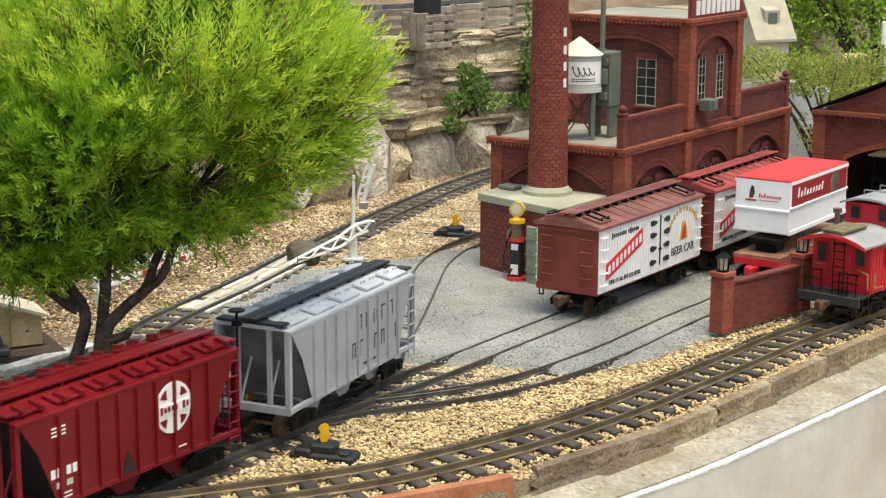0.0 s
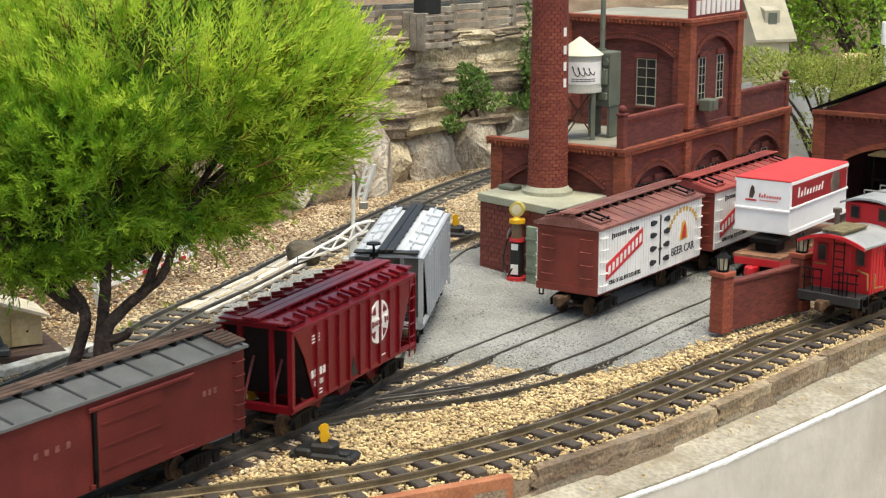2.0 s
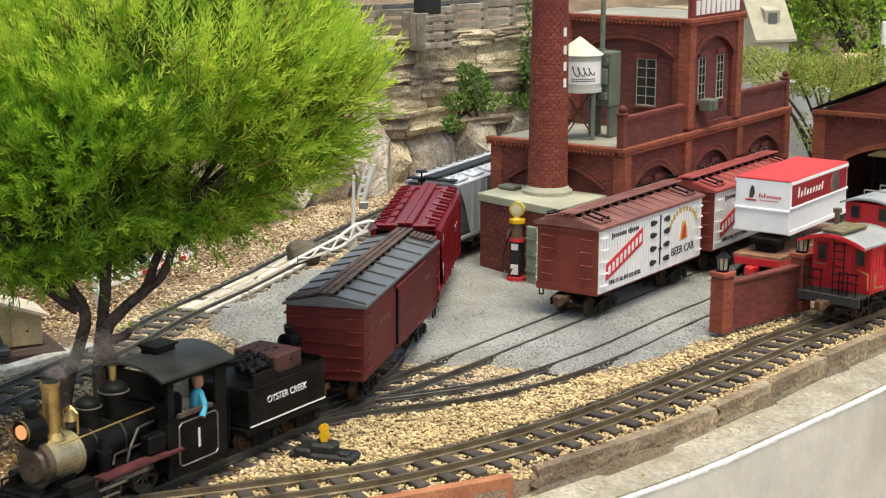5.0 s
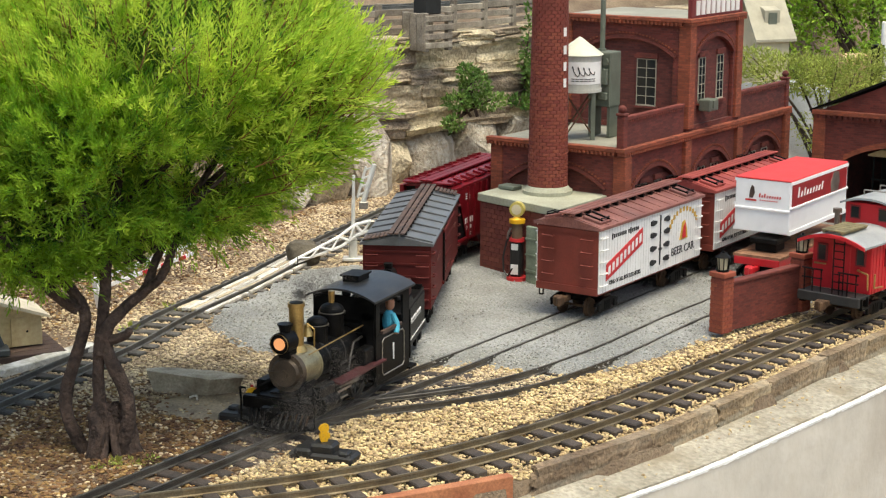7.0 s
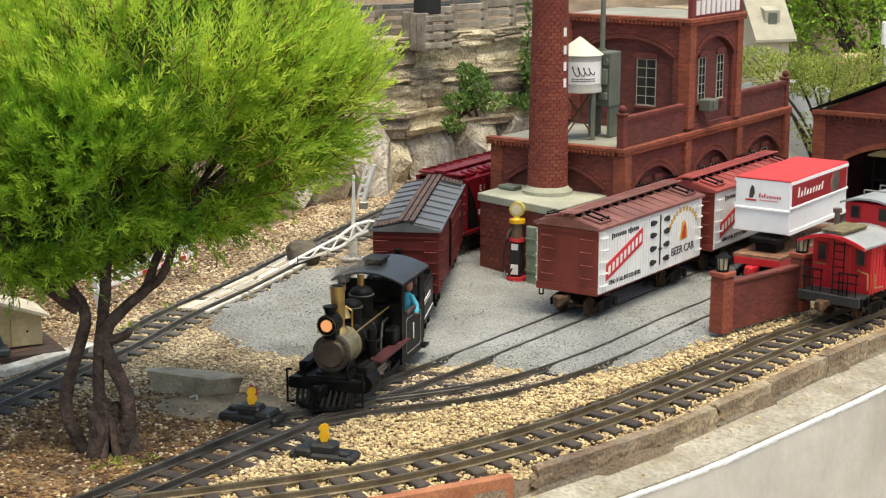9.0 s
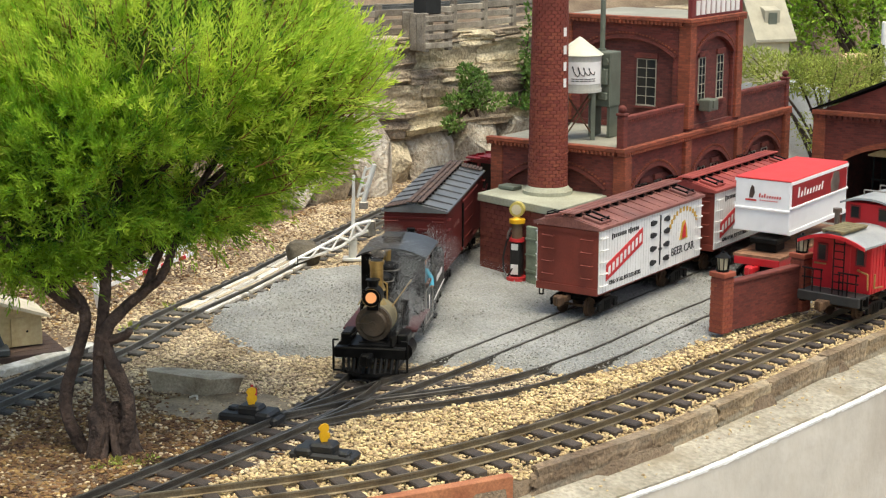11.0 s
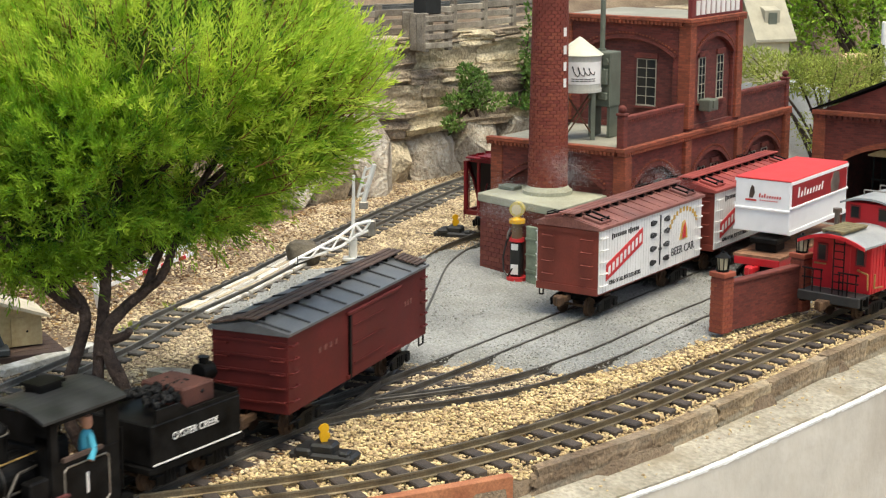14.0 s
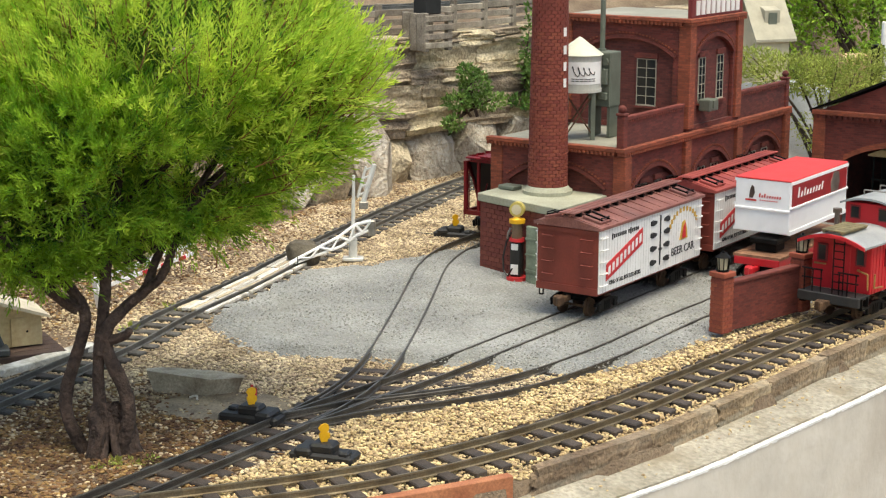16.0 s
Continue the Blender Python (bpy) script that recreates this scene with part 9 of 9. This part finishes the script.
def motions():
    times = [i * 0.2 for i in range(81)]
    walk(BOX, [(t, rail_pose(MAIN, way(t), 0.125)) for t in times])
    walk(HOP_R, [(t, rail_pose(MAIN, way(min(t, TURN)) + RED_AT, 0.11)) for t in times])
    walk(HOP_G, [(t, rail_pose(MAIN, way(min(t, TURN)) + GREY_AT, 0.11)) for t in times])

    def loco_pose(t):
        s = way(t) + LOCO_AT
        return rail_pose(MAIN, s - 0.036 * smooth(0.85, 0.3, s) - 0.020 * smooth(13.0, 14.0, t) + 0.145, 0.05) @ pose(-0.145, 0, 0)

    def tender_pose(t):
        s = way(t) + TEND_AT
        return rail_pose(MAIN, s - 0.014 * smooth(0.9, 0.45, s) - 0.006 * smooth(13.0, 14.0, t) + 0.07, 0.04) @ pose(-0.07, 0, 0)
    walk(LOCO, [(t, loco_pose(t)) for t in times])
    walk(SMOKE, [(t, loco_pose(t)) for t in times])
    walk(DOLL, [(t, loco_pose(t) @ pose(0.250, -0.030, 0.076)) for t in times])
    walk(TEND, [(t, tender_pose(t)) for t in times])
    rnd = random.Random(40)
    for k, ob in enumerate(HAZE):            # blown to the lee of the brewery, where they thin out
        t0 = 10.75 + 0.045 * k if k < 14 else 11.4 + 0.1 * (k - 14)
        at = (loco_pose(t0) @ pose(rnd.uniform(0.10, 0.24), rnd.uniform(-0.04, 0.0), rnd.uniform(0.05, 0.11))).translation
        goal = Vector((rnd.uniform(0.32, 0.42), rnd.uniform(2.93, 3.05), rnd.uniform(0.07, 0.10)))
        slow = rnd.uniform(1.6, 2.4)
        turn = rnd.uniform(-120, 120)
        rows = [(0.0, pose(at.x, at.y, -0.12, 0, 0, turn)), (t0 - 0.25, pose(at.x, at.y, -0.12, 0, 0, turn)), (t0, pose(at.x, at.y, at.z, 0, 0, turn))]
        bow = Vector((rnd.uniform(-0.06, 0.16), rnd.uniform(-0.14, 0.06), rnd.uniform(0.0, 0.10)))
        for f in (0.15, 0.35, 0.6, 0.8, 1.0):
            p = at.lerp(goal, f ** 1.1) + bow * math.sin(math.pi * f) * 1.2
            rows.append((t0 + slow * f, pose(p.x, p.y, p.z, 0, 0, turn + 60 * f)))
        walk(ob, rows + [(16.0 if rows[-1][0] < 15.9 else rows[-1][0] + 0.1, rows[-1][1])])
    for k, ob in enumerate(SOOT):            # low smoke at the cylinders, sinking away into the ballast
        t0 = 5.6 + 0.13 * k
        at = (loco_pose(t0) @ pose(rnd.uniform(0.02, 0.16), rnd.uniform(-0.06, -0.02), rnd.uniform(0.02, 0.05))).translation
        rows = [(0.0, pose(at.x, at.y, -0.12)), (t0 - 0.25, pose(at.x, at.y, -0.12)), (t0, pose(at.x, at.y, at.z))]
        for f, z in ((0.5, 0.01), (1.0, 0.0), (1.5, -0.12)):
            rows.append((t0 + f, pose(at.x + 0.05 * f, at.y + 0.02 * f, at.z + z if z > -0.1 else z, 0, 0, 40 * f)))
        walk(ob, rows + [(16.0, rows[-1][1])])
    fine = [i / 30 for i in range(481)]
    for ob, r, x, z, who in WHEELS:
        rows = []
        for t in fine:
            s = way(min(t, TURN)) if "hopper" in who else way(t)
            rows.append((t, Matrix.Translation((x, 0, z)) @ Matrix.Rotation(s / r, 4, "Y")))
        walk(ob, rows)
    walk(ROD, [(t, Matrix.Translation((0.118 + 0.008 * math.cos(way(t) / 0.0195), 0, 0.0195 - 0.008 * math.sin(way(t) / 0.0195)))) for t in fine])


motions()
